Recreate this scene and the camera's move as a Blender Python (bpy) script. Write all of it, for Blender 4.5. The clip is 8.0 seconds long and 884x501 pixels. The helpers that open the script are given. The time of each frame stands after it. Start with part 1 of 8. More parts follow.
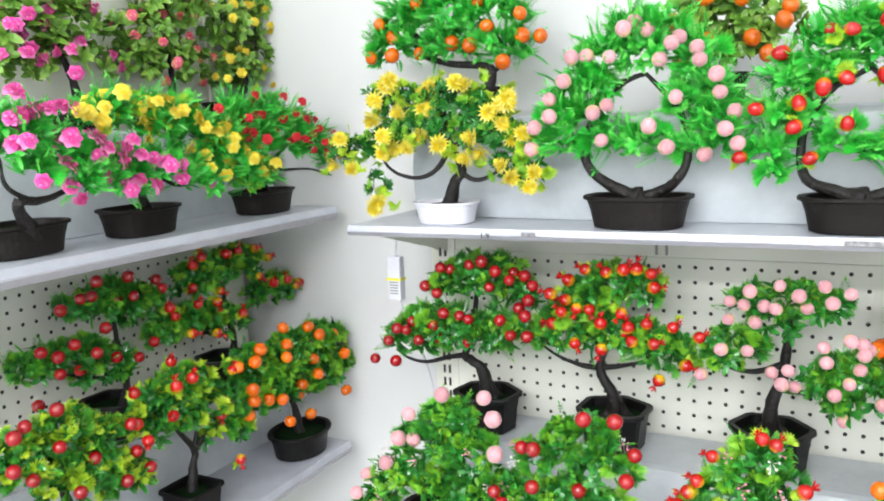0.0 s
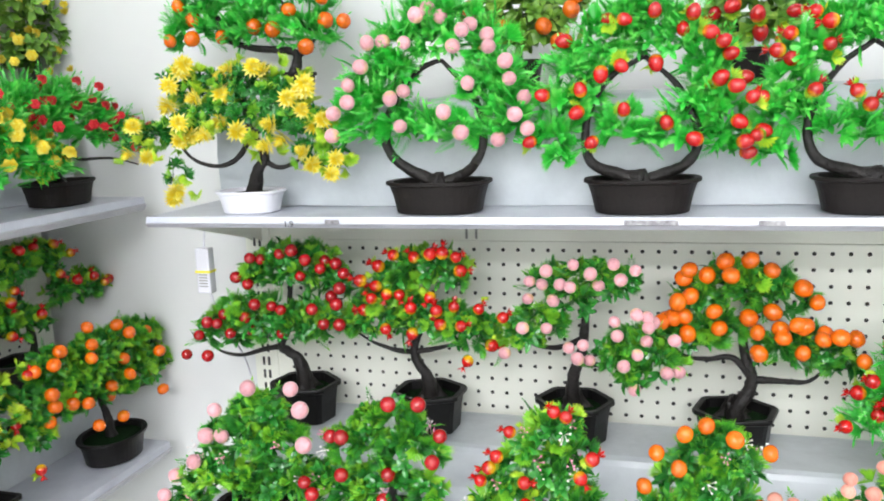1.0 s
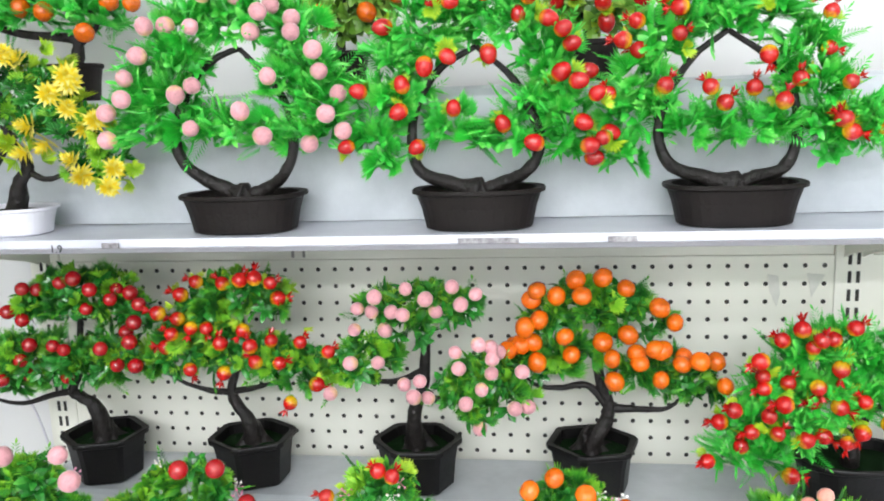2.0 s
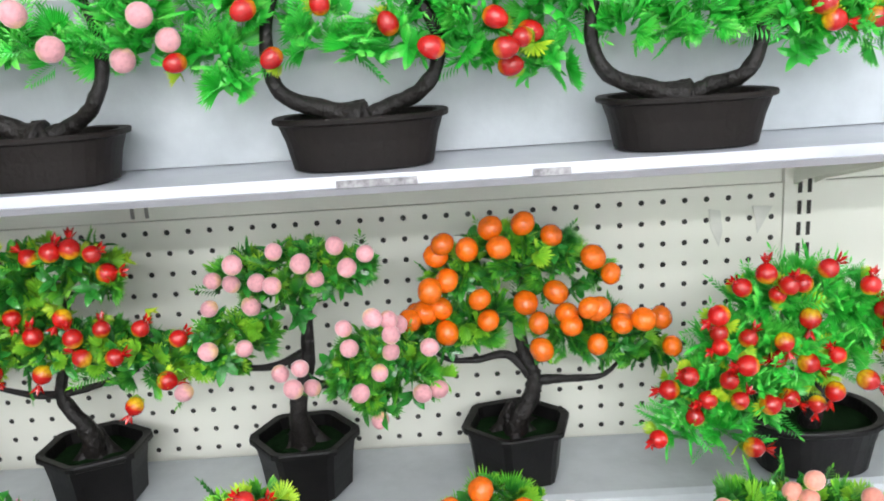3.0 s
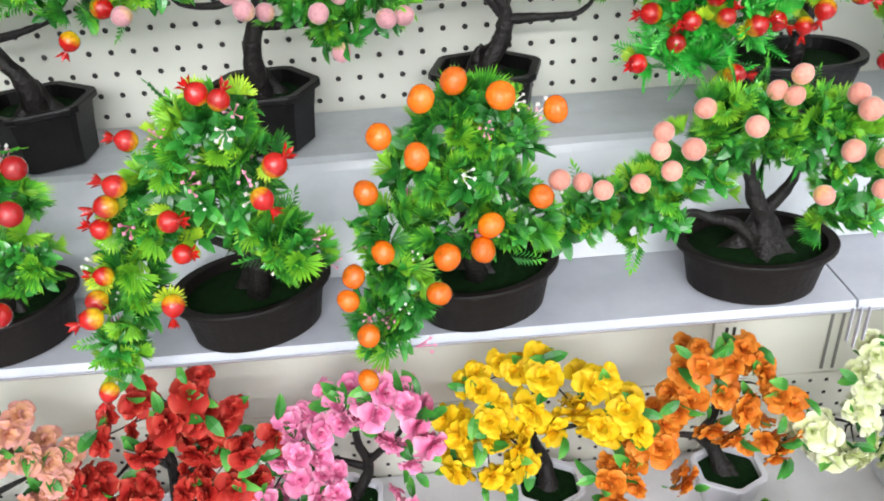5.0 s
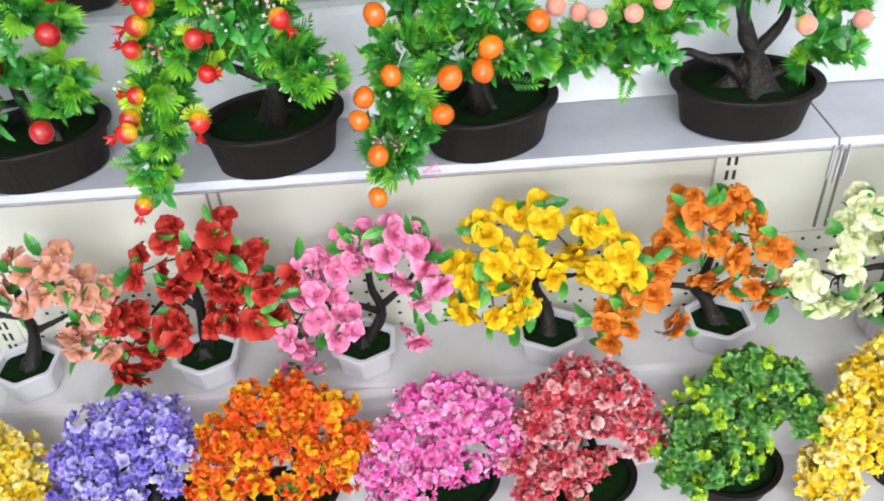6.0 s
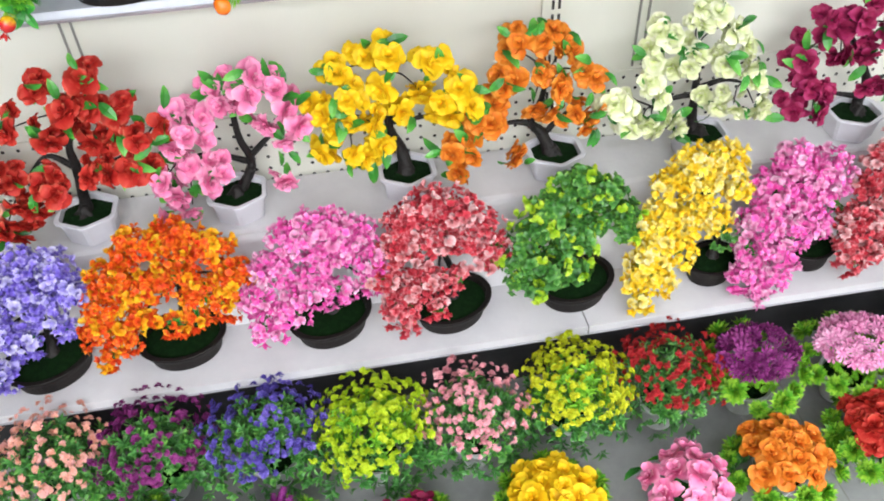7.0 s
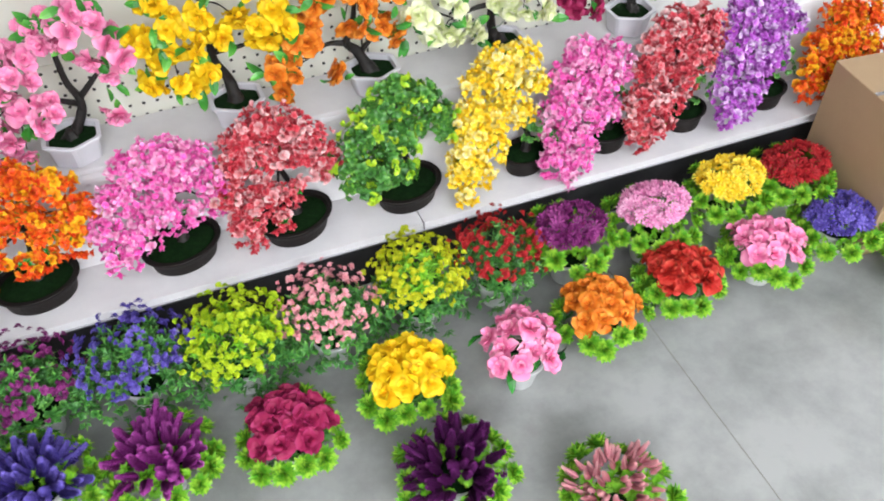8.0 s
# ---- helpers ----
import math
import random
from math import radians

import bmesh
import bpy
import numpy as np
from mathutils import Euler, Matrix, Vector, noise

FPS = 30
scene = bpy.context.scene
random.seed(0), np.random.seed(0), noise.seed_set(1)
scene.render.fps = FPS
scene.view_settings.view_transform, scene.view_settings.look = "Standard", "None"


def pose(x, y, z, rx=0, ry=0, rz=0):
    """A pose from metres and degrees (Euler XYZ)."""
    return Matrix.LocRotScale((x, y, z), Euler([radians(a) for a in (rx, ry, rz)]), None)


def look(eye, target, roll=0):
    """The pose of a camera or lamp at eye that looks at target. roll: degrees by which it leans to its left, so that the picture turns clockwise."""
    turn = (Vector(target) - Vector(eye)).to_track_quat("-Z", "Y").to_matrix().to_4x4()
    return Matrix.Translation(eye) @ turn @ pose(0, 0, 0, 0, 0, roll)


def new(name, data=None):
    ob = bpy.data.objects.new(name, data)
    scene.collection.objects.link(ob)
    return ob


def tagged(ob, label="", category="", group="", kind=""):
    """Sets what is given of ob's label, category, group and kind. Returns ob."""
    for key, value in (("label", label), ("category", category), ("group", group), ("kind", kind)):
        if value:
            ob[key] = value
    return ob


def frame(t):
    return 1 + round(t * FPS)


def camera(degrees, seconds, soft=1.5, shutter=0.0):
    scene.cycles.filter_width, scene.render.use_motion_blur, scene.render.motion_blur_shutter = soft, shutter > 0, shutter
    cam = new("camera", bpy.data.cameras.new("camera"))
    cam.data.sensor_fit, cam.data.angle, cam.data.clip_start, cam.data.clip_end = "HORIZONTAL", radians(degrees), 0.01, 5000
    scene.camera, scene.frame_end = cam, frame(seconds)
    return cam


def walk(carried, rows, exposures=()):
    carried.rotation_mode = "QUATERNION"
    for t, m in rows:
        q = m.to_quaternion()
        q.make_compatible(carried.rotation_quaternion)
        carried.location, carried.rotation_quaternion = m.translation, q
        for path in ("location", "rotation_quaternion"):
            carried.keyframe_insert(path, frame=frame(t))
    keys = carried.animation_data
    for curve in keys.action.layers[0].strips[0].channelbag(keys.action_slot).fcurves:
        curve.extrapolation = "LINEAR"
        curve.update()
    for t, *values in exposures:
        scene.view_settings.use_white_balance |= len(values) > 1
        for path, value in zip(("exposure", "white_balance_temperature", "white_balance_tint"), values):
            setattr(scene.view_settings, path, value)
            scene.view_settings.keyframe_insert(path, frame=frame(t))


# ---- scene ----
cam = camera(57.1, 8.0, soft=1.9)
PATH = [
    (0, (-0.492, -1.353, 1.491), (-1.396, 0.404, 1.18), -2.3),
    (0.5, (-0.454, -1.338, 1.492), (-1.166, 0.5, 1.153), -2.5),
    (1, (-0.432, -1.322, 1.487), (-1.0, 0.562, 1.131), -2.3),
    (1.5, (-0.396, -1.25, 1.481), (-0.833, 0.669, 1.127), -2.3),
    (2.8, (-0.41, -0.967, 1.471), (-0.464, 0.988, 1.05), -3.0),
    (3, (-0.413, -0.935, 1.434), (-0.439, 1.003, 0.944), -3.7),
    (3.5, (-0.415, -0.916, 1.391), (-0.402, 0.987, 0.777), -4.4),
    (4, (-0.417, -0.909, 1.363), (-0.385, 0.945, 0.616), -4.3),
    (4.5, (-0.424, -0.923, 1.323), (-0.381, 0.867, 0.433), -4.0),
    (4.7, (-0.427, -0.927, 1.31), (-0.378, 0.832, 0.36), -3.9),
    (5.8, (-0.433, -0.993, 1.286), (-0.457, 0.618, 0.087), -4.4),
    (6, (-0.423, -1.021, 1.278), (-0.45, 0.554, 0.047), -4.5),
    (6.5, (-0.389, -1.113, 1.267), (-0.353, 0.395, -0.04), -4.1),
    (7, (-0.386, -1.224, 1.254), (-0.179, 0.214, -0.119), -2.4),
    (7.5, (-0.396, -1.338, 1.24), (-0.035, 0.026, -0.18), -1.1),
    (8, (-0.382, -1.415, 1.252), (0.122, -0.103, -0.17), -1.0),
]
walk(cam, [(t, look(eye, target, roll)) for t, eye, target, roll in PATH], exposures=[(0, 0.13), (1.5, 0.02), (3.5, -0.06), (4.5, 0.0), (8, 0.0)])

# ---- world and light ----
world = bpy.data.worlds.new("world")
scene.world = world
world.use_nodes = True
world.node_tree.nodes["Background"].inputs[0].default_value = (0.9, 0.95, 1.0, 1)
world.node_tree.nodes["Background"].inputs[1].default_value = 0.3
scene.view_settings.exposure = 0.0

FLOOR_Z, CEIL_Z = 0.0, 2.75
LEFT_X, WALL_Y, RIGHT_X, FRONT_Y = -1.73, 0.085, 3.2, -4.6


def unseen_ceiling_lamp(x, y, sx, sy, power):
    data = bpy.data.lights.new("unseen_lamp", "AREA")
    data.shape, data.size, data.size_y, data.energy = "RECTANGLE", sx, sy, power
    data.color = (0.985, 0.99, 1.03)
    ob = new("unseen_lamp", data)
    ob.location = (x, y, CEIL_Z - 0.05)
    return ob


# No fixture is seen; the last one is added to brighten the side shelving.
LAMPS = [(-0.3, -1.4, 2.7, 0.3, 8), (-0.3, -2.7, 2.7, 0.3, 42), (-0.3, -4.1, 2.7, 0.3, 158), (2.7, -2.2, 0.3, 3.2, 32)]
for row in LAMPS:
    unseen_ceiling_lamp(*row)


# ---- materials ----
def mat(name, color, rough=0.5, metal=0.0, spec=0.5, vary=0.0, scale=8.0, bump=0.0, bump_scale=60.0, second=None, coat=0.0,
        island=None, subsurface=0.0, sprig=False):
    """A surface: a base colour that drifts to a second one in large soft patches and fine grain, with fine relief."""
    m = bpy.data.materials.new(name)
    m.use_nodes = True
    nt = m.node_tree
    b = nt.nodes["Principled BSDF"]
    b.inputs["Roughness"].default_value = rough
    b.inputs["Metallic"].default_value = metal
    b.inputs["Specular IOR Level"].default_value = spec
    b.inputs["Coat Weight"].default_value = coat
    b.inputs["Coat Roughness"].default_value = 0.15
    if subsurface:
        b.inputs["Subsurface Weight"].default_value = subsurface
        b.inputs["Subsurface Scale"].default_value = 0.004
    col = (*color, 1)
    b.inputs["Base Color"].default_value = col
    geo = nt.nodes.new("ShaderNodeTexCoord")
    last = None
    if vary:
        mix = nt.nodes.new("ShaderNodeMix")
        mix.data_type = "RGBA"
        mix.inputs["A"].default_value = col
        mix.inputs["B"].default_value = (*(second or [c * 0.6 for c in color]), 1)
        big = nt.nodes.new("ShaderNodeTexNoise")
        big.inputs["Scale"].default_value, big.inputs["Detail"].default_value = scale, 6
        big.inputs["Roughness"].default_value = 0.65
        nt.links.new(geo.outputs["Object"], big.inputs["Vector"])
        ramp = nt.nodes.new("ShaderNodeMapRange")
        ramp.inputs["From Min"].default_value, ramp.inputs["From Max"].default_value = 0.4, 0.75
        ramp.inputs["To Max"].default_value = vary
        nt.links.new(big.outputs["Fac"], ramp.inputs["Value"])
        nt.links.new(ramp.outputs["Result"], mix.inputs["Factor"])
        last = mix.outputs["Result"]
    if island:
        # every separate leaf or petal takes its own tone from a few colours, sprigs also from base to tip
        rnd = nt.nodes.new("ShaderNodeNewGeometry")
        cr = nt.nodes.new("ShaderNodeValToRGB")
        cr.color_ramp.interpolation = "LINEAR"
        els = cr.color_ramp.elements
        while len(els) < len(island):
            els.new(0.5)
        for e, (p, c) in zip(els, island):
            e.position, e.color = p, (*c, 1)
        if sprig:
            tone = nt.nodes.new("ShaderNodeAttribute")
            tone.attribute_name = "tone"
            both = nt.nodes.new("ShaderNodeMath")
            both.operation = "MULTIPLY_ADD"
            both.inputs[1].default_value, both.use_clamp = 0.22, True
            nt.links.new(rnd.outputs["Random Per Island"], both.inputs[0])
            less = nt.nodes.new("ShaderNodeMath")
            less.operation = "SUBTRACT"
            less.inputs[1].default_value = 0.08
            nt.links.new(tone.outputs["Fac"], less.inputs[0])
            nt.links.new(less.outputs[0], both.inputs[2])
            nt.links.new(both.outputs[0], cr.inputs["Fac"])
        else:
            nt.links.new(rnd.outputs["Random Per Island"], cr.inputs["Fac"])
        last = cr.outputs["Color"]
    if last:
        nt.links.new(last, b.inputs["Base Color"])
    if bump:
        fine = nt.nodes.new("ShaderNodeTexNoise")
        fine.inputs["Scale"].default_value, fine.inputs["Detail"].default_value = bump_scale, 4
        nt.links.new(geo.outputs["Object"], fine.inputs["Vector"])
        bp = nt.nodes.new("ShaderNodeBump")
        bp.inputs["Strength"].default_value, bp.inputs["Distance"].default_value = bump, 0.004
        nt.links.new(fine.outputs["Fac"], bp.inputs["Height"])
        nt.links.new(bp.outputs["Normal"], b.inputs["Normal"])
    return m


def fruit_mat(name, body, base, low, high, rough, coat=0.0, bump=0.0, tone=0.18):
    """A fruit whose skin runs from one colour at the stem (local z low) to another at the tip (local z high)."""
    m = mat(name, body, rough, coat=coat, bump=bump, bump_scale=300)
    nt = m.node_tree
    b = nt.nodes["Principled BSDF"]
    tc = nt.nodes.new("ShaderNodeTexCoord")
    sep = nt.nodes.new("ShaderNodeSeparateXYZ")
    nt.links.new(tc.outputs["Object"], sep.inputs[0])
    nz = nt.nodes.new("ShaderNodeTexNoise")
    nz.inputs["Scale"].default_value = 120
    nt.links.new(tc.outputs["Object"], nz.inputs["Vector"])
    add = nt.nodes.new("ShaderNodeMath")
    add.operation = "MULTIPLY_ADD"
    add.inputs[1].default_value = 0.006
    nt.links.new(nz.outputs["Fac"], add.inputs[0])
    nt.links.new(sep.outputs["Z"], add.inputs[2])
    mr = nt.nodes.new("ShaderNodeMapRange")
    mr.inputs["From Min"].default_value, mr.inputs["From Max"].default_value = low, high
    nt.links.new(add.outputs[0], mr.inputs["Value"])
    mix = nt.nodes.new("ShaderNodeMix")
    mix.data_type = "RGBA"
    mix.inputs["A"].default_value, mix.inputs["B"].default_value = (*base, 1), (*body, 1)
    nt.links.new(mr.outputs["Result"], mix.inputs["Factor"])
    spots = nt.nodes.new("ShaderNodeTexNoise")
    spots.inputs["Scale"].default_value, spots.inputs["Detail"].default_value = 260, 5
    nt.links.new(tc.outputs["Object"], spots.inputs["Vector"])
    fade = nt.nodes.new("ShaderNodeMapRange")
    fade.inputs["From Min"].default_value, fade.inputs["From Max"].default_value = 0.42, 0.72
    fade.inputs["To Max"].default_value = 0.55
    nt.links.new(spots.outputs["Fac"], fade.inputs["Value"])
    mottle = nt.nodes.new("ShaderNodeMix")
    mottle.data_type = "RGBA"
    mottle.inputs["B"].default_value = (*[c * 0.62 for c in body], 1)
    nt.links.new(fade.outputs["Result"], mottle.inputs["Factor"])
    nt.links.new(mix.outputs["Result"], mottle.inputs["A"])
    oi = nt.nodes.new("ShaderNodeObjectInfo")
    hsv = nt.nodes.new("ShaderNodeHueSaturation")
    val = nt.nodes.new("ShaderNodeMapRange")
    val.inputs["To Min"].default_value, val.inputs["To Max"].default_value = 1 - tone, 1 + tone
    nt.links.new(oi.outputs["Random"], val.inputs["Value"])
    nt.links.new(val.outputs["Result"], hsv.inputs["Value"])
    nt.links.new(mottle.outputs["Result"], hsv.inputs["Color"])
    nt.links.new(hsv.outputs["Color"], b.inputs["Base Color"])
    return m


WALL = mat("wall_paint", (0.80, 0.81, 0.80), 0.6, vary=0.35, scale=1.5, second=(0.67, 0.68, 0.66), bump=0.08, bump_scale=90)
PANEL = mat("cream_steel_panel", (0.88, 0.89, 0.79), 0.45, vary=0.4, scale=3, second=(0.78, 0.77, 0.68), bump=0.03, bump_scale=40)
SHELF = mat("white_shelf_enamel", (0.63, 0.655, 0.72), 0.3, vary=0.9, scale=9, second=(0.47, 0.49, 0.57), bump=0.05, bump_scale=60)
LIP = mat("grey_price_strip", (0.42, 0.42, 0.46), 0.28, vary=0.6, scale=14, second=(0.58, 0.58, 0.62))
PAPER = mat("white_paper", (0.62, 0.66, 0.69), 0.24, vary=1.0, scale=5, second=(0.43, 0.47, 0.50), bump=0.4, bump_scale=22)
SHEET = mat("white_lining_sheet", (0.76, 0.755, 0.775), 0.32, vary=0.8, scale=7, second=(0.62, 0.61, 0.645), bump=0.3, bump_scale=24)
# near-black for discs and blocks that paint the shade inside holes and slots
HOLE_SHADE = mat("hole_shade", (0.04, 0.04, 0.035), 0.8)
SEAM = mat("seam_shadow_grey", (0.30, 0.30, 0.27), 0.5, vary=0.5, scale=30)
KICK = mat("black_kick_plate", (0.02, 0.02, 0.022), 0.5, vary=0.5, scale=12, second=(0.06, 0.06, 0.06))
CONCRETE = mat("polished_concrete", (0.36, 0.37, 0.365), 0.28, vary=1.0, scale=5.0, second=(0.18, 0.19, 0.185), bump=0.08, bump_scale=25)
CEILING = mat("ceiling_white", (0.8, 0.8, 0.8), 0.7, vary=0.3, scale=2)
CARDBOARD = mat("brown_cardboard", (0.42, 0.29, 0.17), 0.75, vary=0.5, scale=10, second=(0.36, 0.24, 0.14), bump=0.15, bump_scale=120)
TAPE_MARK = mat("worn_sticker", (0.16, 0.15, 0.16), 0.6, vary=0.9, scale=90, second=(0.7, 0.69, 0.71))


# ---- mesh helpers ----
def box_into(bm, x0, x1, y0, y1, z0, z1):
    v = [bm.verts.new(p) for p in ((x0, y0, z0), (x1, y0, z0), (x1, y1, z0), (x0, y1, z0), (x0, y0, z1), (x1, y0, z1), (x1, y1, z1), (x0, y1, z1))]
    for f in ((0, 3, 2, 1), (4, 5, 6, 7), (0, 1, 5, 4), (1, 2, 6, 5), (2, 3, 7, 6), (3, 0, 4, 7)):
        bm.faces.new([v[i] for i in f])


def finish(name, bm, material, parent=None, label="", smooth=False, bevel=0.0):
    if bevel:
        bmesh.ops.bevel(bm, geom=bm.edges[:], offset=bevel, segments=2, affect="EDGES", profile=0.6)
    bmesh.ops.recalc_face_normals(bm, faces=bm.faces)
    me = bpy.data.meshes.new(name)
    bm.to_mesh(me)
    bm.free()
    me.materials.append(material)
    if smooth:
        me.shade_smooth()
    ob = new(name, me)
    ob.parent = parent
    if label:
        ob["label"] = label
    return ob


def part(name, bm, material, parent, label="", smooth=False, bevel=0.0):
    return finish(name, bm, material, parent, label, smooth, bevel)


def slab(name, x0, x1, y0, y1, z0, z1, material, parent=None, label="", bevel=0.0):
    bm = bmesh.new()
    box_into(bm, x0, x1, y0, y1, z0, z1)
    return finish(name, bm, material, parent, label, bevel=bevel)


def structure(ob, label):
    return tagged(ob, label, kind="structure")


def prism(bm, profile, axis, a, b):
    """Sweeps a closed outline of (depth, height) pairs along x or y."""
    rings = []
    for s in (a, b):
        rings.append([bm.verts.new((s, p, q) if axis == "x" else (p, s, q)) for p, q in profile])
    n = len(profile)
    for i in range(n):
        bm.faces.new((rings[0][i], rings[0][(i + 1) % n], rings[1][(i + 1) % n], rings[1][i]))
    bm.faces.new(rings[0])
    bm.faces.new(rings[1])


# ---- the room ----
structure(slab("floor", LEFT_X - 0.2, RIGHT_X + 0.2, FRONT_Y - 0.2, WALL_Y + 0.2, -0.1, FLOOR_Z, CONCRETE), "grey polished concrete floor with faint stains and saw-cut joints")
# Ceiling, east and south walls are unseen; they close the room and bounce light.
structure(slab("ceiling", LEFT_X - 0.2, RIGHT_X + 0.2, FRONT_Y - 0.2, WALL_Y + 0.2, CEIL_Z, CEIL_Z + 0.1, CEILING), "plain white ceiling, unseen")
structure(slab("wall_north", LEFT_X - 0.2, RIGHT_X + 0.2, WALL_Y, WALL_Y + 0.15, FLOOR_Z, CEIL_Z, WALL), "white painted wall behind the shelving")
structure(slab("wall_west", LEFT_X - 0.2, LEFT_X - 0.05, FRONT_Y, WALL_Y, FLOOR_Z, CEIL_Z, WALL), "white painted side wall")
structure(slab("wall_east", RIGHT_X, RIGHT_X + 0.15, FRONT_Y, WALL_Y, FLOOR_Z, CEIL_Z, WALL), "unseen white painted far wall")
structure(slab("wall_south", LEFT_X, RIGHT_X, FRONT_Y - 0.15, FRONT_Y, FLOOR_Z, CEIL_Z, WALL), "unseen white painted wall opposite the shelving")
for (x0, x1, y0, y1) in ((0.3642, 0.3658, FRONT_Y, -0.3),):
    structure(slab("floor_joint", x0, x1, y0, y1, 0.0, 0.0012, SEAM), "thin dark joint cut into the concrete floor")

# ---- shelving: heights and depths ----
TOP_Z, MID_Z, LOW_Z = 1.337, 0.838, 0.160
TOP_Y, MID_Y, LOW_Y = -0.290, -0.320, -0.326
END_X, FAR_X = -1.205, 2.30
HOLE = 0.0254


def peg_panel(name, bm_box, first_x, first_z, cols, rows, parent, flip=False):
    """A steel panel with a grid of holes one inch apart: flat dark discs paint their shade on its face."""
    p = slab(name, *bm_box, PANEL, parent, "cream perforated steel panel")
    bm = bmesh.new()
    for i in range(cols):
        for k in range(rows):
            h = first_x + i * HOLE, first_z - k * HOLE
            ring = [bm.verts.new((bm_box[1] + 0.0006, h[0] + 0.0034 * math.cos(a), h[1] + 0.0034 * math.sin(a)) if flip else
                                 (h[0] + 0.0034 * math.cos(a), bm_box[2] - 0.0006, h[1] + 0.0034 * math.sin(a)))
                    for a in [j * math.pi / 4 for j in range(8)]]
            bm.faces.new(ring)
    holes = part("punching", bm, HOLE_SHADE, p, "rows of small flat dark discs painting the shade in punched holes")
    holes["kind"] = "stuff"
    return p


gondola = tagged(new("wall_shelving"), "long white steel wall shelving with perforated back", "shelving")
gondola.location = (0, 0, 0)

# back panels of the two bays
for x0, x1 in ((END_X, -0.024), (0.024, FAR_X)):
    slab("upper_panel", x0, x1, 0.004, 0.03, 1.2546, 1.40, PANEL, gondola, "plain cream steel panel")
    slab("middle_panel", x0, x1, 0.004, 0.03, 0.4686, 0.835, PANEL, gondola, "plain cream steel panel")
    cols = int((x1 - x0 - 0.02) / HOLE)
    start = -0.0115 - (cols - 1) * HOLE if x0 < 0 else 0.0365
    peg_panel("perforated_panel", (x0, x1, 0.0, 0.03, 0.13, 0.468), start, 0.455, cols, 12, gondola)
    if x0 < 0:
        peg_panel("perforated_panel", (x0, x1, 0.0, 0.03, 0.837, 1.254), start, 1.24, cols, 16, gondola)
    else:
        slab("plain_panel", x0, x1, 0.0, 0.03, 0.837, 1.2535, PANEL, gondola, "plain cream steel panel")
# raised seams in the plain panels
for x in (-0.778, 0.161, 1.10):
    for z0, z1 in ((1.258, 1.34), (0.475, 0.83)):
        for dx in (-0.0085, 0.0085):
            slab("panel_seam", x + dx - 0.0018, x + dx + 0.0018, 0.0015, 0.006, z0, z1, SEAM, gondola, "narrow dark seam between panels")


def upright(x, parent):
    """A slotted steel post: two columns of dark blocks on its face paint the shade of its slots."""
    p = slab("upright", x - 0.0235, x + 0.0235, -0.003, 0.03, 0.02, 1.40, PANEL, parent, "cream steel post with two columns of slots")
    bm = bmesh.new()
    for side in (-0.0055, 0.0055):
        for k in range(47):
            z = 0.2 + k * HOLE
            box_into(bm, x + side - 0.0022, x + side + 0.0022, -0.0042, -0.002, z, z + 0.016)
    part("slotting", bm, HOLE_SHADE, p, "black blocks in pairs painting the shade in slots")["kind"] = "stuff"
    return p


for x in (END_X + 0.02, 0.0, 1.2):
    upright(x, gondola)


def shelf_board(z, front, x0, x1, lip, parent, material=SHELF):
    """A folded steel shelf with a down-turned front that carries a price strip."""
    bm = bmesh.new()
    prism(bm, [(front, z - lip * 0.62), (front + 0.002, z), (-0.004, z), (-0.004, z - 0.012), (front + 0.016, z - 0.012), (front + 0.012, z - lip * 0.62)], "x", x0, x1)
    s = part("shelf", bm, material, parent, "white enamelled steel shelf board")
    bm = bmesh.new()
    prism(bm, [(front - 0.0035, z - lip * 0.60), (front - 0.001, z - lip * 0.56), (front + 0.008, z - lip), (front + 0.003, z - lip)], "x", x0, x1)
    part("price_strip", bm, LIP, s, "grey plastic price strip")
    return s


BAYS = ((END_X, -0.0012), (0.0012, 1.2), (1.2025, FAR_X))
for x0, x1 in BAYS:
    shelf_board(TOP_Z, TOP_Y, x0, x1, 0.016, gondola)
    shelf_board(MID_Z, MID_Y, x0 - (0.026 if abs(x0) < 0.1 else 0), x1 - (0.026 if abs(x1) < 0.1 else 0), 0.015, gondola)
    shelf_board(LOW_Z, LOW_Y, x0, x1, 0.024, gondola, SHEET)
    slab("kick_plate", x0, x1, LOW_Y + 0.035, LOW_Y + 0.05, 0.0, LOW_Z - 0.013, KICK, gondola, "black base plate under the lowest shelf")


def bracket(x, z, depth, parent):
    bm = bmesh.new()
    prism(bm, [(-0.004, z - 0.014), (-depth * 0.85, z - 0.014), (-depth * 0.85, z - 0.022), (-0.03, z - 0.075), (-0.004, z - 0.085)], "x", x - 0.0015, x + 0.0015)
    return part("bracket", bm, PANEL, parent, "cream steel shelf bracket")


for x in (END_X + 0.012, END_X + 0.03, -0.012, 0.012, 1.188, 1.212):
    bracket(x, TOP_Z, 0.28, gondola)
    bracket(x, MID_Z, 0.31, gondola)


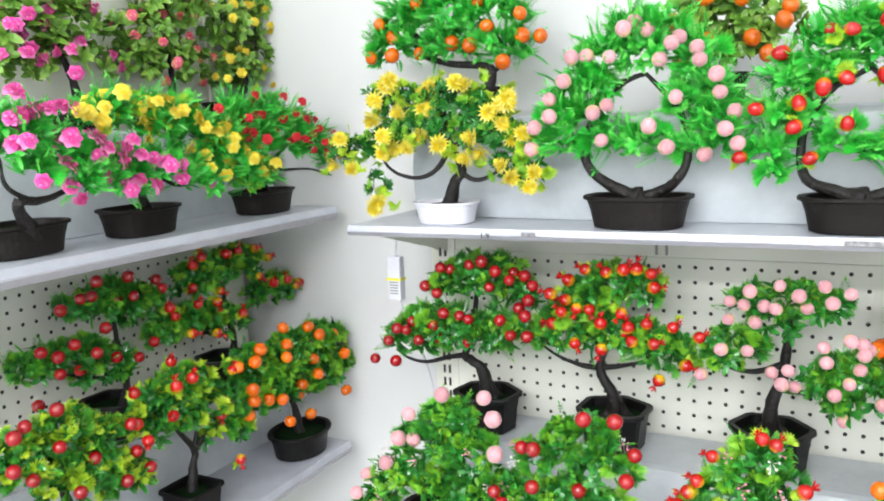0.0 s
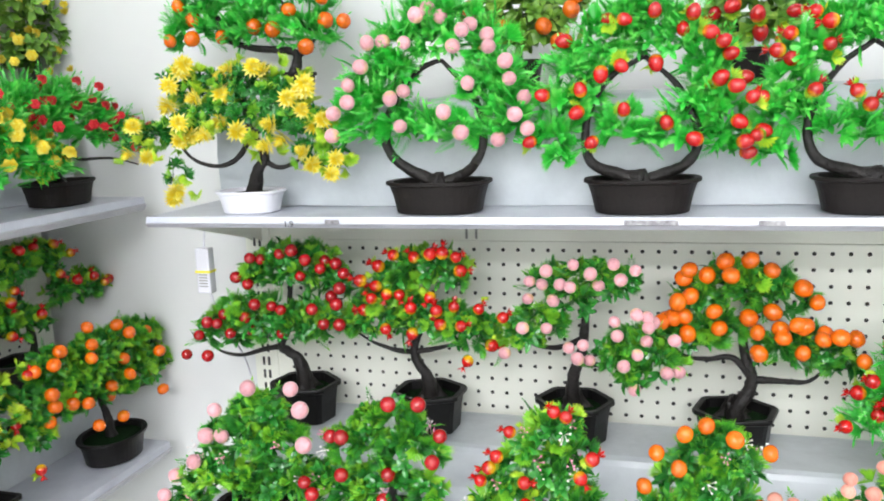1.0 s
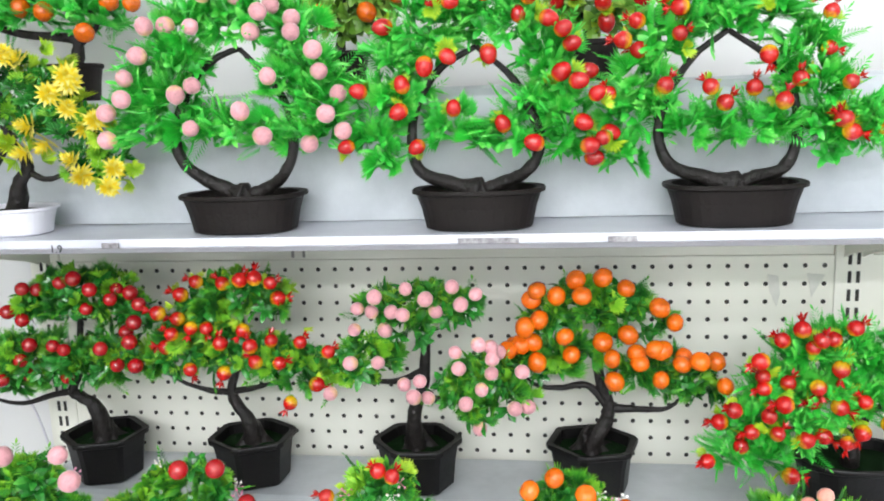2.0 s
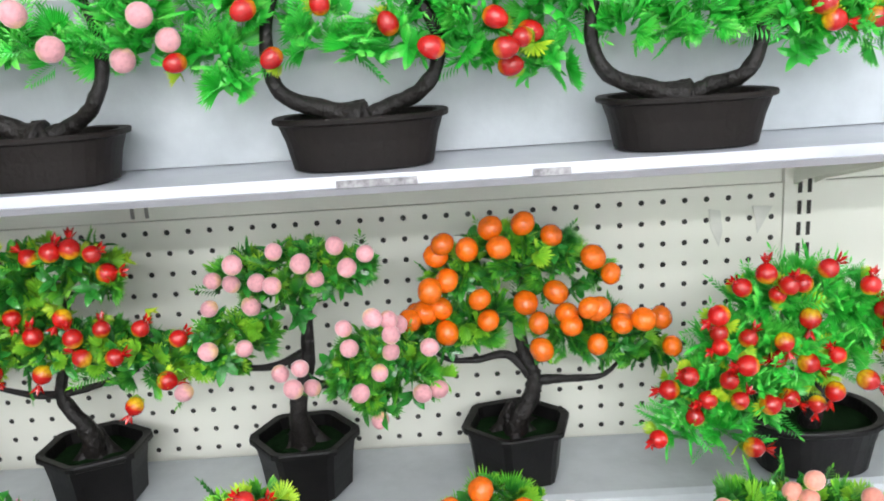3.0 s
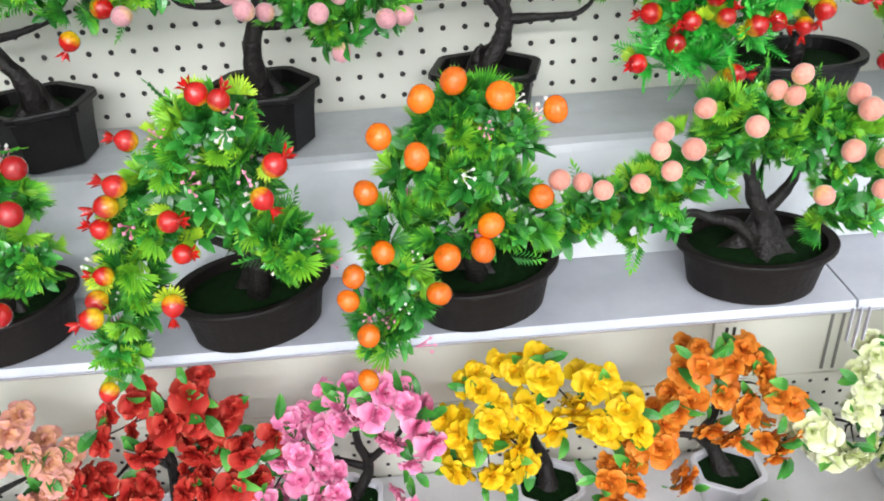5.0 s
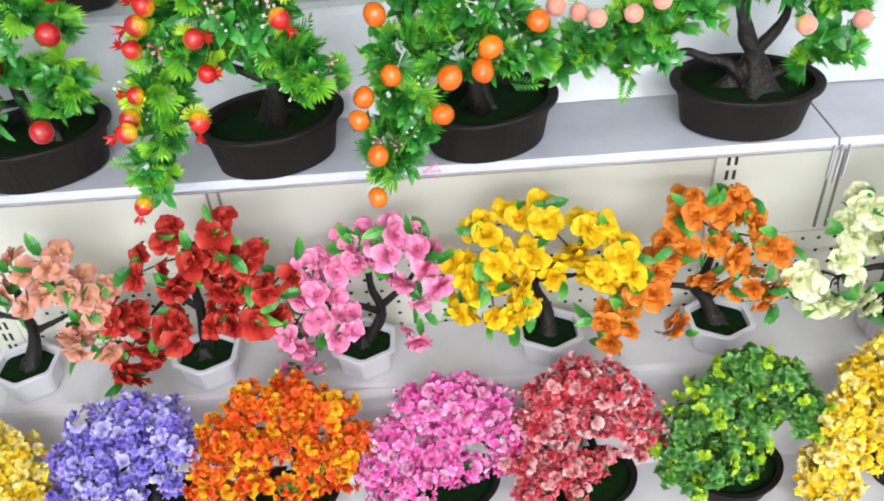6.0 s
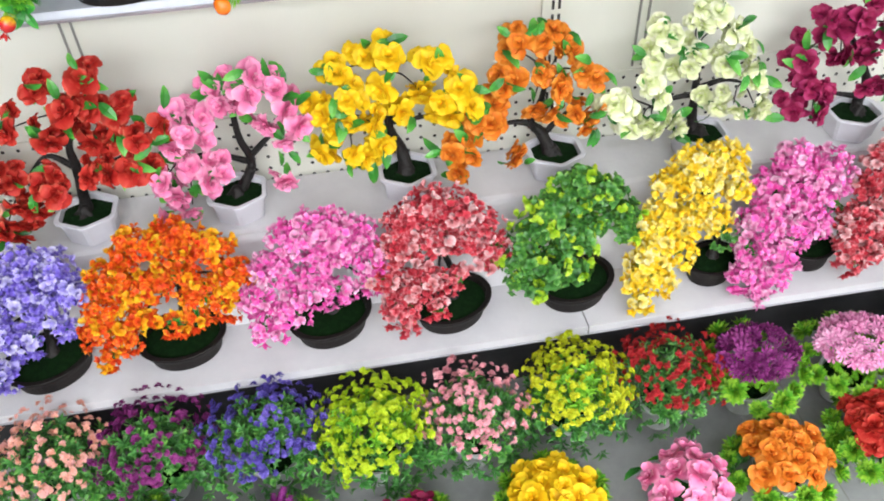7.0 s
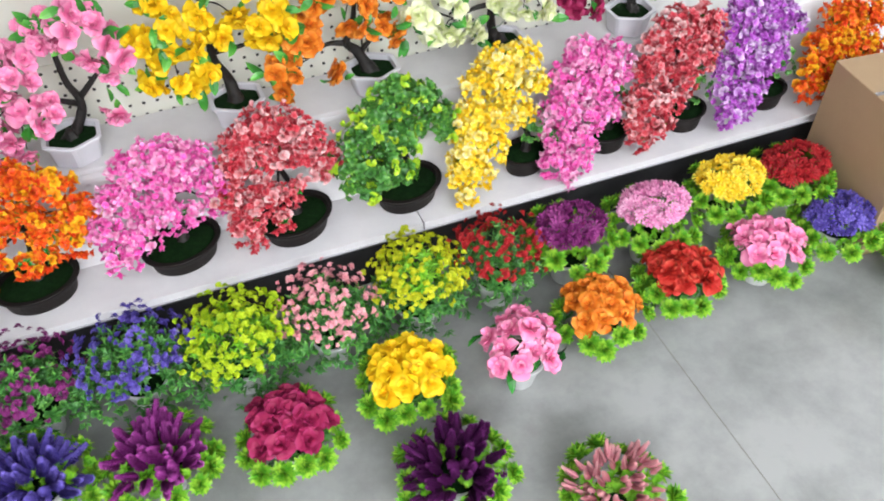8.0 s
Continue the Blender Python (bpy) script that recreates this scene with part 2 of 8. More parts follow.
def riser(name, x0, x1, base_y, top_y, z0, z1, material=PAPER):
    """A step covered in overlapping sheets of white paper: slanted fronts, soft top edge, slight waves along its length."""
    step = tagged(new(name), "white paper-covered display step at the back of a shelf", "display step")
    front = [(base_y, z0 + 0.001), ((base_y + top_y) / 2 - 0.004, (z0 + z1) / 2), (top_y - 0.004, z1 - 0.012), (top_y, z1 - 0.004), (top_y + 0.004, z1 - 0.006), (base_y + 0.006, z0 + 0.001)]
    top = [(top_y, z1 - 0.004), (top_y + 0.008, z1), (-0.006, z1), (-0.006, z1 - 0.004), (top_y + 0.008, z1 - 0.006)]

    def sheet(part_name, prof, a, b, out, waved):
        n = max(4, int((b - a) * 14))
        bm = bmesh.new()
        rows = []
        for i in range(n + 1):
            row = []
            for k, (y, z) in enumerate(prof):
                x = a + (b - a) * i / n
                if 0 < a - x0 or b < x1:
                    x += (0.012 * noise.noise(Vector((a * 9, z * 30, 2.0)))) if i in (0, n) else 0
                w = 0.0026 * noise.noise(Vector((x * 5, z * 11, z0 * 9))) if k in waved else 0
                row.append(bm.verts.new((x, y + w - out, z + 0.6 * w)))
            rows.append(row)
        m = len(prof)
        for i in range(n):
            for k in range(m):
                bm.faces.new((rows[i][k], rows[i + 1][k], rows[i + 1][(k + 1) % m], rows[i][(k + 1) % m]))
        bm.faces.new(rows[0])
        bm.faces.new(rows[-1])
        return part(part_name, bm, material, step)

    sheet("top_sheet", top, x0, x1, 0.0, (0, 1))
    edge, i = x0, 0
    while edge < x1 - 0.1:
        wide = (0.47, 0.39, 0.52, 0.43)[i % 4]
        sheet("front_sheet", front, edge, min(edge + wide + 0.03, x1), 0.0008 * (i % 2), (0, 1, 2, 3))
        edge, i = edge + wide, i + 1
    return step


riser("display_step", END_X + 0.06, FAR_X - 0.01, -0.173, -0.168, TOP_Z, 1.495)
riser("display_step", END_X + 0.05, FAR_X - 0.01, -0.205, -0.142, MID_Z, 0.948)
riser("display_step", END_X + 0.05, FAR_X - 0.01, -0.195, -0.145, LOW_Z, 0.331, SHEET)

# ---- the shelving along the side wall ----
SIDE_X, SIDE_F = LEFT_X, -1.435
side = tagged(new("side_shelving"), "white steel shelving standing square to the long shelving", "shelving")
side.location = (0, 0, 0)
slab("upper_panel", SIDE_X - 0.03, SIDE_X - 0.004, -2.2, 0.06, 1.256, 2.4, PANEL, side)
peg_panel("perforated_panel", (SIDE_X - 0.03, SIDE_X, -2.2, 0.06, 0.10, 1.254), -2.17, 1.235, 86, 16, side, flip=True)
for z, f in ((1.332, SIDE_F), (0.828, SIDE_F), (0.16, SIDE_F)):
    bm = bmesh.new()
    prism(bm, [(f, z - 0.017), (f - 0.002, z), (SIDE_X + 0.004, z), (SIDE_X + 0.004, z - 0.012), (f - 0.016, z - 0.012), (f - 0.012, z - 0.017)], "y", -2.2, 0.02)
    s = part("shelf", bm, SHELF, side, "white enamelled steel shelf board")
    bm = bmesh.new()
    prism(bm, [(f + 0.0035, z - 0.015), (f + 0.001, z - 0.013), (f - 0.008, z - 0.026), (f - 0.003, z - 0.026)], "y", -2.2, 0.02)
    part("price_strip", bm, LIP, s, "grey plastic price strip")
slab("upright", SIDE_X - 0.02, SIDE_X + 0.003, 0.0, 0.045, 0.02, 2.4, PANEL, side)
for z0, z1 in ((1.332, 1.50), (0.828, 0.965)):
    step = tagged(new("display_step"), "white paper-covered display step at the back of a side shelf", "display step")
    bm = bmesh.new()
    prism(bm, [(SIDE_X + 0.13, z0 + 0.001), (SIDE_X + 0.125, z1 - 0.006), (SIDE_X + 0.121, z1 - 0.002), (SIDE_X + 0.116, z1 - 0.006), (SIDE_X + 0.122, z0 + 0.001)], "y", -2.19, 0.03)
    part("front_sheet", bm, PAPER, step)
    bm = bmesh.new()
    prism(bm, [(SIDE_X + 0.1205, z1 - 0.0015), (SIDE_X + 0.114, z1), (SIDE_X + 0.006, z1), (SIDE_X + 0.006, z1 - 0.004), (SIDE_X + 0.114, z1 - 0.005)], "y", -2.19, 0.03)
    part("top_sheet", bm, PAPER, step)

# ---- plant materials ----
# Dark first stops put inner-crown shade into sprig bases; lime tips are leaf colour.
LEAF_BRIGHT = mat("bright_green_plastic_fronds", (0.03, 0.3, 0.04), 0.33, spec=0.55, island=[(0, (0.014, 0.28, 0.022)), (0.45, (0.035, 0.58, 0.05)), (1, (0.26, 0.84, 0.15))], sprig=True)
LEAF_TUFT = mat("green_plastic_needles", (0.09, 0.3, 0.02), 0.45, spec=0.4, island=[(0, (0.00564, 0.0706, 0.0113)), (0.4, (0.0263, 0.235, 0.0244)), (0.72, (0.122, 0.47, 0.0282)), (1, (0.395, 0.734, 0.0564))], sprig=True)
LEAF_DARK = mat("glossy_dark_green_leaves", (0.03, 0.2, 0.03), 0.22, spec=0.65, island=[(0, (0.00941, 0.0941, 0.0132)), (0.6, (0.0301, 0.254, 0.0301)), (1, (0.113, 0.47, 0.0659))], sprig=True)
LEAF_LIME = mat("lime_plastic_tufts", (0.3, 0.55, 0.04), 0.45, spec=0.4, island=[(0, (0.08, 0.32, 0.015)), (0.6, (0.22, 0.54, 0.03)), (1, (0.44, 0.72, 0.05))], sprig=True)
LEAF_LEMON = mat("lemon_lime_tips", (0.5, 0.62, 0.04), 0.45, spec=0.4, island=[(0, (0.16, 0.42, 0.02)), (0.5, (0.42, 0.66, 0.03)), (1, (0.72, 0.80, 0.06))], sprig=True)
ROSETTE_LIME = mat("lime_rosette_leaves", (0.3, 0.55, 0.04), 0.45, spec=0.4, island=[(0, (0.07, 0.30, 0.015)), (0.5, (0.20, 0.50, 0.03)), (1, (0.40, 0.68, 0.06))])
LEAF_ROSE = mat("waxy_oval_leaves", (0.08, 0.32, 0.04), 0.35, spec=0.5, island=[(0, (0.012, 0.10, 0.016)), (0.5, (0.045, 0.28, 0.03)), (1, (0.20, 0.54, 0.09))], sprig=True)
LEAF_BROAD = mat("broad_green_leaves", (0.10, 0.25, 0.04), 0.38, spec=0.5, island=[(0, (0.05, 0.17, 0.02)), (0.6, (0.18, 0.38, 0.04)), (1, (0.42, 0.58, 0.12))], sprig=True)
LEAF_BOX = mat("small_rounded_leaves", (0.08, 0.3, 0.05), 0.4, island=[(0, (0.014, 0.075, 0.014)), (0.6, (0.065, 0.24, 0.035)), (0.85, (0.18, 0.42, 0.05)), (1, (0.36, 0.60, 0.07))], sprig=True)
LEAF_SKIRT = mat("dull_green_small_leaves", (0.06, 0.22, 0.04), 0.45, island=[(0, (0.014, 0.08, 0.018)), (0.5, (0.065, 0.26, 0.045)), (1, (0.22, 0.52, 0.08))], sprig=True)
BARK = mat("dark_plastic_bark", (0.007, 0.0055, 0.005), 0.55, vary=0.7, scale=60, second=(0.022, 0.017, 0.015), bump=0.8, bump_scale=180)
POT_BROWN = mat("dark_brown_plastic", (0.0085, 0.0062, 0.0055), 0.55, spec=0.25, vary=0.5, scale=25, second=(0.016, 0.012, 0.010), bump=0.15, bump_scale=220)
POT_BLACK = mat("black_plastic", (0.0055, 0.0052, 0.0052), 0.42, spec=0.28, vary=0.5, scale=30, second=(0.016, 0.015, 0.015), bump=0.1, bump_scale=200)
POT_WHITE = mat("white_plastic", (0.74, 0.74, 0.80), 0.35, vary=0.3, scale=20, second=(0.68, 0.68, 0.72))
POT_GREY = mat("pale_grey_stoneware", (0.62, 0.64, 0.64), 0.5, vary=0.6, scale=35, second=(0.45, 0.47, 0.47))
TURF = mat("dark_green_flocked_turf", (0.005, 0.022, 0.005), 0.95, spec=0.1, vary=0.7, scale=120, second=(0.012, 0.048, 0.010), bump=1.0, bump_scale=700)
def velvet(m):
    """Gives a skin the pale fuzz of a peach."""
    m.node_tree.nodes["Principled BSDF"].inputs["Sheen Weight"].default_value = 0.7
    m.node_tree.nodes["Principled BSDF"].inputs["Sheen Roughness"].default_value = 0.35
    return m


SKIN = {
    "peach": velvet(fruit_mat("peach_skin", (0.76, 0.37, 0.40), (0.80, 0.56, 0.13), -0.0105, 0.0, 0.8, bump=0.25)),
    "apricot": velvet(fruit_mat("apricot_skin", (0.85, 0.34, 0.26), (0.74, 0.48, 0.10), -0.010, 0.001, 0.75, bump=0.25)),
    "orange": fruit_mat("mandarin_skin", (0.90, 0.165, 0.004), (0.88, 0.26, 0.006), -0.01, 0.0, 0.25, coat=0.4, bump=0.35),
    "cherry": fruit_mat("cherry_skin", (0.42, 0.008, 0.012), (0.5, 0.02, 0.012), -0.008, 0.0, 0.12, coat=0.6, bump=0.08),
    "pomegranate": fruit_mat("pomegranate_skin", (0.56, 0.010, 0.008), (0.84, 0.58, 0.012), -0.0055, 0.0035, 0.2, coat=0.45, bump=0.12),
    "strawberry": fruit_mat("red_berry_skin", (0.54, 0.008, 0.008), (0.84, 0.46, 0.01), -0.011, -0.001, 0.2, coat=0.45, bump=0.12),
}


def petals(name, stops, rough=0.55):
    return mat(name, stops[0][1], rough, spec=0.3, island=stops, sprig=name.startswith(("cluster", "rose")))


STAR_YELLOW = petals("star_yellow", [(0, (0.94, 0.72, 0.02)), (0.5, (0.95, 0.82, 0.06)), (1, (0.96, 0.90, 0.30))])
BLOSSOM = {
    "pink": petals("blossom_pink", [(0, (0.85, 0.06, 0.34)), (0.6, (0.90, 0.14, 0.48)), (1, (0.93, 0.34, 0.62))]),
    "yellow": petals("blossom_yellow", [(0, (0.90, 0.66, 0.02)), (1, (0.94, 0.84, 0.14))]),
    "red": petals("blossom_red", [(0, (0.58, 0.012, 0.02)), (1, (0.80, 0.05, 0.06))]),
    "violet": petals("blossom_violet", [(0, (0.20, 0.13, 0.75)), (1, (0.50, 0.40, 0.9))]),
    "mixed": petals("blossom_mixed", [(0, (0.80, 0.10, 0.35)), (0.5, (0.85, 0.16, 0.12)), (1, (0.9, 0.45, 0.35))]),
}
ROSE = {
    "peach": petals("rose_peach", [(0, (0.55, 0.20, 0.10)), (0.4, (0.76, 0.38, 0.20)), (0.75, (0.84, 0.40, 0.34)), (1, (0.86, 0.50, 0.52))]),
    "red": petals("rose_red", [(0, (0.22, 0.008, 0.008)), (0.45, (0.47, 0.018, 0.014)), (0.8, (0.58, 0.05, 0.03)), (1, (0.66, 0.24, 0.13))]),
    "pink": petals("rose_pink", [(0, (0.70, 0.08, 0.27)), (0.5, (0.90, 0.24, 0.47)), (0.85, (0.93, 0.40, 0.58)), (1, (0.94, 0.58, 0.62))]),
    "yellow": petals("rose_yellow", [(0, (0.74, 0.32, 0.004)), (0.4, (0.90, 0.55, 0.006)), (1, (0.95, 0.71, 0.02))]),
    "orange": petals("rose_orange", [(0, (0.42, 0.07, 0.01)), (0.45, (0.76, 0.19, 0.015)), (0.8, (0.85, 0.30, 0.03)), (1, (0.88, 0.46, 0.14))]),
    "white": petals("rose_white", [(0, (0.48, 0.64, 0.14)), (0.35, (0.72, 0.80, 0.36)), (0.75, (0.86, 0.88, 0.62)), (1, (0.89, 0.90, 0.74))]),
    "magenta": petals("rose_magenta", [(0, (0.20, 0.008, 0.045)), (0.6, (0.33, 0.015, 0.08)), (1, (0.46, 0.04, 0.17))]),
}
CLUSTER = {
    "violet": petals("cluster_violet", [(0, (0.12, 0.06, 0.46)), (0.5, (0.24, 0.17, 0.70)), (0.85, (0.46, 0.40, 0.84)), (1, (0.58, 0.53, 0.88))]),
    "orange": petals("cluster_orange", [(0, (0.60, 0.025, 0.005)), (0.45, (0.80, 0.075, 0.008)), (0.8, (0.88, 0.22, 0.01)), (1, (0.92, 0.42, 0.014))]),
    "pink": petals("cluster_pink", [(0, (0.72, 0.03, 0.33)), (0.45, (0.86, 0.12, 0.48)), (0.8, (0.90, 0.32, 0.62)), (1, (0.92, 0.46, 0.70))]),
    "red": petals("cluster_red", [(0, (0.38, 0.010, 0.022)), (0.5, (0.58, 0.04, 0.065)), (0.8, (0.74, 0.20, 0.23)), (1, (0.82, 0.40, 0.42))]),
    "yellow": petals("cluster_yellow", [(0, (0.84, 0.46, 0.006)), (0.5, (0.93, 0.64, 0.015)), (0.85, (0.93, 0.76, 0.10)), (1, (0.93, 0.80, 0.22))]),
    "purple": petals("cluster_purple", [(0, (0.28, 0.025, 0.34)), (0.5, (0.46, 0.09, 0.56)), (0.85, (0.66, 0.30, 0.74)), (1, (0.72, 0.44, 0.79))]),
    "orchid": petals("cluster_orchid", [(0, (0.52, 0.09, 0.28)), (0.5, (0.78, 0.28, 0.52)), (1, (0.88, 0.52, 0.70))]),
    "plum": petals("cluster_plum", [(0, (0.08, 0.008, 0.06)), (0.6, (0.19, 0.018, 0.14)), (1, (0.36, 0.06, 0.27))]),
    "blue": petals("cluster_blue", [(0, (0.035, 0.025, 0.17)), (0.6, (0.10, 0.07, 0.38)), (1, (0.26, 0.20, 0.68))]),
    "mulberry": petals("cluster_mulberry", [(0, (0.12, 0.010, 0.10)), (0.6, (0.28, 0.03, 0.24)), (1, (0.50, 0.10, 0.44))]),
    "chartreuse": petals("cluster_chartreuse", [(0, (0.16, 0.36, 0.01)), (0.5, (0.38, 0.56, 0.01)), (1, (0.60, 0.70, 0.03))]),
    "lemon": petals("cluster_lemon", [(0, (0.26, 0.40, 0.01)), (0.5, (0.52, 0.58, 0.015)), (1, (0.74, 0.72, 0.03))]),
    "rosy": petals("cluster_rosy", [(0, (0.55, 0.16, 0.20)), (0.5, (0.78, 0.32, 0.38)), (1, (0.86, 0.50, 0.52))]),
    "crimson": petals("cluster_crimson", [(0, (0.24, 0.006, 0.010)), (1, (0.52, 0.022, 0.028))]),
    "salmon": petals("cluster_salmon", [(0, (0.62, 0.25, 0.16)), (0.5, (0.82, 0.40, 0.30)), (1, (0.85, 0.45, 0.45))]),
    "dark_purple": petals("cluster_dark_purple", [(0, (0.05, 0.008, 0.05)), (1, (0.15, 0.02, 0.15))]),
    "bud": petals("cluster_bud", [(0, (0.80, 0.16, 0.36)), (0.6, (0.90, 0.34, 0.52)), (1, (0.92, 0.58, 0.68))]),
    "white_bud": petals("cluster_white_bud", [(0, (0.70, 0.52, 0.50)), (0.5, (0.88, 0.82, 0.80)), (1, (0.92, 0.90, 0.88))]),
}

PALE = {
    "violet": petals("cluster_pale_violet", [(0, (0.24, 0.17, 0.70)), (0.5, (0.52, 0.47, 0.86)), (1, (0.86, 0.85, 0.93))]),
    "orange": petals("cluster_pale_orange", [(0, (0.88, 0.20, 0.01)), (0.5, (0.92, 0.44, 0.012)), (1, (0.94, 0.66, 0.03))]),
    "pink": petals("cluster_pale_pink", [(0, (0.86, 0.16, 0.48)), (0.5, (0.91, 0.40, 0.65)), (1, (0.93, 0.74, 0.85))]),
    "red": petals("cluster_pale_red", [(0, (0.58, 0.07, 0.09)), (0.5, (0.78, 0.36, 0.38)), (1, (0.9, 0.76, 0.75))]),
    "yellow": petals("cluster_pale_yellow", [(0, (0.92, 0.64, 0.02)), (0.5, (0.93, 0.78, 0.18)), (1, (0.93, 0.90, 0.66))]),
    "purple": petals("cluster_pale_purple", [(0, (0.45, 0.10, 0.55)), (0.5, (0.72, 0.46, 0.80)), (1, (0.88, 0.80, 0.90))]),
}

# ---- plant geometry ----
rng = np.random.default_rng(7)


def leaflet(length, width, lift=0.25, droop=0.0):
    """A folded leaf along +x: five corners, four triangles."""
    v = np.array([(0, 0, 0), (length * 0.58, width / 2, lift * width), (length * 0.6, 0, -0.02 * length), (length * 0.58, -width / 2, lift * width), (length, 0, -droop * length)])
    return v, [(0, 2, 1), (0, 3, 2), (1, 2, 4), (2, 3, 4)]


def needle(length, width, droop=0.0):
    """A narrow blunt leaflet along +x: four corners."""
    v = np.array([(0, 0, 0), (length * 0.7, width / 2, 0.3 * width), (length, 0, -droop * length), (length * 0.7, -width / 2, 0.3 * width)])
    return v, [(0, 3, 2), (0, 2, 1)]


def turn_z(v, a):
    c, s = math.cos(a), math.sin(a)
    return v @ np.array([[c, s, 0], [-s, c, 0], [0, 0, 1]])


def tip_up(v, a):
    """Turns a leaf that lies along +x up towards +z."""
    c, s = math.cos(a), math.sin(a)
    return v @ np.array([[c, 0, s], [0, 1, 0], [-s, 0, c]])


def joined(pieces):
    vs, fs, n = [], [], 0
    for v, f in pieces:
        vs.append(v)
        fs += [tuple(i + n for i in q) for q in f]
        n += len(v)
    return np.vstack(vs), fs


def tuft(count, length, width, low=0.25, high=1.35):
    """Needles that burst out of one point about +z."""
    out = []
    for i in range(count):
        v, f = (needle if width < 0.0035 else leaflet)(length * rng.uniform(0.8, 1.1), width)
        out.append((turn_z(tip_up(v, low + (high - low) * ((i * 0.618) % 1)), i * 2.399), f))
    return joined(out)


def frond(pairs, stem, length, width):
    """A feather: pairs of leaflets along a stem that rises along +z and bends over."""
    out = []
    for i in range(pairs):
        s = (i + 0.6) / pairs
        at = np.array((0.25 * stem * s * s, 0, stem * s))
        for side in (1, -1):
            v, f = leaflet(length * (1 - 0.45 * s), width, 0.2, 0.1)
            v = turn_z(tip_up(v, 0.75), side * 1.25)
            out.append((v + at, f))
    v, f = leaflet(length * 0.8, width, 0.2)
    out.append((tip_up(v, 1.4) + np.array((0.25 * stem, 0, stem)), f))
    return joined(out)


def fan(count, length, width, spread=1.5, second=11):
    """A feathery fan: narrow leaflets side by side from one stem that points along +z, with a shorter rank before it."""
    out = []
    for rank, (n, k, push) in enumerate(((count, 1.0, 0.0), (second, 0.72, 0.35))):
        for i in range(n):
            a = spread * (2 * i / (n - 1) - 1)
            v, f = needle(length * k * rng.uniform(0.85, 1.1) * (1 - 0.2 * abs(a) / spread), width, -0.12)
            v = tip_up(v, math.pi / 2)
            c, q = math.cos(a), math.sin(a)
            v = v @ np.array([[1, 0, 0], [0, c, -q], [0, q, c]])
            lean = push + 0.12 * math.cos(a * 1.3)
            v = v @ np.array([[math.cos(lean), 0, -math.sin(lean)], [0, 1, 0], [math.sin(lean), 0, math.cos(lean)]])
            out.append((v, f))
    return joined(out)


def leaf_spray(count, length, width):
    """Pointed leaves in a loose whorl."""
    out = []
    for i in range(count):
        v, f = leaflet(length * rng.uniform(0.75, 1.15), width, 0.22, 0.15)
        out.append((turn_z(tip_up(v, rng.uniform(0.2, 1.2)), i * 2.4) + np.array((0, 0, 0.004 * i / count)), f))
    return joined(out)


def oval_leaf(length, width):
    """A broad waxy leaf along +x with a fold down its middle and a curved blade."""
    xs, ws = (0, 0.2, 0.5, 0.8, 1.0), (0.06, 0.75, 1.0, 0.7, 0.08)
    v, f = [], []
    for x, w in zip(xs, ws):
        z = 0.10 * math.sin(x * 3.0) * length - 0.10 * x * x * length
        v += [(x * length, w * width / 2, z + 0.10 * w * width), (x * length, 0, z), (x * length, -w * width / 2, z + 0.10 * w * width)]
    for i in range(4):
        a = 3 * i
        f += [(a, a + 1, a + 4, a + 3), (a + 1, a + 2, a + 5, a + 4)]
    return np.array(v), f


def broad_whorl(count, length, width):
    out = []
    for i in range(count):
        v, f = oval_leaf(length * rng.uniform(0.8, 1.1), width)
        out.append((turn_z(tip_up(v, rng.uniform(0.1, 0.9)), i * 2.4), f))
    return joined(out)


def floret(petal_count, length, width, rise=0.5):
    """A small flower whose petals share their middle point."""
    v, f = [(0, 0, 0)], []
    for i in range(petal_count):
        a = i * 2 * math.pi / petal_count
        for da, r, z in ((-width / length, 0.84, 0.8), (0, 1.0, 1.0), (width / length, 0.84, 0.8)):
            v.append((math.cos(a + da * 0.8) * r * length, math.sin(a + da * 0.8) * r * length, z * rise * length * r))
        b = 1 + 3 * i
        f += [(0, b, b + 1), (0, b + 1, b + 2)]
    return np.array(v), f


def frames_for(dirs, spin=True):
    """Turns that send +z along each direction, with a random spin."""
    out = np.empty((len(dirs), 3, 3))
    for i, d in enumerate(dirs):
        z = np.asarray(d, float)
        z = z / (np.linalg.norm(z) + 1e-9)
        a = np.cross((0.31, 0.77, 0.55), z)
        a /= np.linalg.norm(a) + 1e-9
        b = np.cross(z, a)
        t = rng.uniform(0, 2 * math.pi) if spin else 0
        out[i, :, 0] = a * math.cos(t) + b * math.sin(t)
        out[i, :, 1] = -a * math.sin(t) + b * math.cos(t)
        out[i, :, 2] = z
    return out


def raw_mesh(name, verts, faces, material, smooth=False):
    me = bpy.data.meshes.new(name)
    me.from_pydata(verts.tolist() if hasattr(verts, "tolist") else verts, [], faces)
    me.materials.append(material)
    if smooth:
        me.shade_smooth()
    return me


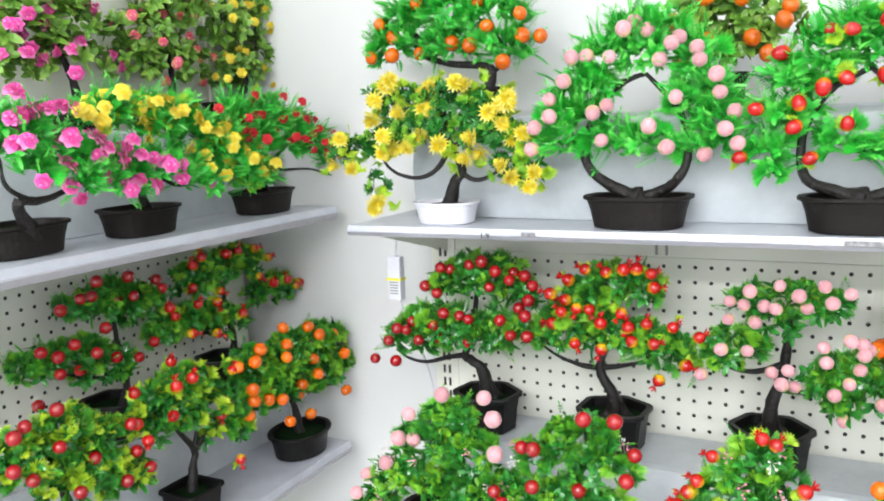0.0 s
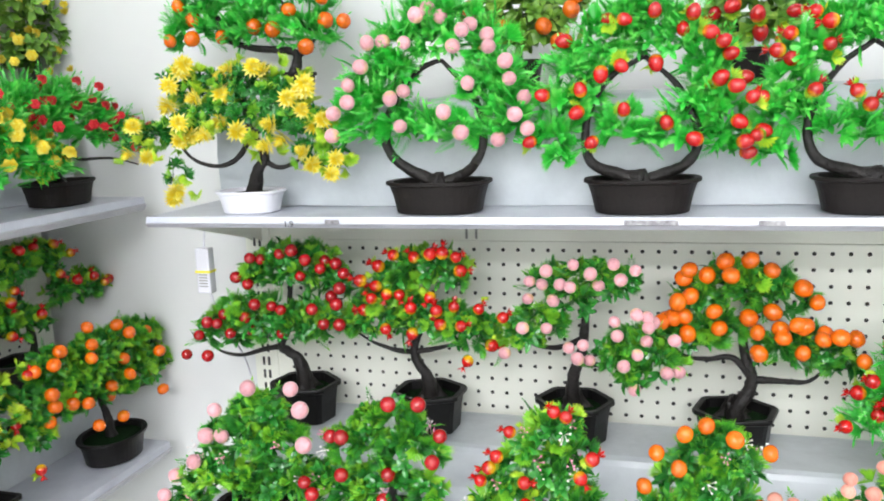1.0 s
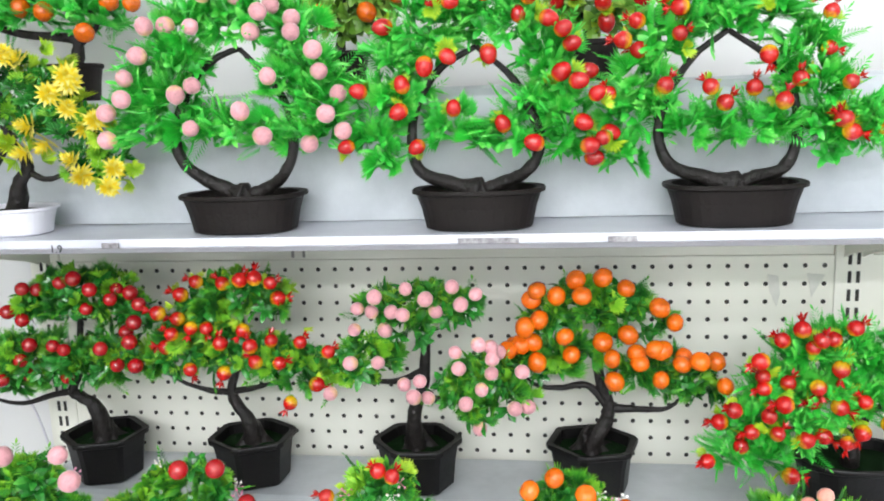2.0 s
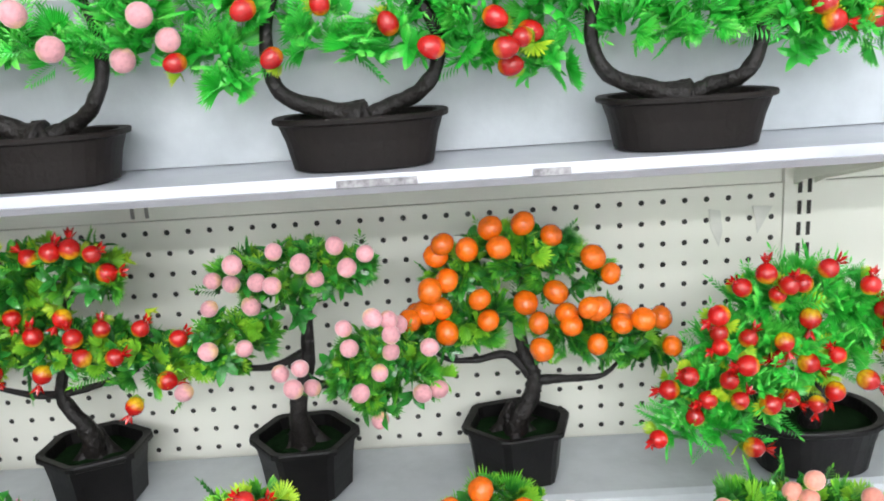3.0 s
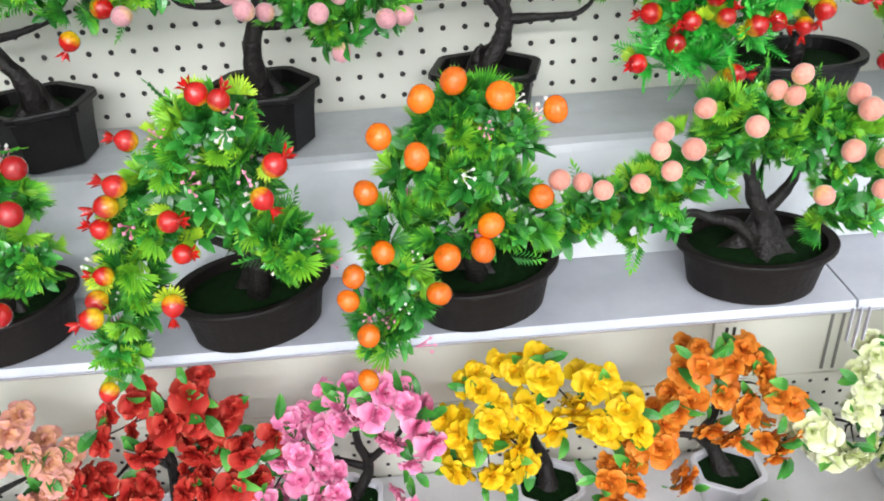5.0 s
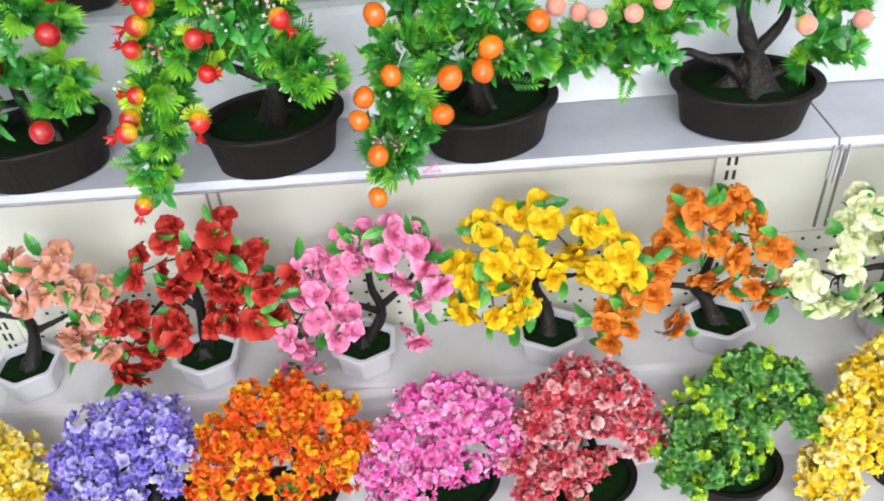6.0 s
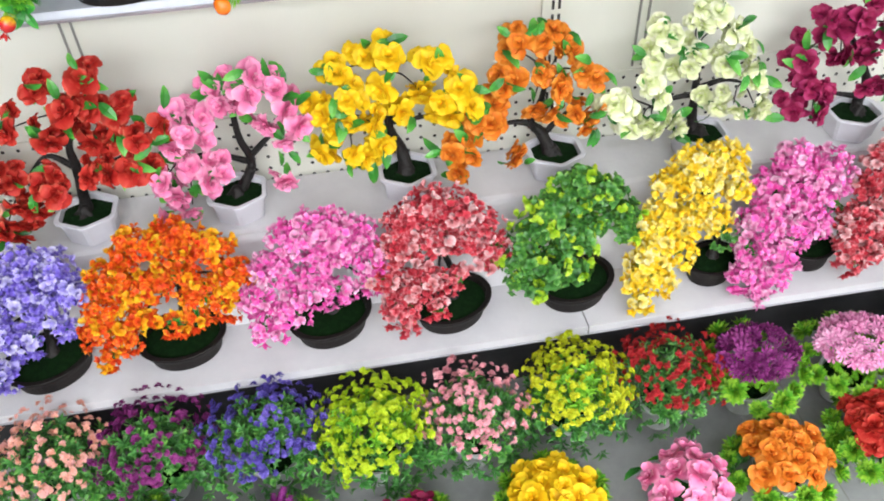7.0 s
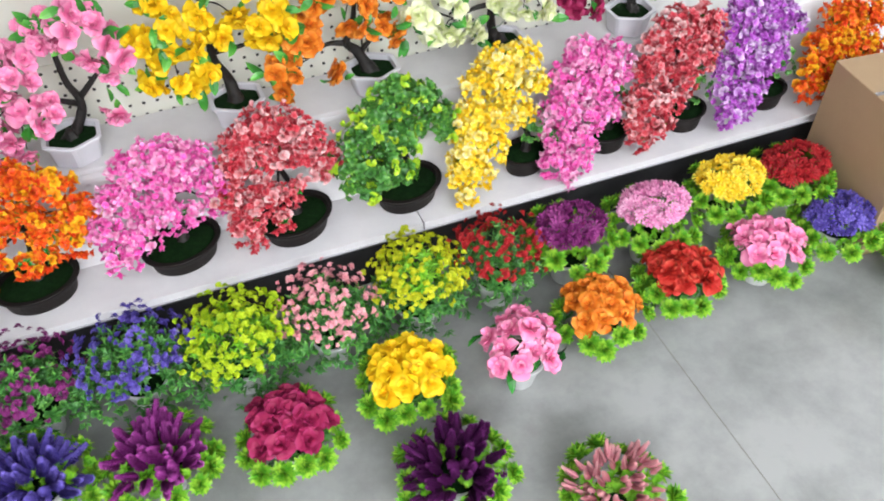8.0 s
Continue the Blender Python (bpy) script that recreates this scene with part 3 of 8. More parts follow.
def scatter(name, shapes, places, dirs, sizes, material, parent, label=""):
    """Many copies of a few small shapes, joined into one mesh of kind stuff."""
    turns = frames_for(dirs)
    vs, fs, tones, n = [], [], [], 0
    for i, (p, s) in enumerate(zip(places, sizes)):
        v, f = shapes[i % len(shapes)]
        vs.append((v * s) @ turns[i].T + p)
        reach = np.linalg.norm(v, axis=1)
        # random tone per sprig, rising from a dark base to light tips
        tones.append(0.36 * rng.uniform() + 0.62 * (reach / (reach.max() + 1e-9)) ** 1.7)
        fs += [tuple(j + n for j in q) for q in f]
        n += len(v)
    if not vs:
        return None
    me = raw_mesh(name, np.vstack(vs), fs, material)
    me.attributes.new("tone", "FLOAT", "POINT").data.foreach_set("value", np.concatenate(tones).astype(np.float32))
    ob = new(name, me)
    ob.parent = parent
    ob["kind"] = "stuff"
    if label:
        ob["label"] = label
    return ob


def on_pads(pads, per_area, depth=0.62, shell=(0.55, 1.0), under=-0.55, sideways=False):
    """Points and outward directions on the shells of the crown's pads."""
    pts, dirs = [], []
    for x, y, z, rx, rz in pads:
        ry = depth * (rx + rz) / 2
        if sideways:
            rx, ry = ry, rx
        n = max(4, int(per_area * (rx * rz + rx * ry + ry * rz)))
        for _ in range(n):
            d = rng.normal(size=3)
            d /= np.linalg.norm(d)
            if d[2] < under:
                d[2] *= -0.6
            r = rng.uniform(*shell)
            pts.append((x + d[0] * rx * r, y + d[1] * ry * r, z + d[2] * rz * r))
            o = np.array((d[0] / rx, d[1] / ry, d[2] / rz))
            o /= np.linalg.norm(o)
            dirs.append(o + rng.normal(size=3) * 0.35 + np.array((0.15, 0, 0.25) if sideways else (0, -0.15, 0.25)))
    return np.array(pts), np.array(dirs)


def smooth_line(points, steps=6):
    pts = [Vector(p) for p in points]
    ext = [pts[0] * 2 - pts[1]] + pts + [pts[-1] * 2 - pts[-2]]
    out = []
    for i in range(1, len(ext) - 2):
        a, b, c, d = ext[i - 1:i + 3]
        for k in range(steps):
            t = k / steps
            out.append(0.5 * (2 * b + (c - a) * t + (2 * a - 5 * b + 4 * c - d) * t * t + (3 * b - a - 3 * c + d) * t ** 3))
    out.append(pts[-1])
    return out


def limb(name, points, r0, r1, material, parent, sides=8, label="", flare=0.0):
    """A tapered, knobbly limb along a smooth line."""
    line = smooth_line(points)
    bm = bmesh.new()
    rings, n = [], len(line)
    for i, p in enumerate(line):
        d = (line[min(i + 1, n - 1)] - line[max(i - 1, 0)]).normalized()
        a = d.cross(Vector((0.1, 0.95, 0.2))).normalized()
        b = d.cross(a)
        t = i / (n - 1)
        r = (r0 + (r1 - r0) * t) * (1 + flare * math.exp(-t * 11))
        ring = []
        for k in range(sides):
            ang = 2 * math.pi * k / sides
            q = r * (1 + 0.28 * noise.noise(Vector((math.cos(ang) * 1.7, math.sin(ang) * 1.7, i * 0.55 + p.x * 40))))
            ring.append(bm.verts.new(p + a * (q * math.cos(ang)) + b * (q * math.sin(ang))))
        rings.append(ring)
    for i in range(n - 1):
        for k in range(sides):
            bm.faces.new((rings[i][k], rings[i][(k + 1) % sides], rings[i + 1][(k + 1) % sides], rings[i + 1][k]))
    bm.faces.new(rings[0])
    bm.faces.new(rings[-1])
    return part(name, bm, material, parent, label, smooth=True)


def turned(name, outline, profile, material, parent, label="", smooth=False):
    """A vessel: a closed outline (unit x, y pairs) swept through a profile of (scale x, scale y, height)."""
    bm = bmesh.new()
    rings = [[bm.verts.new((x * sx, y * sy, z)) for x, y in outline] for sx, sy, z in profile]
    n = len(outline)
    for a, b in zip(rings, rings[1:]):
        for k in range(n):
            bm.faces.new((a[k], a[(k + 1) % n], b[(k + 1) % n], b[k]))
    bm.faces.new(rings[0])
    bm.faces.new(rings[-1])
    return part(name, bm, material, parent, label, smooth)


def round_outline(n=36, power=2.0):
    out = []
    for i in range(n):
        a = 2 * math.pi * i / n
        c, s = math.cos(a), math.sin(a)
        k = (abs(c) ** power + abs(s) ** power) ** (-1 / power)
        out.append((c * k, s * k))
    return out


def poly_outline(n, turn=0.0, chamfer=0.08):
    out = []
    for i in range(n):
        for da in (-chamfer, chamfer):
            a = 2 * math.pi * i / n + turn + da
            out.append((math.cos(a), math.sin(a)))
    return out


def vessel(kind, w, d, h, thing, mat_pot, label, soil_at=0.78, spin=0):
    """A pot with a flange, hollow inside, and flocked turf in it."""
    a, b = w / 2, d / 2
    if kind == "oval":
        out, t, fl = round_outline(40, 2.6), 0.80, 0.93
    elif kind == "round":
        out, t, fl = round_outline(40, 2.0), 0.80, 0.92
    elif kind == "hex":
        out, t, fl = poly_outline(6, math.pi / 6), 0.78, 0.90
    elif kind == "square":
        out, t, fl = poly_outline(4, math.pi / 4), 0.80, 0.90
    else:
        out, t, fl = round_outline(36, 2.0), 0.62, 0.94
    prof = [(a * t * 0.9, b * t * 0.9, 0.0), (a * t, b * t, 0.002), (a * (t + fl) / 2 * 1.0, b * (t + fl) / 2, h * 0.55), (a * fl, b * fl, h * 0.86), (a * 0.995, b * 0.995, h * 0.90), (a, b, h * 0.97), (a * 0.985, b * 0.985, h),
            (a * (fl - 0.06), b * (fl - 0.06), h * 0.985), (a * (fl - 0.09), b * (fl - 0.09), h * (soil_at - 0.12)), (a * 0.3, b * 0.3, h * (soil_at - 0.14))]
    pot = turned("pot", out, prof, mat_pot, thing, label, smooth=False)
    bm = bmesh.new()
    k = fl - 0.085
    rings = [[bm.verts.new((x * a * k * r, y * b * k * r, h * soil_at + lift)) for x, y in out] for r, lift in ((1, -0.004), (0.99, 0), (0.6, 0.0035), (0.25, 0.005))]
    for p, q in zip(rings, rings[1:]):
        for i in range(len(out)):
            bm.faces.new((p[i], p[(i + 1) % len(out)], q[(i + 1) % len(out)], q[i]))
    bm.faces.new(rings[-1])
    turf = part("turf", bm, TURF, thing, "dark green flocked turf")
    pot.rotation_euler = turf.rotation_euler = (0, 0, radians(spin))
    return pot


# ---- fruit shapes, made once each ----
def ball(name, r, nu, nv, shape, material, extra=None):
    v, f = [], []
    for j in range(nv + 1):
        th = math.pi * j / nv
        for i in range(nu):
            ph = 2 * math.pi * i / nu
            v.append(shape(r, th, ph))
    for j in range(nv):
        for i in range(nu):
            f.append((j * nu + i, (j + 1) * nu + i, (j + 1) * nu + (i + 1) % nu, j * nu + (i + 1) % nu))
    v = np.array(v)
    if extra:
        v, f = joined([(v, f)] + extra)
    me = raw_mesh(name, v, f, material)
    bm = bmesh.new()
    bm.from_mesh(me)
    bmesh.ops.remove_doubles(bm, verts=bm.verts, dist=1e-5)
    bmesh.ops.recalc_face_normals(bm, faces=bm.faces)
    bm.to_mesh(me)
    bm.free()
    me.shade_smooth()
    return me


def plain_ball(r, th, ph):
    return (r * math.sin(th) * math.cos(ph), r * math.sin(th) * math.sin(ph), r * math.cos(th))


def peach_ball(r, th, ph):
    k = 1 - 0.06 * math.exp(-(math.sin(ph / 2) ** 2) / 0.012) * math.sin(th)
    return (r * k * math.sin(th) * math.cos(ph), r * k * math.sin(th) * math.sin(ph), r * 1.04 * math.cos(th) + 0.06 * r * math.exp(-th * th / 0.1))


def orange_ball(r, th, ph):
    k = 1 + 0.018 * math.cos(9 * ph) * math.sin(th) + 0.05 * noise.noise(Vector((1.3 * math.sin(th) * math.cos(ph), 1.3 * math.sin(th) * math.sin(ph), 1.3 * math.cos(th))))
    return (r * 1.04 * k * math.sin(th) * math.cos(ph), r * 1.04 * k * math.sin(th) * math.sin(ph), r * 0.95 * math.cos(th) - 0.16 * r * math.exp(-th * th / 0.08))


def berry_ball(r, th, ph):
    k = 1 - 0.10 * math.cos(th)
    return (r * k * math.sin(th) * math.cos(ph), r * k * math.sin(th) * math.sin(ph), r * 1.2 * math.cos(th))


def pomegranate_ball(r, th, ph):
    k = 1 + 0.02 * math.cos(5 * ph) * math.sin(th)
    return (r * k * math.sin(th) * math.cos(ph), r * k * math.sin(th) * math.sin(ph), r * 1.02 * math.cos(th) + 0.10 * r * math.exp(-th * th / 0.10))


def crown(r):
    """Six stiff pointed sepals that flare out of the fruit's neck."""
    out = []
    for i in range(6):
        v, f = leaflet(r * rng.uniform(0.95, 1.3), r * 0.42, 0.35)
        a = i * math.pi / 3
        out.append((turn_z(tip_up(v, rng.uniform(0.85, 1.25)), a) + np.array((0.16 * r * math.cos(a), 0.16 * r * math.sin(a), r * 0.98)), f))
    return out


FRUIT = {
    "peach": ball("peach", 0.0108, 18, 11, peach_ball, SKIN["peach"]),
    "apricot": ball("peach", 0.0100, 18, 11, peach_ball, SKIN["apricot"]),
    "orange": ball("orange", 0.0118, 18, 11, orange_ball, SKIN["orange"]),
    "cherry": ball("cherry", 0.0098, 16, 10, plain_ball, SKIN["cherry"]),
    "pomegranate": ball("pomegranate", 0.0096, 16, 12, pomegranate_ball, SKIN["pomegranate"], crown(0.0098)),
    "strawberry": ball("berry", 0.0098, 16, 10, berry_ball, SKIN["strawberry"]),
}


def star_flower():
    """A full spiky head: ranks of pointed petals, each rank shorter and higher."""
    out = []
    for ring, (n, l, el) in enumerate(((13, 0.0170, 0.10), (12, 0.0155, 0.38), (11, 0.0140, 0.65), (9, 0.0125, 0.92), (7, 0.011, 1.2))):
        for i in range(n):
            v, f = leaflet(l * rng.uniform(0.8, 1.1), 0.0042, 0.1)
            out.append((turn_z(tip_up(v, el + rng.uniform(-0.08, 0.08)), i * 2 * math.pi / n + ring * 0.35) + np.array((0, 0, 0.0024 * ring)), f))
    return joined(out)


def blossom():
    out = []
    for ring, (n, l, el) in enumerate(((6, 0.0108, -0.05), (6, 0.0090, 0.2), (5, 0.0066, 0.4), (4, 0.0045, 0.6))):
        for i in range(n):
            v, f = oval_leaf(l, l * 0.95)
            out.append((turn_z(tip_up(v, el), i * 2 * math.pi / n + ring * 0.6) + np.array((0, 0, 0.0022 * ring)), f))
    return joined(out)


def round_petal(length, width, cup, curl, phase):
    """A broad rounded petal along +x: cupped across, its rim rolled back and slightly ruffled."""
    v, f = [], []
    for i, (u, w) in enumerate(((0, 0.22), (0.3, 0.72), (0.62, 1.0), (0.86, 0.92), (1.0, 0.55))):
        for k in range(5):
            t = k / 2 - 1
            v.append((length * (u - 0.07 * t * t * u), width / 2 * w * t,
                      cup * width * t * t * w - curl * length * max(0, u - 0.55) ** 2 * 4 + 0.10 * length * u * math.sin(4.4 * t + phase) + 0.05 * length * u * math.sin(9 * t + 2 * phase)))
    for i in range(4):
        for k in range(4):
            a = 5 * i + k
            f.append((a, a + 1, a + 6, a + 5))
    return np.array(v), f


def rose_head(r):
    """An open bloom: whorls of broad petals, each whorl shorter and steeper than the one below."""
    out = []
    for ring, (n, k, el) in enumerate(((5, 1.0, 0.10), (5, 0.86, 0.48), (4, 0.64, 0.85), (2, 0.45, 1.2))):
        for i in range(n):
            size = r * k * rng.uniform(0.72, 1.2)
            v, f = round_petal(size, size * rng.uniform(0.85, 1.1), rng.uniform(0.05, 0.3), rng.uniform(-0.1, 0.35), rng.uniform(0, 6.3))
            out.append((turn_z(tip_up(v, el + rng.uniform(-0.32, 0.32)), i * 2 * math.pi / n + ring * 0.6 + rng.uniform(-0.3, 0.3)) + np.array((0, 0, 0.05 * r * ring)), f))
    return joined(out)


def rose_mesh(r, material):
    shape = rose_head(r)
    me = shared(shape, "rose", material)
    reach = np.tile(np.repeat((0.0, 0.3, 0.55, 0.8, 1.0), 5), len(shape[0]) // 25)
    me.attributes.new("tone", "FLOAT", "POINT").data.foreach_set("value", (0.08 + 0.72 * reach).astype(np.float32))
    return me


def shared(shape, name, material):
    return raw_mesh(name, shape[0], shape[1], material, smooth=True)


STAR_MESH = shared(star_flower(), "star_flower", STAR_YELLOW)
BLOSSOM_MESH = {k: shared(blossom(), "blossom", m) for k, m in BLOSSOM.items()}
ROSE_MESH = {k: [rose_mesh(0.0235, m) for _ in range(3)] for k, m in ROSE.items()}

TUFTS = [tuft(36, 0.0165, 0.0021) for _ in range(3)]
FRONDS = [fan(25, 0.0225, 0.0017, 1.5, 17) for _ in range(3)] + [frond(7, 0.024, 0.0115, 0.0030)]
PINNATES = [frond(9, 0.040, 0.0165, 0.0032), frond(8, 0.034, 0.0150, 0.0034), frond(7, 0.036, 0.0175, 0.0030)]
LONG_FRONDS = [fan(21, 0.036, 0.0026, 1.05, 11), fan(23, 0.031, 0.0024, 1.3, 11), fan(19, 0.035, 0.0026, 0.9, 9)]
SPRAYS = [broad_whorl(5, 0.0185, 0.0082) for _ in range(4)]
SMALL_SPRAYS = [leaf_spray(7, 0.015, 0.0048) for _ in range(3)]
BROAD = [broad_whorl(4, 0.028, 0.014) for _ in range(4)]
OVALS = [oval_leaf(0.028, 0.0125), oval_leaf(0.024, 0.011)]
BOX_LEAVES = [broad_whorl(5, 0.0085, 0.0065) for _ in range(3)]
FLORETS = [floret(5, 0.0078, 0.0056, 0.5), floret(4, 0.0086, 0.0066, 0.6), floret(5, 0.0068, 0.0050, 0.25)]
BALL_FLORETS = [tuft(34, 0.0066, 0.0034, -0.5, 1.5), tuft(30, 0.0070, 0.0033, -0.4, 1.5)]
SPRIG_FLORETS = [joined([(tip_up(turn_z(fv * (0.85 + 0.1 * (i % 3)), i * 1.3), 0.35 * math.sin(i * 2.2)) + np.array((0.0062 * math.cos(i * 2.4) * math.sqrt(i / 6), 0.0062 * math.sin(i * 2.4) * math.sqrt(i / 6), 0.009 - 0.0012 * i)), ff)
                         for i, (fv, ff) in [(i, floret(5 - i % 2, 0.0060, 0.0044, 0.55)) for i in range(7)]]) for _ in range(2)]


def spoon_sprig(count):
    """Little stalked blossoms: blunt cupped petals that splay from one stem along +z."""
    out = []
    for i in range(count):
        v, f = oval_leaf(0.0105 * rng.uniform(0.8, 1.15), 0.0058)
        out.append((turn_z(tip_up(v, rng.uniform(0.35, 1.25)), i * 2.4), f))
    return joined(out)


SPOON_FLORETS = [spoon_sprig(6), spoon_sprig(7)]


def bud_spray(count):
    """A few tiny eight-sided buds on hair-thin stalks that fan out about +z."""
    octa = np.array([(1, 0, 0), (0, 1, 0), (-1, 0, 0), (0, -1, 0), (0, 0, 1.2), (0, 0, -1.2)])
    eight = [(0, 1, 4), (1, 2, 4), (2, 3, 4), (3, 0, 4), (1, 0, 5), (2, 1, 5), (3, 2, 5), (0, 3, 5)]
    out = []
    for i in range(count):
        a, r = i * 2.4, 0.0035 + 0.0011 * i
        tip = np.array((r * math.cos(a), r * math.sin(a), 0.017 - 0.0012 * i))
        out.append((octa * 0.0017 * rng.uniform(0.8, 1.2) + tip, eight))
        side = np.array((-math.sin(a), math.cos(a), 0)) * 0.0005
        out.append((np.array([-side, side, tip + side, tip - side]), [(0, 1, 2, 3)]))
    return joined(out)


BUD_SPRAYS = [bud_spray(5), bud_spray(6), bud_spray(4)]


def thing_at(name, x, y, z, label, category, group=""):
    ob = new(name)
    ob.location = (x, y, z)
    return tagged(ob, label, category, group)


def local(points, base):
    return [(x - base[0], y - base[1], z - base[2]) for x, y, z in points]


def hang(meshes, name, places, pads, thing, size=(0.9, 1.1), forward=0.5, sideways=False, push=0.012, lift=0.0):
    """Fruits or flowers as objects of their own, each facing out of its pad."""
    for i, p in enumerate(places):
        near = min(pads, key=lambda q: (q[0] - p[0]) ** 2 + (q[1] - p[1]) ** 2 + (q[2] - p[2]) ** 2)
        ahead = Vector((1, 0, 0)) if sideways else Vector((0, -1, 0))
        d = Vector((p[0] - near[0], p[1] - near[1], p[2] - near[2]))
        d = (d - ahead * d.dot(ahead)).normalized() + ahead * forward
        d = (d + Vector((rng.uniform(-0.4, 0.4), rng.uniform(-0.3, 0.3), lift + rng.uniform(-0.5, 0.4) * (1 - lift)))).normalized()
        me = meshes[i % len(meshes)]
        ob = new(name, me)
        ob.parent = thing
        ob.location = Vector(p) + ahead * push
        ob.rotation_euler = d.to_track_quat("Z", "Y").to_euler()
        s = rng.uniform(*size)
        ob.scale = (s, s, s)


def stump(x, z, r, height, thing):
    """The gnarled foot of a trunk: a lumpy cone whose ridges run out into roots over the turf."""
    bm = bmesh.new()
    rings, turns = [], rng.uniform(0, 6.3)
    for t in (0, 0.15, 0.35, 0.6, 0.85, 1.0):
        ring = []
        for k in range(18):
            a = 2 * math.pi * k / 18
            ridge = 1 + (0.42 * math.cos(5 * a + turns) + 0.25 * math.cos(3 * a - turns)) * (1 - t) ** 1.5 + 0.22 * noise.noise(Vector((3 * math.cos(a) + turns, 3 * math.sin(a), 4 * t)))
            q = r * (0.42 + 0.58 * (1 - t) ** 1.8) * ridge * (0.75 if t == 1.0 else 1)
            ring.append(bm.verts.new((x + q * math.cos(a), q * math.sin(a), z + height * t)))
        rings.append(ring)
    for lower, upper in zip(rings, rings[1:]):
        for k in range(18):
            bm.faces.new((lower[k], lower[(k + 1) % 18], upper[(k + 1) % 18], upper[k]))
    bm.faces.new(rings[0])
    bm.faces.new(rings[-1])
    part("root_base", bm, BARK, thing, "gnarled black root base", smooth=True)


def bonsai(spec, base, pot, fruit, label, style="needle", density=1.0, group="", size=(0.9, 1.1), trunk=(0.008, 0.003), buds=False, category="artificial bonsai", swell=1.0, spin=0, lime=1.0, lyre=False):
    """One artificial tree: pot, turf, trunk and limbs, crown of small leaves, fruits or flowers."""
    thing = thing_at("bonsai_tree", *base, label, category, group)
    sideways = base[0] < -1.3
    kind, w, d, h, mat_pot, pot_label = pot
    vessel(kind, w, d, h, thing, mat_pot, pot_label, spin=spin)
    pads = [(*q, p[3] * swell, p[4] * swell) for p, q in zip(spec["pads"], local([p[:3] for p in spec["pads"]], base))]
    places = [q for q in local(spec["fruits"], base) if q[2] > 0.05 or base[0] > -1.3]
    for i, line in enumerate(spec["limbs"]):
        pts = local(line, base)
        if i == 0:
            pts[0] = (pts[0][0] * 0.5, 0.0, h * 0.6)
            if pts[1][2] < h * 0.9:
                pts[1] = (pts[1][0] * 0.8, pts[1][1] * 0.5, h * 0.9)
        if lyre:
            pts[0], pts[1] = (0.0, 0.0, h * 0.9), (pts[1][0] * 0.75, 0.0, h + 0.004)
        k = 1.0 if i == 0 or lyre else 0.52
        limb("trunk" if i == 0 else "branch", pts, trunk[0] * k, trunk[1] * k, BARK, thing, 9 if i == 0 else 7, flare=0.9 if i == 0 else 0)
    if kind in ("hex", "round") and not sideways:
        foot = local(spec["limbs"][0], base)
        stump(foot[0][0] * 0.5, h * 0.76, trunk[0] * (2.3 if style != "rose" else 1.6), 0.036 if style != "rose" else 0.02, thing)
    if lyre:
        stump(0.0, h * 0.86, trunk[0] * 1.7, 0.017, thing)
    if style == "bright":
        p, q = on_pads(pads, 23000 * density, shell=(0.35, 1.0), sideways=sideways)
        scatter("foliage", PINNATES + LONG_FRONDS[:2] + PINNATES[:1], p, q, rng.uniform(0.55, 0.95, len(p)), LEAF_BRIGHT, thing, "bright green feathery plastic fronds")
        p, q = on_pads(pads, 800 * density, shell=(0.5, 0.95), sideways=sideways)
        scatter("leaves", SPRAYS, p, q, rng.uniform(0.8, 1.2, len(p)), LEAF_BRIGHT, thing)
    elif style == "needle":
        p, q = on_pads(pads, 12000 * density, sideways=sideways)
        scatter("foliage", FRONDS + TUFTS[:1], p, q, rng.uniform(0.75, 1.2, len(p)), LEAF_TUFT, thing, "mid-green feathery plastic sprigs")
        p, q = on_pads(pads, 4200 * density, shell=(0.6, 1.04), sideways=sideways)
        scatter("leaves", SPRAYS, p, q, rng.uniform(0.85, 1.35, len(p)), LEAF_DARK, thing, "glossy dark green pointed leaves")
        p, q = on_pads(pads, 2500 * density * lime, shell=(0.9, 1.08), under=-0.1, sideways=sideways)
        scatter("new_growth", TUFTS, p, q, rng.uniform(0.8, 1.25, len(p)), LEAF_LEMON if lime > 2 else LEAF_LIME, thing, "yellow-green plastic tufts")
    elif style == "star":
        p, q = on_pads(pads, 12000 * density, sideways=sideways)
        scatter("foliage", SMALL_SPRAYS + [TUFTS[0]], p, q, rng.uniform(0.8, 1.2, len(p)), LEAF_DARK, thing, "dark green narrow plastic leaves")
        p, q = on_pads(pads, 3500 * density, shell=(0.8, 1.05))
        scatter("new_growth", TUFTS, p, q, rng.uniform(0.7, 1.0, len(p)), LEAF_LIME, thing, "yellow-green plastic tufts")
    elif style == "broad":
        p, q = on_pads(pads, 6500 * density, sideways=sideways)
        scatter("foliage", BROAD, p, q, rng.uniform(0.7, 1.1, len(p)), LEAF_BROAD, thing, "olive green broad leaves")
    elif style == "rose":
        heart = np.mean(np.array(places), axis=0)
        p, q = [], []
        for b in places:
            for _ in range(3 if rng.uniform() < 0.35 else 2):
                out = np.array(b) - heart
                out = out / (np.linalg.norm(out) + 1e-6) * 0.6 + rng.normal(size=3) * 0.6
                out /= np.linalg.norm(out)
                p.append(np.array(b) + out * np.array((0.019, 0.006, 0.019)) + np.array((0, rng.uniform(-0.02, 0.004), 0)))
                q.append(np.array((rng.normal() * 0.6, -0.75 + rng.normal() * 0.3, 0.55 + rng.normal() * 0.45)))
        scatter("leaves", OVALS, p, q, rng.uniform(0.95, 1.5, len(p)), LEAF_ROSE, thing, "waxy green oval leaves")
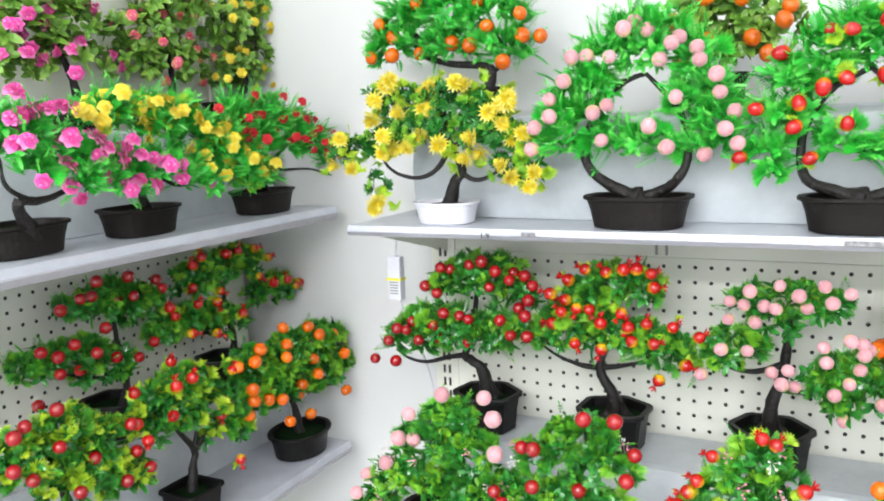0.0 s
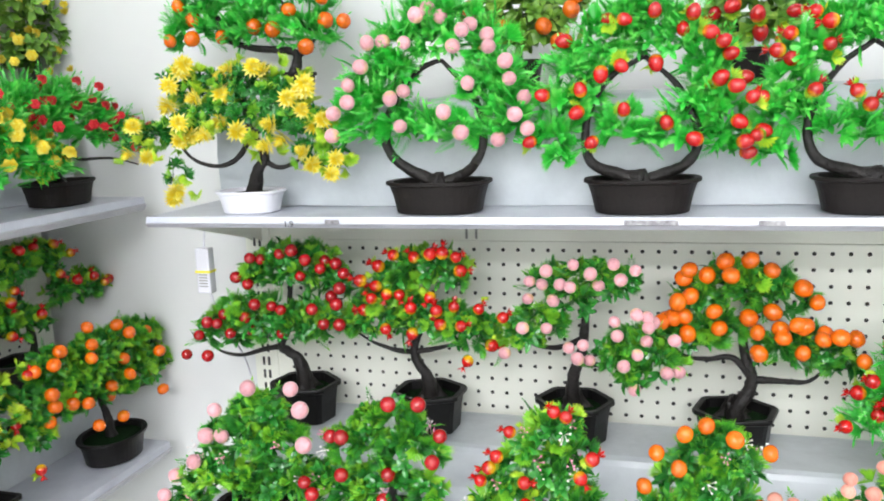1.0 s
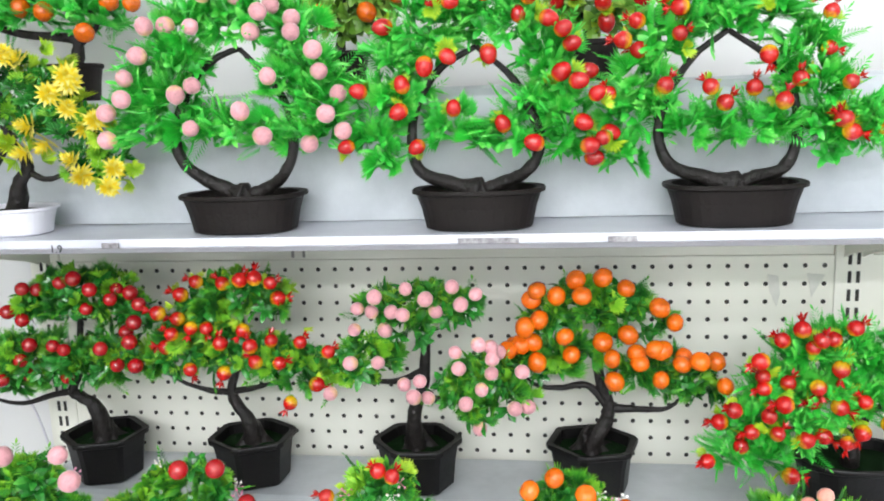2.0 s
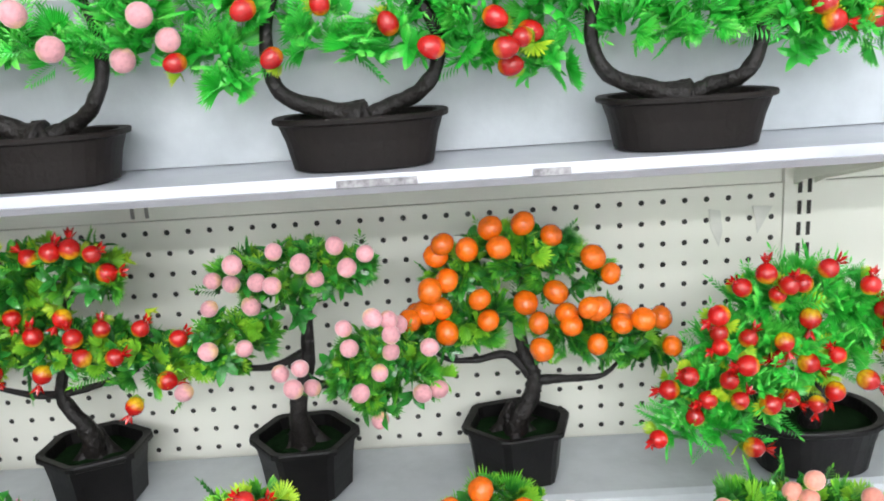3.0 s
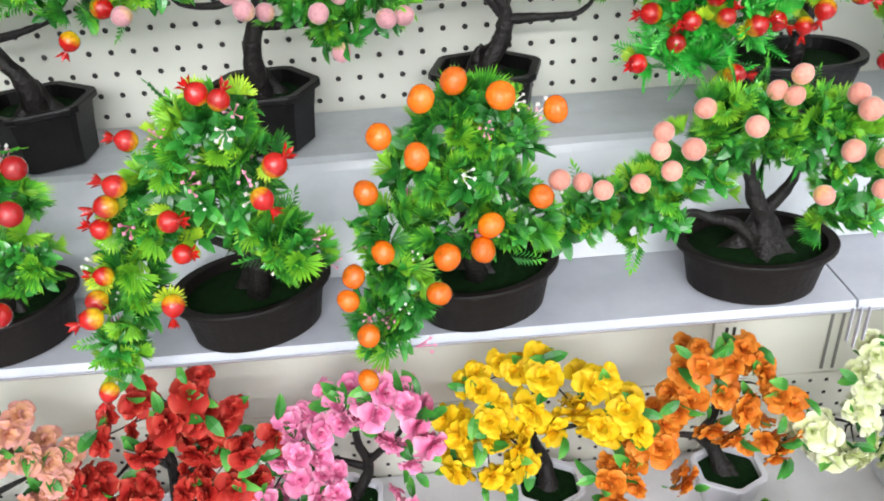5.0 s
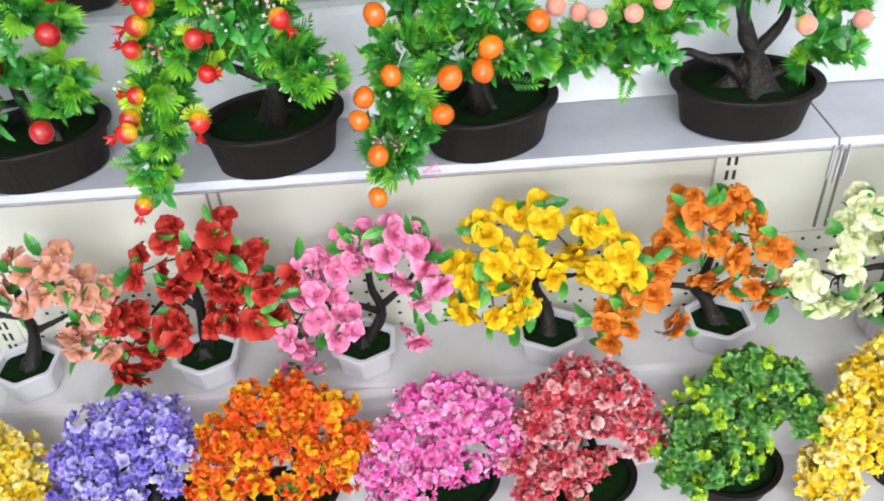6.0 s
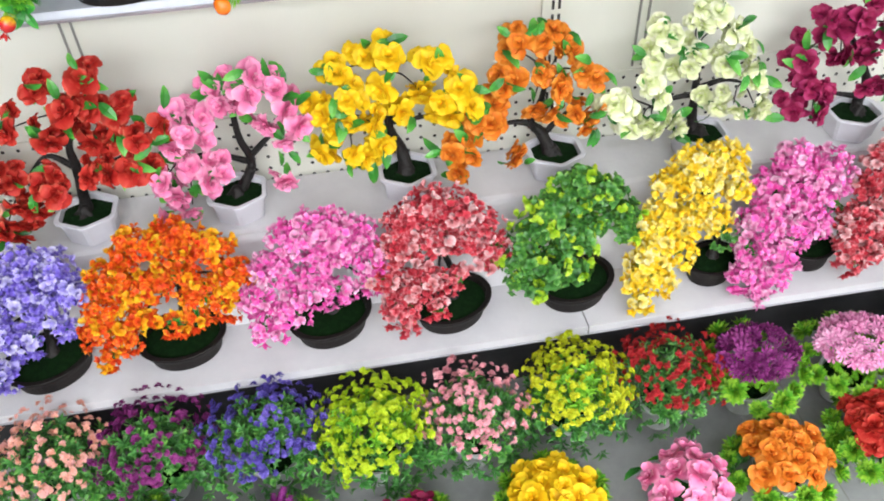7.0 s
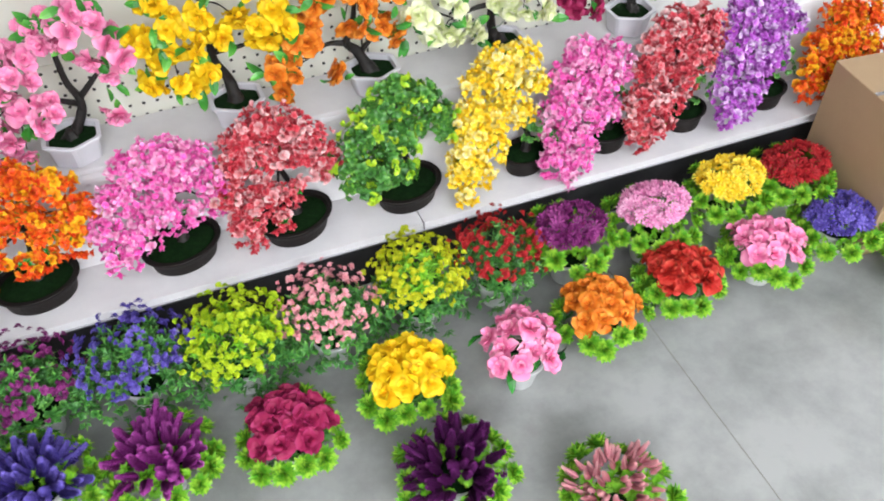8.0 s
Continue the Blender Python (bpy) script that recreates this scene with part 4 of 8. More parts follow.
        # short twigs from the limb ends to the blooms
        ends = [Vector(local(line, base)[-1]) for line in spec["limbs"]]
        for b in places[::2]:
            b = Vector(b)
            e = min(ends, key=lambda c: (c - b).length)
            limb("twig", [e, (e + b) / 2 + Vector((0, 0.008, 0.004)), b], 0.0018, 0.001, BARK, thing, 5)
    if buds:
        p, q = on_pads(pads, 520, shell=(1.0, 1.25))
        p, q = p[::2], q[::2]
        for k, tint in enumerate(("bud", "white_bud")):
            scatter("bud_spray", BUD_SPRAYS, p[k::2], q[k::2] + np.array((0, -0.4, 0)), rng.uniform(0.8, 1.25, len(p[k::2])), CLUSTER[tint], thing, "tiny %s buds on thin stalks" % ("pink", "white")[k])
    if style == "rose":
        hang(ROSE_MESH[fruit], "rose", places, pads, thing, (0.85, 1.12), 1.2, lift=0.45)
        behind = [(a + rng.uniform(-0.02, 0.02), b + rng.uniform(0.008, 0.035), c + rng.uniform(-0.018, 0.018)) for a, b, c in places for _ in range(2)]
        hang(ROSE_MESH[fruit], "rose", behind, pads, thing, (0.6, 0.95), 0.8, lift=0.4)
    elif fruit == "star":
        p = np.array([(a, b + 0.008, c) for a, b, c in places for _ in range(3)]) + rng.normal(size=(3 * len(places), 3)) * 0.011
        scatter("new_growth", TUFTS, p, rng.normal(size=p.shape) + np.array((0, -0.6, 0.5)), rng.uniform(0.8, 1.2, len(p)), LEAF_LEMON, thing, "yellow-green tips round the flowers")
        places = places + [(a + rng.uniform(-0.02, 0.02), b + 0.014, c + rng.uniform(-0.022, 0.015)) for a, b, c in places[::3]]
        hang([STAR_MESH], "star_flower", places, pads, thing, size, 0.8, sideways)
    elif fruit in BLOSSOM_MESH:
        more, _ = on_pads(pads, 700, shell=(0.95, 1.05), under=-0.2, sideways=sideways)
        places = places + [tuple(q) for q in more[rng.permutation(len(more))[:30]]]
        if fruit == "yellow" and style == "bright":
            p, q = on_pads(pads, 2600, shell=(0.9, 1.06), under=-0.1, sideways=sideways)
            scatter("new_growth", TUFTS, p, q, rng.uniform(0.8, 1.2, len(p)), LEAF_LEMON, thing, "yellow-green plastic tips")
        hang([BLOSSOM_MESH[fruit]], "blossom", places, pads, thing, size, 0.8, sideways)
    else:
        if fruit in ("pomegranate", "strawberry"):
            # lime tips from which the fruits grow
            p = np.array([(a, b + 0.004, c) for a, b, c in places]) + rng.normal(size=(len(places), 3)) * 0.006
            heart = np.array([min(pads, key=lambda q: (q[0] - t[0]) ** 2 + (q[2] - t[2]) ** 2)[:3] for t in p])
            scatter("new_growth", TUFTS, p - 0.10 * (p - heart), p - heart + rng.normal(size=p.shape) * 0.01, rng.uniform(0.7, 1.05, len(p)), LEAF_LEMON, thing, "yellow-green tips round the fruits")
        hang([FRUIT[fruit]], {"apricot": "peach", "strawberry": "berry"}.get(fruit, fruit), places, pads, thing, size, 0.38 if fruit == "pomegranate" else 0.3, sideways, 0.016 if sideways else 0.010)
    return thing

# ---- tree shapes: crowns (x, y, z, half width, half height), fruit places, limbs ----
STAR_TREE = dict(
    pads=[(-1.21, -0.25, 1.447, 0.049, 0.025), (-1.149, -0.25, 1.463, 0.039, 0.029), (-1.041, -0.25, 1.523, 0.062, 0.033), (-1.076, -0.25, 1.483, 0.072, 0.029), (-0.964, -0.25, 1.465, 0.058, 0.033), (-0.935, -0.25, 1.419, 0.041, 0.024), (-1.151, -0.25, 1.528, 0.025, 0.029), (-1.098, -0.25, 1.514, 0.043, 0.034), (-1.167, -0.25, 1.396, 0.019, 0.02), (-0.989, -0.25, 1.499, 0.041, 0.029)],
    fruits=[(-1.123, -0.27, 1.555), (-1.151, -0.265, 1.528), (-1.156, -0.263, 1.504), (-1.054, -0.257, 1.544), (-1.015, -0.265, 1.545), (-0.999, -0.258, 1.54), (-0.923, -0.294, 1.522), (-1.1, -0.276, 1.511), (-1.073, -0.257, 1.514), (-0.963, -0.269, 1.502), (-1.077, -0.259, 1.479), (-1.125, -0.29, 1.473), (-1.136, -0.276, 1.45), (-1.037, -0.285, 1.461), (-0.983, -0.273, 1.467), (-0.992, -0.272, 1.44), (-1.199, -0.294, 1.468), (-1.214, -0.286, 1.436), (-0.926, -0.284, 1.414), (-0.901, -0.258, 1.417), (-0.905, -0.264, 1.398), (-1.14, -0.289, 1.381), (-0.915, -0.263, 1.47), (-1.082, -0.289, 1.459), (-0.942, -0.27, 1.483), (-1.185, -0.29, 1.428)],
    limbs=[[(-1.048, -0.25, 1.38), (-1.033, -0.25, 1.4), (-1.02, -0.25, 1.417), (-1.024, -0.25, 1.434), (-1.037, -0.25, 1.452), (-1.046, -0.25, 1.486), (-1.045, -0.25, 1.516)], [(-1.042, -0.25, 1.448), (-1.062, -0.25, 1.422), (-1.09, -0.25, 1.409), (-1.121, -0.25, 1.411), (-1.146, -0.25, 1.424), (-1.161, -0.25, 1.444)], [(-1.025, -0.25, 1.417), (-1.0, -0.25, 1.405), (-0.974, -0.25, 1.41), (-0.956, -0.25, 1.423)], [(-1.036, -0.25, 1.455), (-1.001, -0.25, 1.466), (-0.975, -0.25, 1.472)]])
PEACH_RING = dict(
    pads=[(-0.747, -0.25, 1.565, 0.018, 0.018), (-0.871, -0.25, 1.454, 0.021, 0.021), (-0.864, -0.25, 1.494, 0.021, 0.021), (-0.833, -0.25, 1.536, 0.022, 0.022), (-0.799, -0.25, 1.569, 0.023, 0.023), (-0.76, -0.25, 1.594, 0.023, 0.023), (-0.719, -0.25, 1.588, 0.023, 0.023), (-0.684, -0.25, 1.556, 0.023, 0.023), (-0.667, -0.25, 1.514, 0.021, 0.021), (-0.658, -0.25, 1.475, 0.021, 0.021), (-0.659, -0.25, 1.444, 0.017, 0.017), (-0.687, -0.25, 1.441, 0.014, 0.014), (-0.702, -0.25, 1.498, 0.017, 0.017), (-0.829, -0.25, 1.485, 0.02, 0.02), (-0.811, -0.25, 1.52, 0.017, 0.017), (-0.785, -0.25, 1.448, 0.016, 0.016), (-0.754, -0.25, 1.453, 0.013, 0.013), (-0.72, -0.25, 1.446, 0.015, 0.015), (-0.809, -0.25, 1.454, 0.013, 0.013)],
    fruits=[(-0.888, -0.283, 1.479), (-0.897, -0.271, 1.449), (-0.862, -0.295, 1.493), (-0.871, -0.268, 1.516), (-0.846, -0.281, 1.539), (-0.834, -0.283, 1.569), (-0.82, -0.262, 1.571), (-0.785, -0.276, 1.567), (-0.806, -0.282, 1.496), (-0.789, -0.276, 1.505), (-0.799, -0.267, 1.459), (-0.762, -0.293, 1.599), (-0.74, -0.256, 1.599), (-0.702, -0.294, 1.577), (-0.698, -0.265, 1.586), (-0.677, -0.261, 1.572), (-0.668, -0.294, 1.555), (-0.723, -0.263, 1.56), (-0.65, -0.28, 1.537), (-0.647, -0.272, 1.515), (-0.696, -0.295, 1.511), (-0.73, -0.293, 1.476), (-0.709, -0.288, 1.449), (-0.667, -0.257, 1.438), (-0.638, -0.287, 1.47), (-0.626, -0.265, 1.451), (-0.631, -0.258, 1.491), (-0.757, -0.257, 1.61)],
    limbs=[[(-0.754, -0.25, 1.387), (-0.789, -0.25, 1.394), (-0.815, -0.25, 1.411), (-0.83, -0.25, 1.438), (-0.822, -0.25, 1.478), (-0.795, -0.25, 1.52), (-0.767, -0.25, 1.538), (-0.746, -0.25, 1.544)], [(-0.754, -0.25, 1.389), (-0.719, -0.25, 1.394), (-0.7, -0.25, 1.409), (-0.691, -0.25, 1.438), (-0.694, -0.25, 1.473), (-0.713, -0.25, 1.509), (-0.746, -0.25, 1.544)]])
BERRY_RING = dict(
    pads=[(-0.482, -0.25, 1.55, 0.018, 0.018), (-0.596, -0.25, 1.432, 0.018, 0.018), (-0.584, -0.25, 1.476, 0.02, 0.02), (-0.568, -0.25, 1.516, 0.021, 0.021), (-0.54, -0.25, 1.555, 0.022, 0.022), (-0.505, -0.25, 1.579, 0.022, 0.022), (-0.465, -0.25, 1.576, 0.022, 0.022), (-0.433, -0.25, 1.555, 0.021, 0.021), (-0.41, -0.25, 1.522, 0.02, 0.02), (-0.4, -0.25, 1.489, 0.02, 0.02), (-0.387, -0.25, 1.455, 0.019, 0.019), (-0.395, -0.25, 1.426, 0.015, 0.015), (-0.425, -0.25, 1.467, 0.014, 0.014), (-0.554, -0.25, 1.482, 0.016, 0.016), (-0.508, -0.25, 1.445, 0.016, 0.016), (-0.447, -0.25, 1.439, 0.017, 0.017), (-0.477, -0.25, 1.435, 0.01, 0.01), (-0.586, -0.25, 1.414, 0.011, 0.011), (-0.53, -0.25, 1.531, 0.013, 0.013)],
    fruits=[(-0.605, -0.273, 1.492), (-0.556, -0.283, 1.497), (-0.561, -0.282, 1.469), (-0.542, -0.288, 1.432), (-0.53, -0.292, 1.514), (-0.506, -0.289, 1.523), (-0.466, -0.267, 1.525), (-0.525, -0.255, 1.582), (-0.502, -0.289, 1.577), (-0.467, -0.293, 1.585), (-0.435, -0.256, 1.565), (-0.423, -0.274, 1.582), (-0.403, -0.279, 1.557), (-0.389, -0.286, 1.546), (-0.38, -0.271, 1.532), (-0.453, -0.262, 1.453), (-0.42, -0.277, 1.433), (-0.391, -0.278, 1.504), (-0.374, -0.293, 1.494), (-0.363, -0.258, 1.504), (-0.356, -0.294, 1.481), (-0.369, -0.275, 1.452), (-0.341, -0.261, 1.44), (-0.363, -0.29, 1.429), (-0.358, -0.266, 1.415), (-0.579, -0.257, 1.558), (-0.504, -0.27, 1.471), (-0.624, -0.263, 1.433)],
    limbs=[[(-0.485, -0.25, 1.386), (-0.523, -0.25, 1.389), (-0.547, -0.25, 1.404), (-0.555, -0.25, 1.441), (-0.545, -0.25, 1.481), (-0.52, -0.25, 1.514), (-0.481, -0.25, 1.535)], [(-0.485, -0.25, 1.388), (-0.447, -0.25, 1.39), (-0.424, -0.25, 1.405), (-0.414, -0.25, 1.436), (-0.427, -0.25, 1.47), (-0.446, -0.25, 1.504), (-0.481, -0.25, 1.535)]])
POM_RING = dict(
    pads=[(-0.110, -0.25, 1.437, 0.02, 0.02), (-0.085, -0.25, 1.438, 0.02, 0.02), (-0.064, -0.25, 1.425, 0.02, 0.02), (-0.221, -0.25, 1.546, 0.016, 0.016), (-0.326, -0.25, 1.414, 0.014, 0.014), (-0.323, -0.25, 1.453, 0.019, 0.019), (-0.311, -0.25, 1.491, 0.02, 0.02), (-0.287, -0.25, 1.528, 0.021, 0.021), (-0.258, -0.25, 1.558, 0.021, 0.021), (-0.216, -0.25, 1.564, 0.022, 0.022), (-0.175, -0.25, 1.55, 0.02, 0.02), (-0.144, -0.25, 1.515, 0.019, 0.019), (-0.131, -0.25, 1.477, 0.018, 0.018), (-0.127, -0.25, 1.44, 0.016, 0.016), (-0.292, -0.25, 1.465, 0.013, 0.013), (-0.261, -0.25, 1.438, 0.013, 0.013), (-0.23, -0.25, 1.44, 0.015, 0.015), (-0.194, -0.25, 1.439, 0.016, 0.016), (-0.17, -0.25, 1.443, 0.013, 0.013), (-0.155, -0.25, 1.485, 0.012, 0.012), (-0.117, -0.25, 1.414, 0.009, 0.009)],
    fruits=[(-0.106, -0.27, 1.434), (-0.073, -0.27, 1.434), (-0.115, -0.27, 1.447), (-0.33, -0.28, 1.532), (-0.312, -0.255, 1.523), (-0.314, -0.257, 1.552), (-0.29, -0.27, 1.574), (-0.274, -0.275, 1.562), (-0.275, -0.281, 1.536), (-0.29, -0.291, 1.486), (-0.245, -0.284, 1.483), (-0.227, -0.264, 1.467), (-0.198, -0.26, 1.481), (-0.174, -0.281, 1.467), (-0.186, -0.264, 1.513), (-0.155, -0.264, 1.488), (-0.148, -0.267, 1.568), (-0.13, -0.268, 1.551), (-0.2, -0.265, 1.576), (-0.185, -0.28, 1.573), (-0.343, -0.267, 1.48), (-0.35, -0.284, 1.436), (-0.294, -0.276, 1.597), (-0.255, -0.264, 1.608), (-0.221, -0.267, 1.614), (-0.168, -0.283, 1.596), (-0.127, -0.257, 1.517), (-0.109, -0.269, 1.483), (-0.113, -0.272, 1.447)],
    limbs=[[(-0.213, -0.25, 1.384), (-0.247, -0.25, 1.388), (-0.275, -0.25, 1.402), (-0.29, -0.25, 1.433), (-0.283, -0.25, 1.471), (-0.256, -0.25, 1.514), (-0.221, -0.25, 1.54)], [(-0.213, -0.25, 1.385), (-0.18, -0.25, 1.391), (-0.16, -0.25, 1.399), (-0.149, -0.25, 1.435), (-0.157, -0.25, 1.479), (-0.179, -0.25, 1.51), (-0.221, -0.25, 1.54)]])
ORANGE_BACK = dict(
    pads=[(-1.221, -0.085, 1.62, 0.054, 0.038), (-1.113, -0.085, 1.618, 0.067, 0.042), (-1.01, -0.085, 1.604, 0.055, 0.037), (-1.126, -0.085, 1.673, 0.076, 0.041), (-1.032, -0.085, 1.667, 0.065, 0.036), (-1.195, -0.085, 1.669, 0.049, 0.034)],
    fruits=[(-1.214, -0.091, 1.639), (-1.163, -0.092, 1.608), (-1.208, -0.109, 1.607), (-1.25, -0.109, 1.606), (-0.998, -0.123, 1.582), (-0.974, -0.097, 1.623), (-0.945, -0.093, 1.62), (-1.029, -0.111, 1.641), (-1.097, -0.102, 1.62), (-1.065, -0.101, 1.614), (-1.234, -0.101, 1.662), (-0.967, -0.123, 1.654), (-1.05, -0.099, 1.683), (-1.099, -0.107, 1.701), (-1.16, -0.103, 1.69)],
    limbs=[[(-1.054, -0.085, 1.543), (-1.037, -0.085, 1.568), (-1.05, -0.085, 1.581), (-1.116, -0.085, 1.589), (-1.168, -0.085, 1.609), (-1.178, -0.085, 1.643)], [(-1.037, -0.085, 1.568), (-1.006, -0.085, 1.599), (-1.035, -0.085, 1.634), (-1.069, -0.085, 1.669)]])
ORANGE_BROAD = dict(
    pads=[(-0.693, -0.085, 1.582, 0.045, 0.031), (-0.635, -0.085, 1.587, 0.044, 0.034), (-0.666, -0.085, 1.627, 0.06, 0.034), (-0.716, -0.085, 1.626, 0.033, 0.031), (-0.594, -0.085, 1.607, 0.032, 0.03)],
    fruits=[(-0.69, -0.103, 1.594), (-0.629, -0.105, 1.591), (-0.586, -0.128, 1.61), (-0.607, -0.111, 1.568), (-0.735, -0.121, 1.62), (-0.716, -0.128, 1.557), (-0.579, -0.125, 1.628), (-0.642, -0.117, 1.644), (-0.688, -0.123, 1.65)],
    limbs=[[(-0.675, -0.085, 1.534), (-0.672, -0.085, 1.557), (-0.664, -0.085, 1.58), (-0.667, -0.085, 1.619)], [(-0.669, -0.085, 1.573), (-0.635, -0.085, 1.594), (-0.602, -0.085, 1.608)]])
BERRY_BROAD = dict(
    pads=[(-0.386, -0.085, 1.569, 0.037, 0.025), (-0.335, -0.085, 1.573, 0.04, 0.029), (-0.364, -0.085, 1.608, 0.061, 0.032), (-0.292, -0.085, 1.589, 0.029, 0.028)],
    fruits=[(-0.394, -0.094, 1.594), (-0.341, -0.13, 1.587), (-0.336, -0.114, 1.564), (-0.308, -0.119, 1.551), (-0.372, -0.114, 1.601), (-0.295, -0.125, 1.588), (-0.408, -0.097, 1.58), (-0.323, -0.115, 1.616)],
    limbs=[[(-0.356, -0.085, 1.534), (-0.355, -0.085, 1.548), (-0.36, -0.085, 1.571), (-0.364, -0.085, 1.608)], [(-0.357, -0.085, 1.556), (-0.328, -0.085, 1.576)]])
CHERRY = dict(
    pads=[(-1.04, -0.14, 1.236, 0.075, 0.033), (-1.095, -0.14, 1.222, 0.039, 0.025), (-0.991, -0.14, 1.21, 0.042, 0.026), (-1.123, -0.14, 1.144, 0.074, 0.035), (-1.187, -0.14, 1.114, 0.051, 0.029), (-1.025, -0.14, 1.146, 0.061, 0.032), (-0.978, -0.14, 1.138, 0.042, 0.032), (-1.066, -0.14, 1.127, 0.058, 0.026)],
    fruits=[(-1.142, -0.147, 1.217), (-1.118, -0.152, 1.207), (-1.101, -0.168, 1.254), (-1.091, -0.152, 1.249), (-1.052, -0.159, 1.26), (-1.025, -0.17, 1.268), (-0.998, -0.179, 1.255), (-1.017, -0.161, 1.225), (-0.981, -0.162, 1.238), (-0.979, -0.147, 1.248), (-0.961, -0.146, 1.243), (-0.942, -0.161, 1.231), (-0.946, -0.171, 1.209), (-0.971, -0.149, 1.19), (-0.947, -0.185, 1.187), (-0.991, -0.181, 1.176), (-1.056, -0.162, 1.168), (-1.073, -0.16, 1.173), (-1.093, -0.179, 1.18), (-1.123, -0.16, 1.152), (-1.17, -0.149, 1.153), (-1.147, -0.17, 1.127), (-1.172, -0.168, 1.142), (-1.185, -0.176, 1.146), (-1.205, -0.173, 1.122), (-1.251, -0.146, 1.078), (-1.194, -0.17, 1.086), (-1.065, -0.147, 1.124), (-1.122, -0.148, 1.128), (-0.982, -0.161, 1.147), (-0.948, -0.175, 1.151), (-0.927, -0.146, 1.166)],
    limbs=[[(-1.06, -0.1, 1.034), (-1.066, -0.1, 1.058), (-1.089, -0.1, 1.076), (-1.098, -0.1, 1.085), (-1.079, -0.1, 1.124), (-1.076, -0.1, 1.171), (-1.07, -0.1, 1.208)], [(-1.098, -0.1, 1.083), (-1.135, -0.1, 1.075), (-1.178, -0.1, 1.063), (-1.214, -0.1, 1.067), (-1.239, -0.1, 1.081)], [(-1.082, -0.1, 1.114), (-1.039, -0.1, 1.12), (-1.009, -0.1, 1.126)]])
POMEGRANATE = dict(
    pads=[(-0.812, -0.15, 1.235, 0.06, 0.03), (-0.778, -0.15, 1.223, 0.034, 0.025), (-0.879, -0.15, 1.174, 0.054, 0.037), (-0.918, -0.15, 1.143, 0.037, 0.026), (-0.826, -0.15, 1.154, 0.052, 0.034), (-0.766, -0.15, 1.147, 0.056, 0.032), (-0.732, -0.15, 1.126, 0.034, 0.022), (-0.858, -0.15, 1.214, 0.036, 0.025)],
    fruits=[(-0.849, -0.184, 1.266), (-0.884, -0.158, 1.243), (-0.823, -0.164, 1.259), (-0.791, -0.185, 1.268), (-0.772, -0.184, 1.27), (-0.75, -0.189, 1.265), (-0.754, -0.155, 1.237), (-0.905, -0.183, 1.225), (-0.885, -0.171, 1.214), (-0.866, -0.176, 1.203), (-0.848, -0.169, 1.201), (-0.83, -0.171, 1.181), (-0.908, -0.165, 1.174), (-0.865, -0.19, 1.152), (-0.831, -0.165, 1.139), (-0.785, -0.183, 1.181), (-0.76, -0.174, 1.186), (-0.78, -0.182, 1.16), (-0.748, -0.183, 1.159), (-0.722, -0.174, 1.184), (-0.703, -0.176, 1.129), (-0.684, -0.181, 1.174), (-0.744, -0.165, 1.099), (-0.798, -0.171, 1.199), (-0.884, -0.194, 1.2)],
    limbs=[[(-0.831, -0.1, 1.015), (-0.834, -0.1, 1.043), (-0.851, -0.1, 1.07), (-0.854, -0.1, 1.093), (-0.842, -0.1, 1.13), (-0.834, -0.1, 1.175), (-0.83, -0.1, 1.211)], [(-0.852, -0.1, 1.084), (-0.887, -0.1, 1.087), (-0.92, -0.1, 1.096), (-0.952, -0.1, 1.113)], [(-0.852, -0.1, 1.086), (-0.812, -0.1, 1.094), (-0.765, -0.1, 1.109)]])
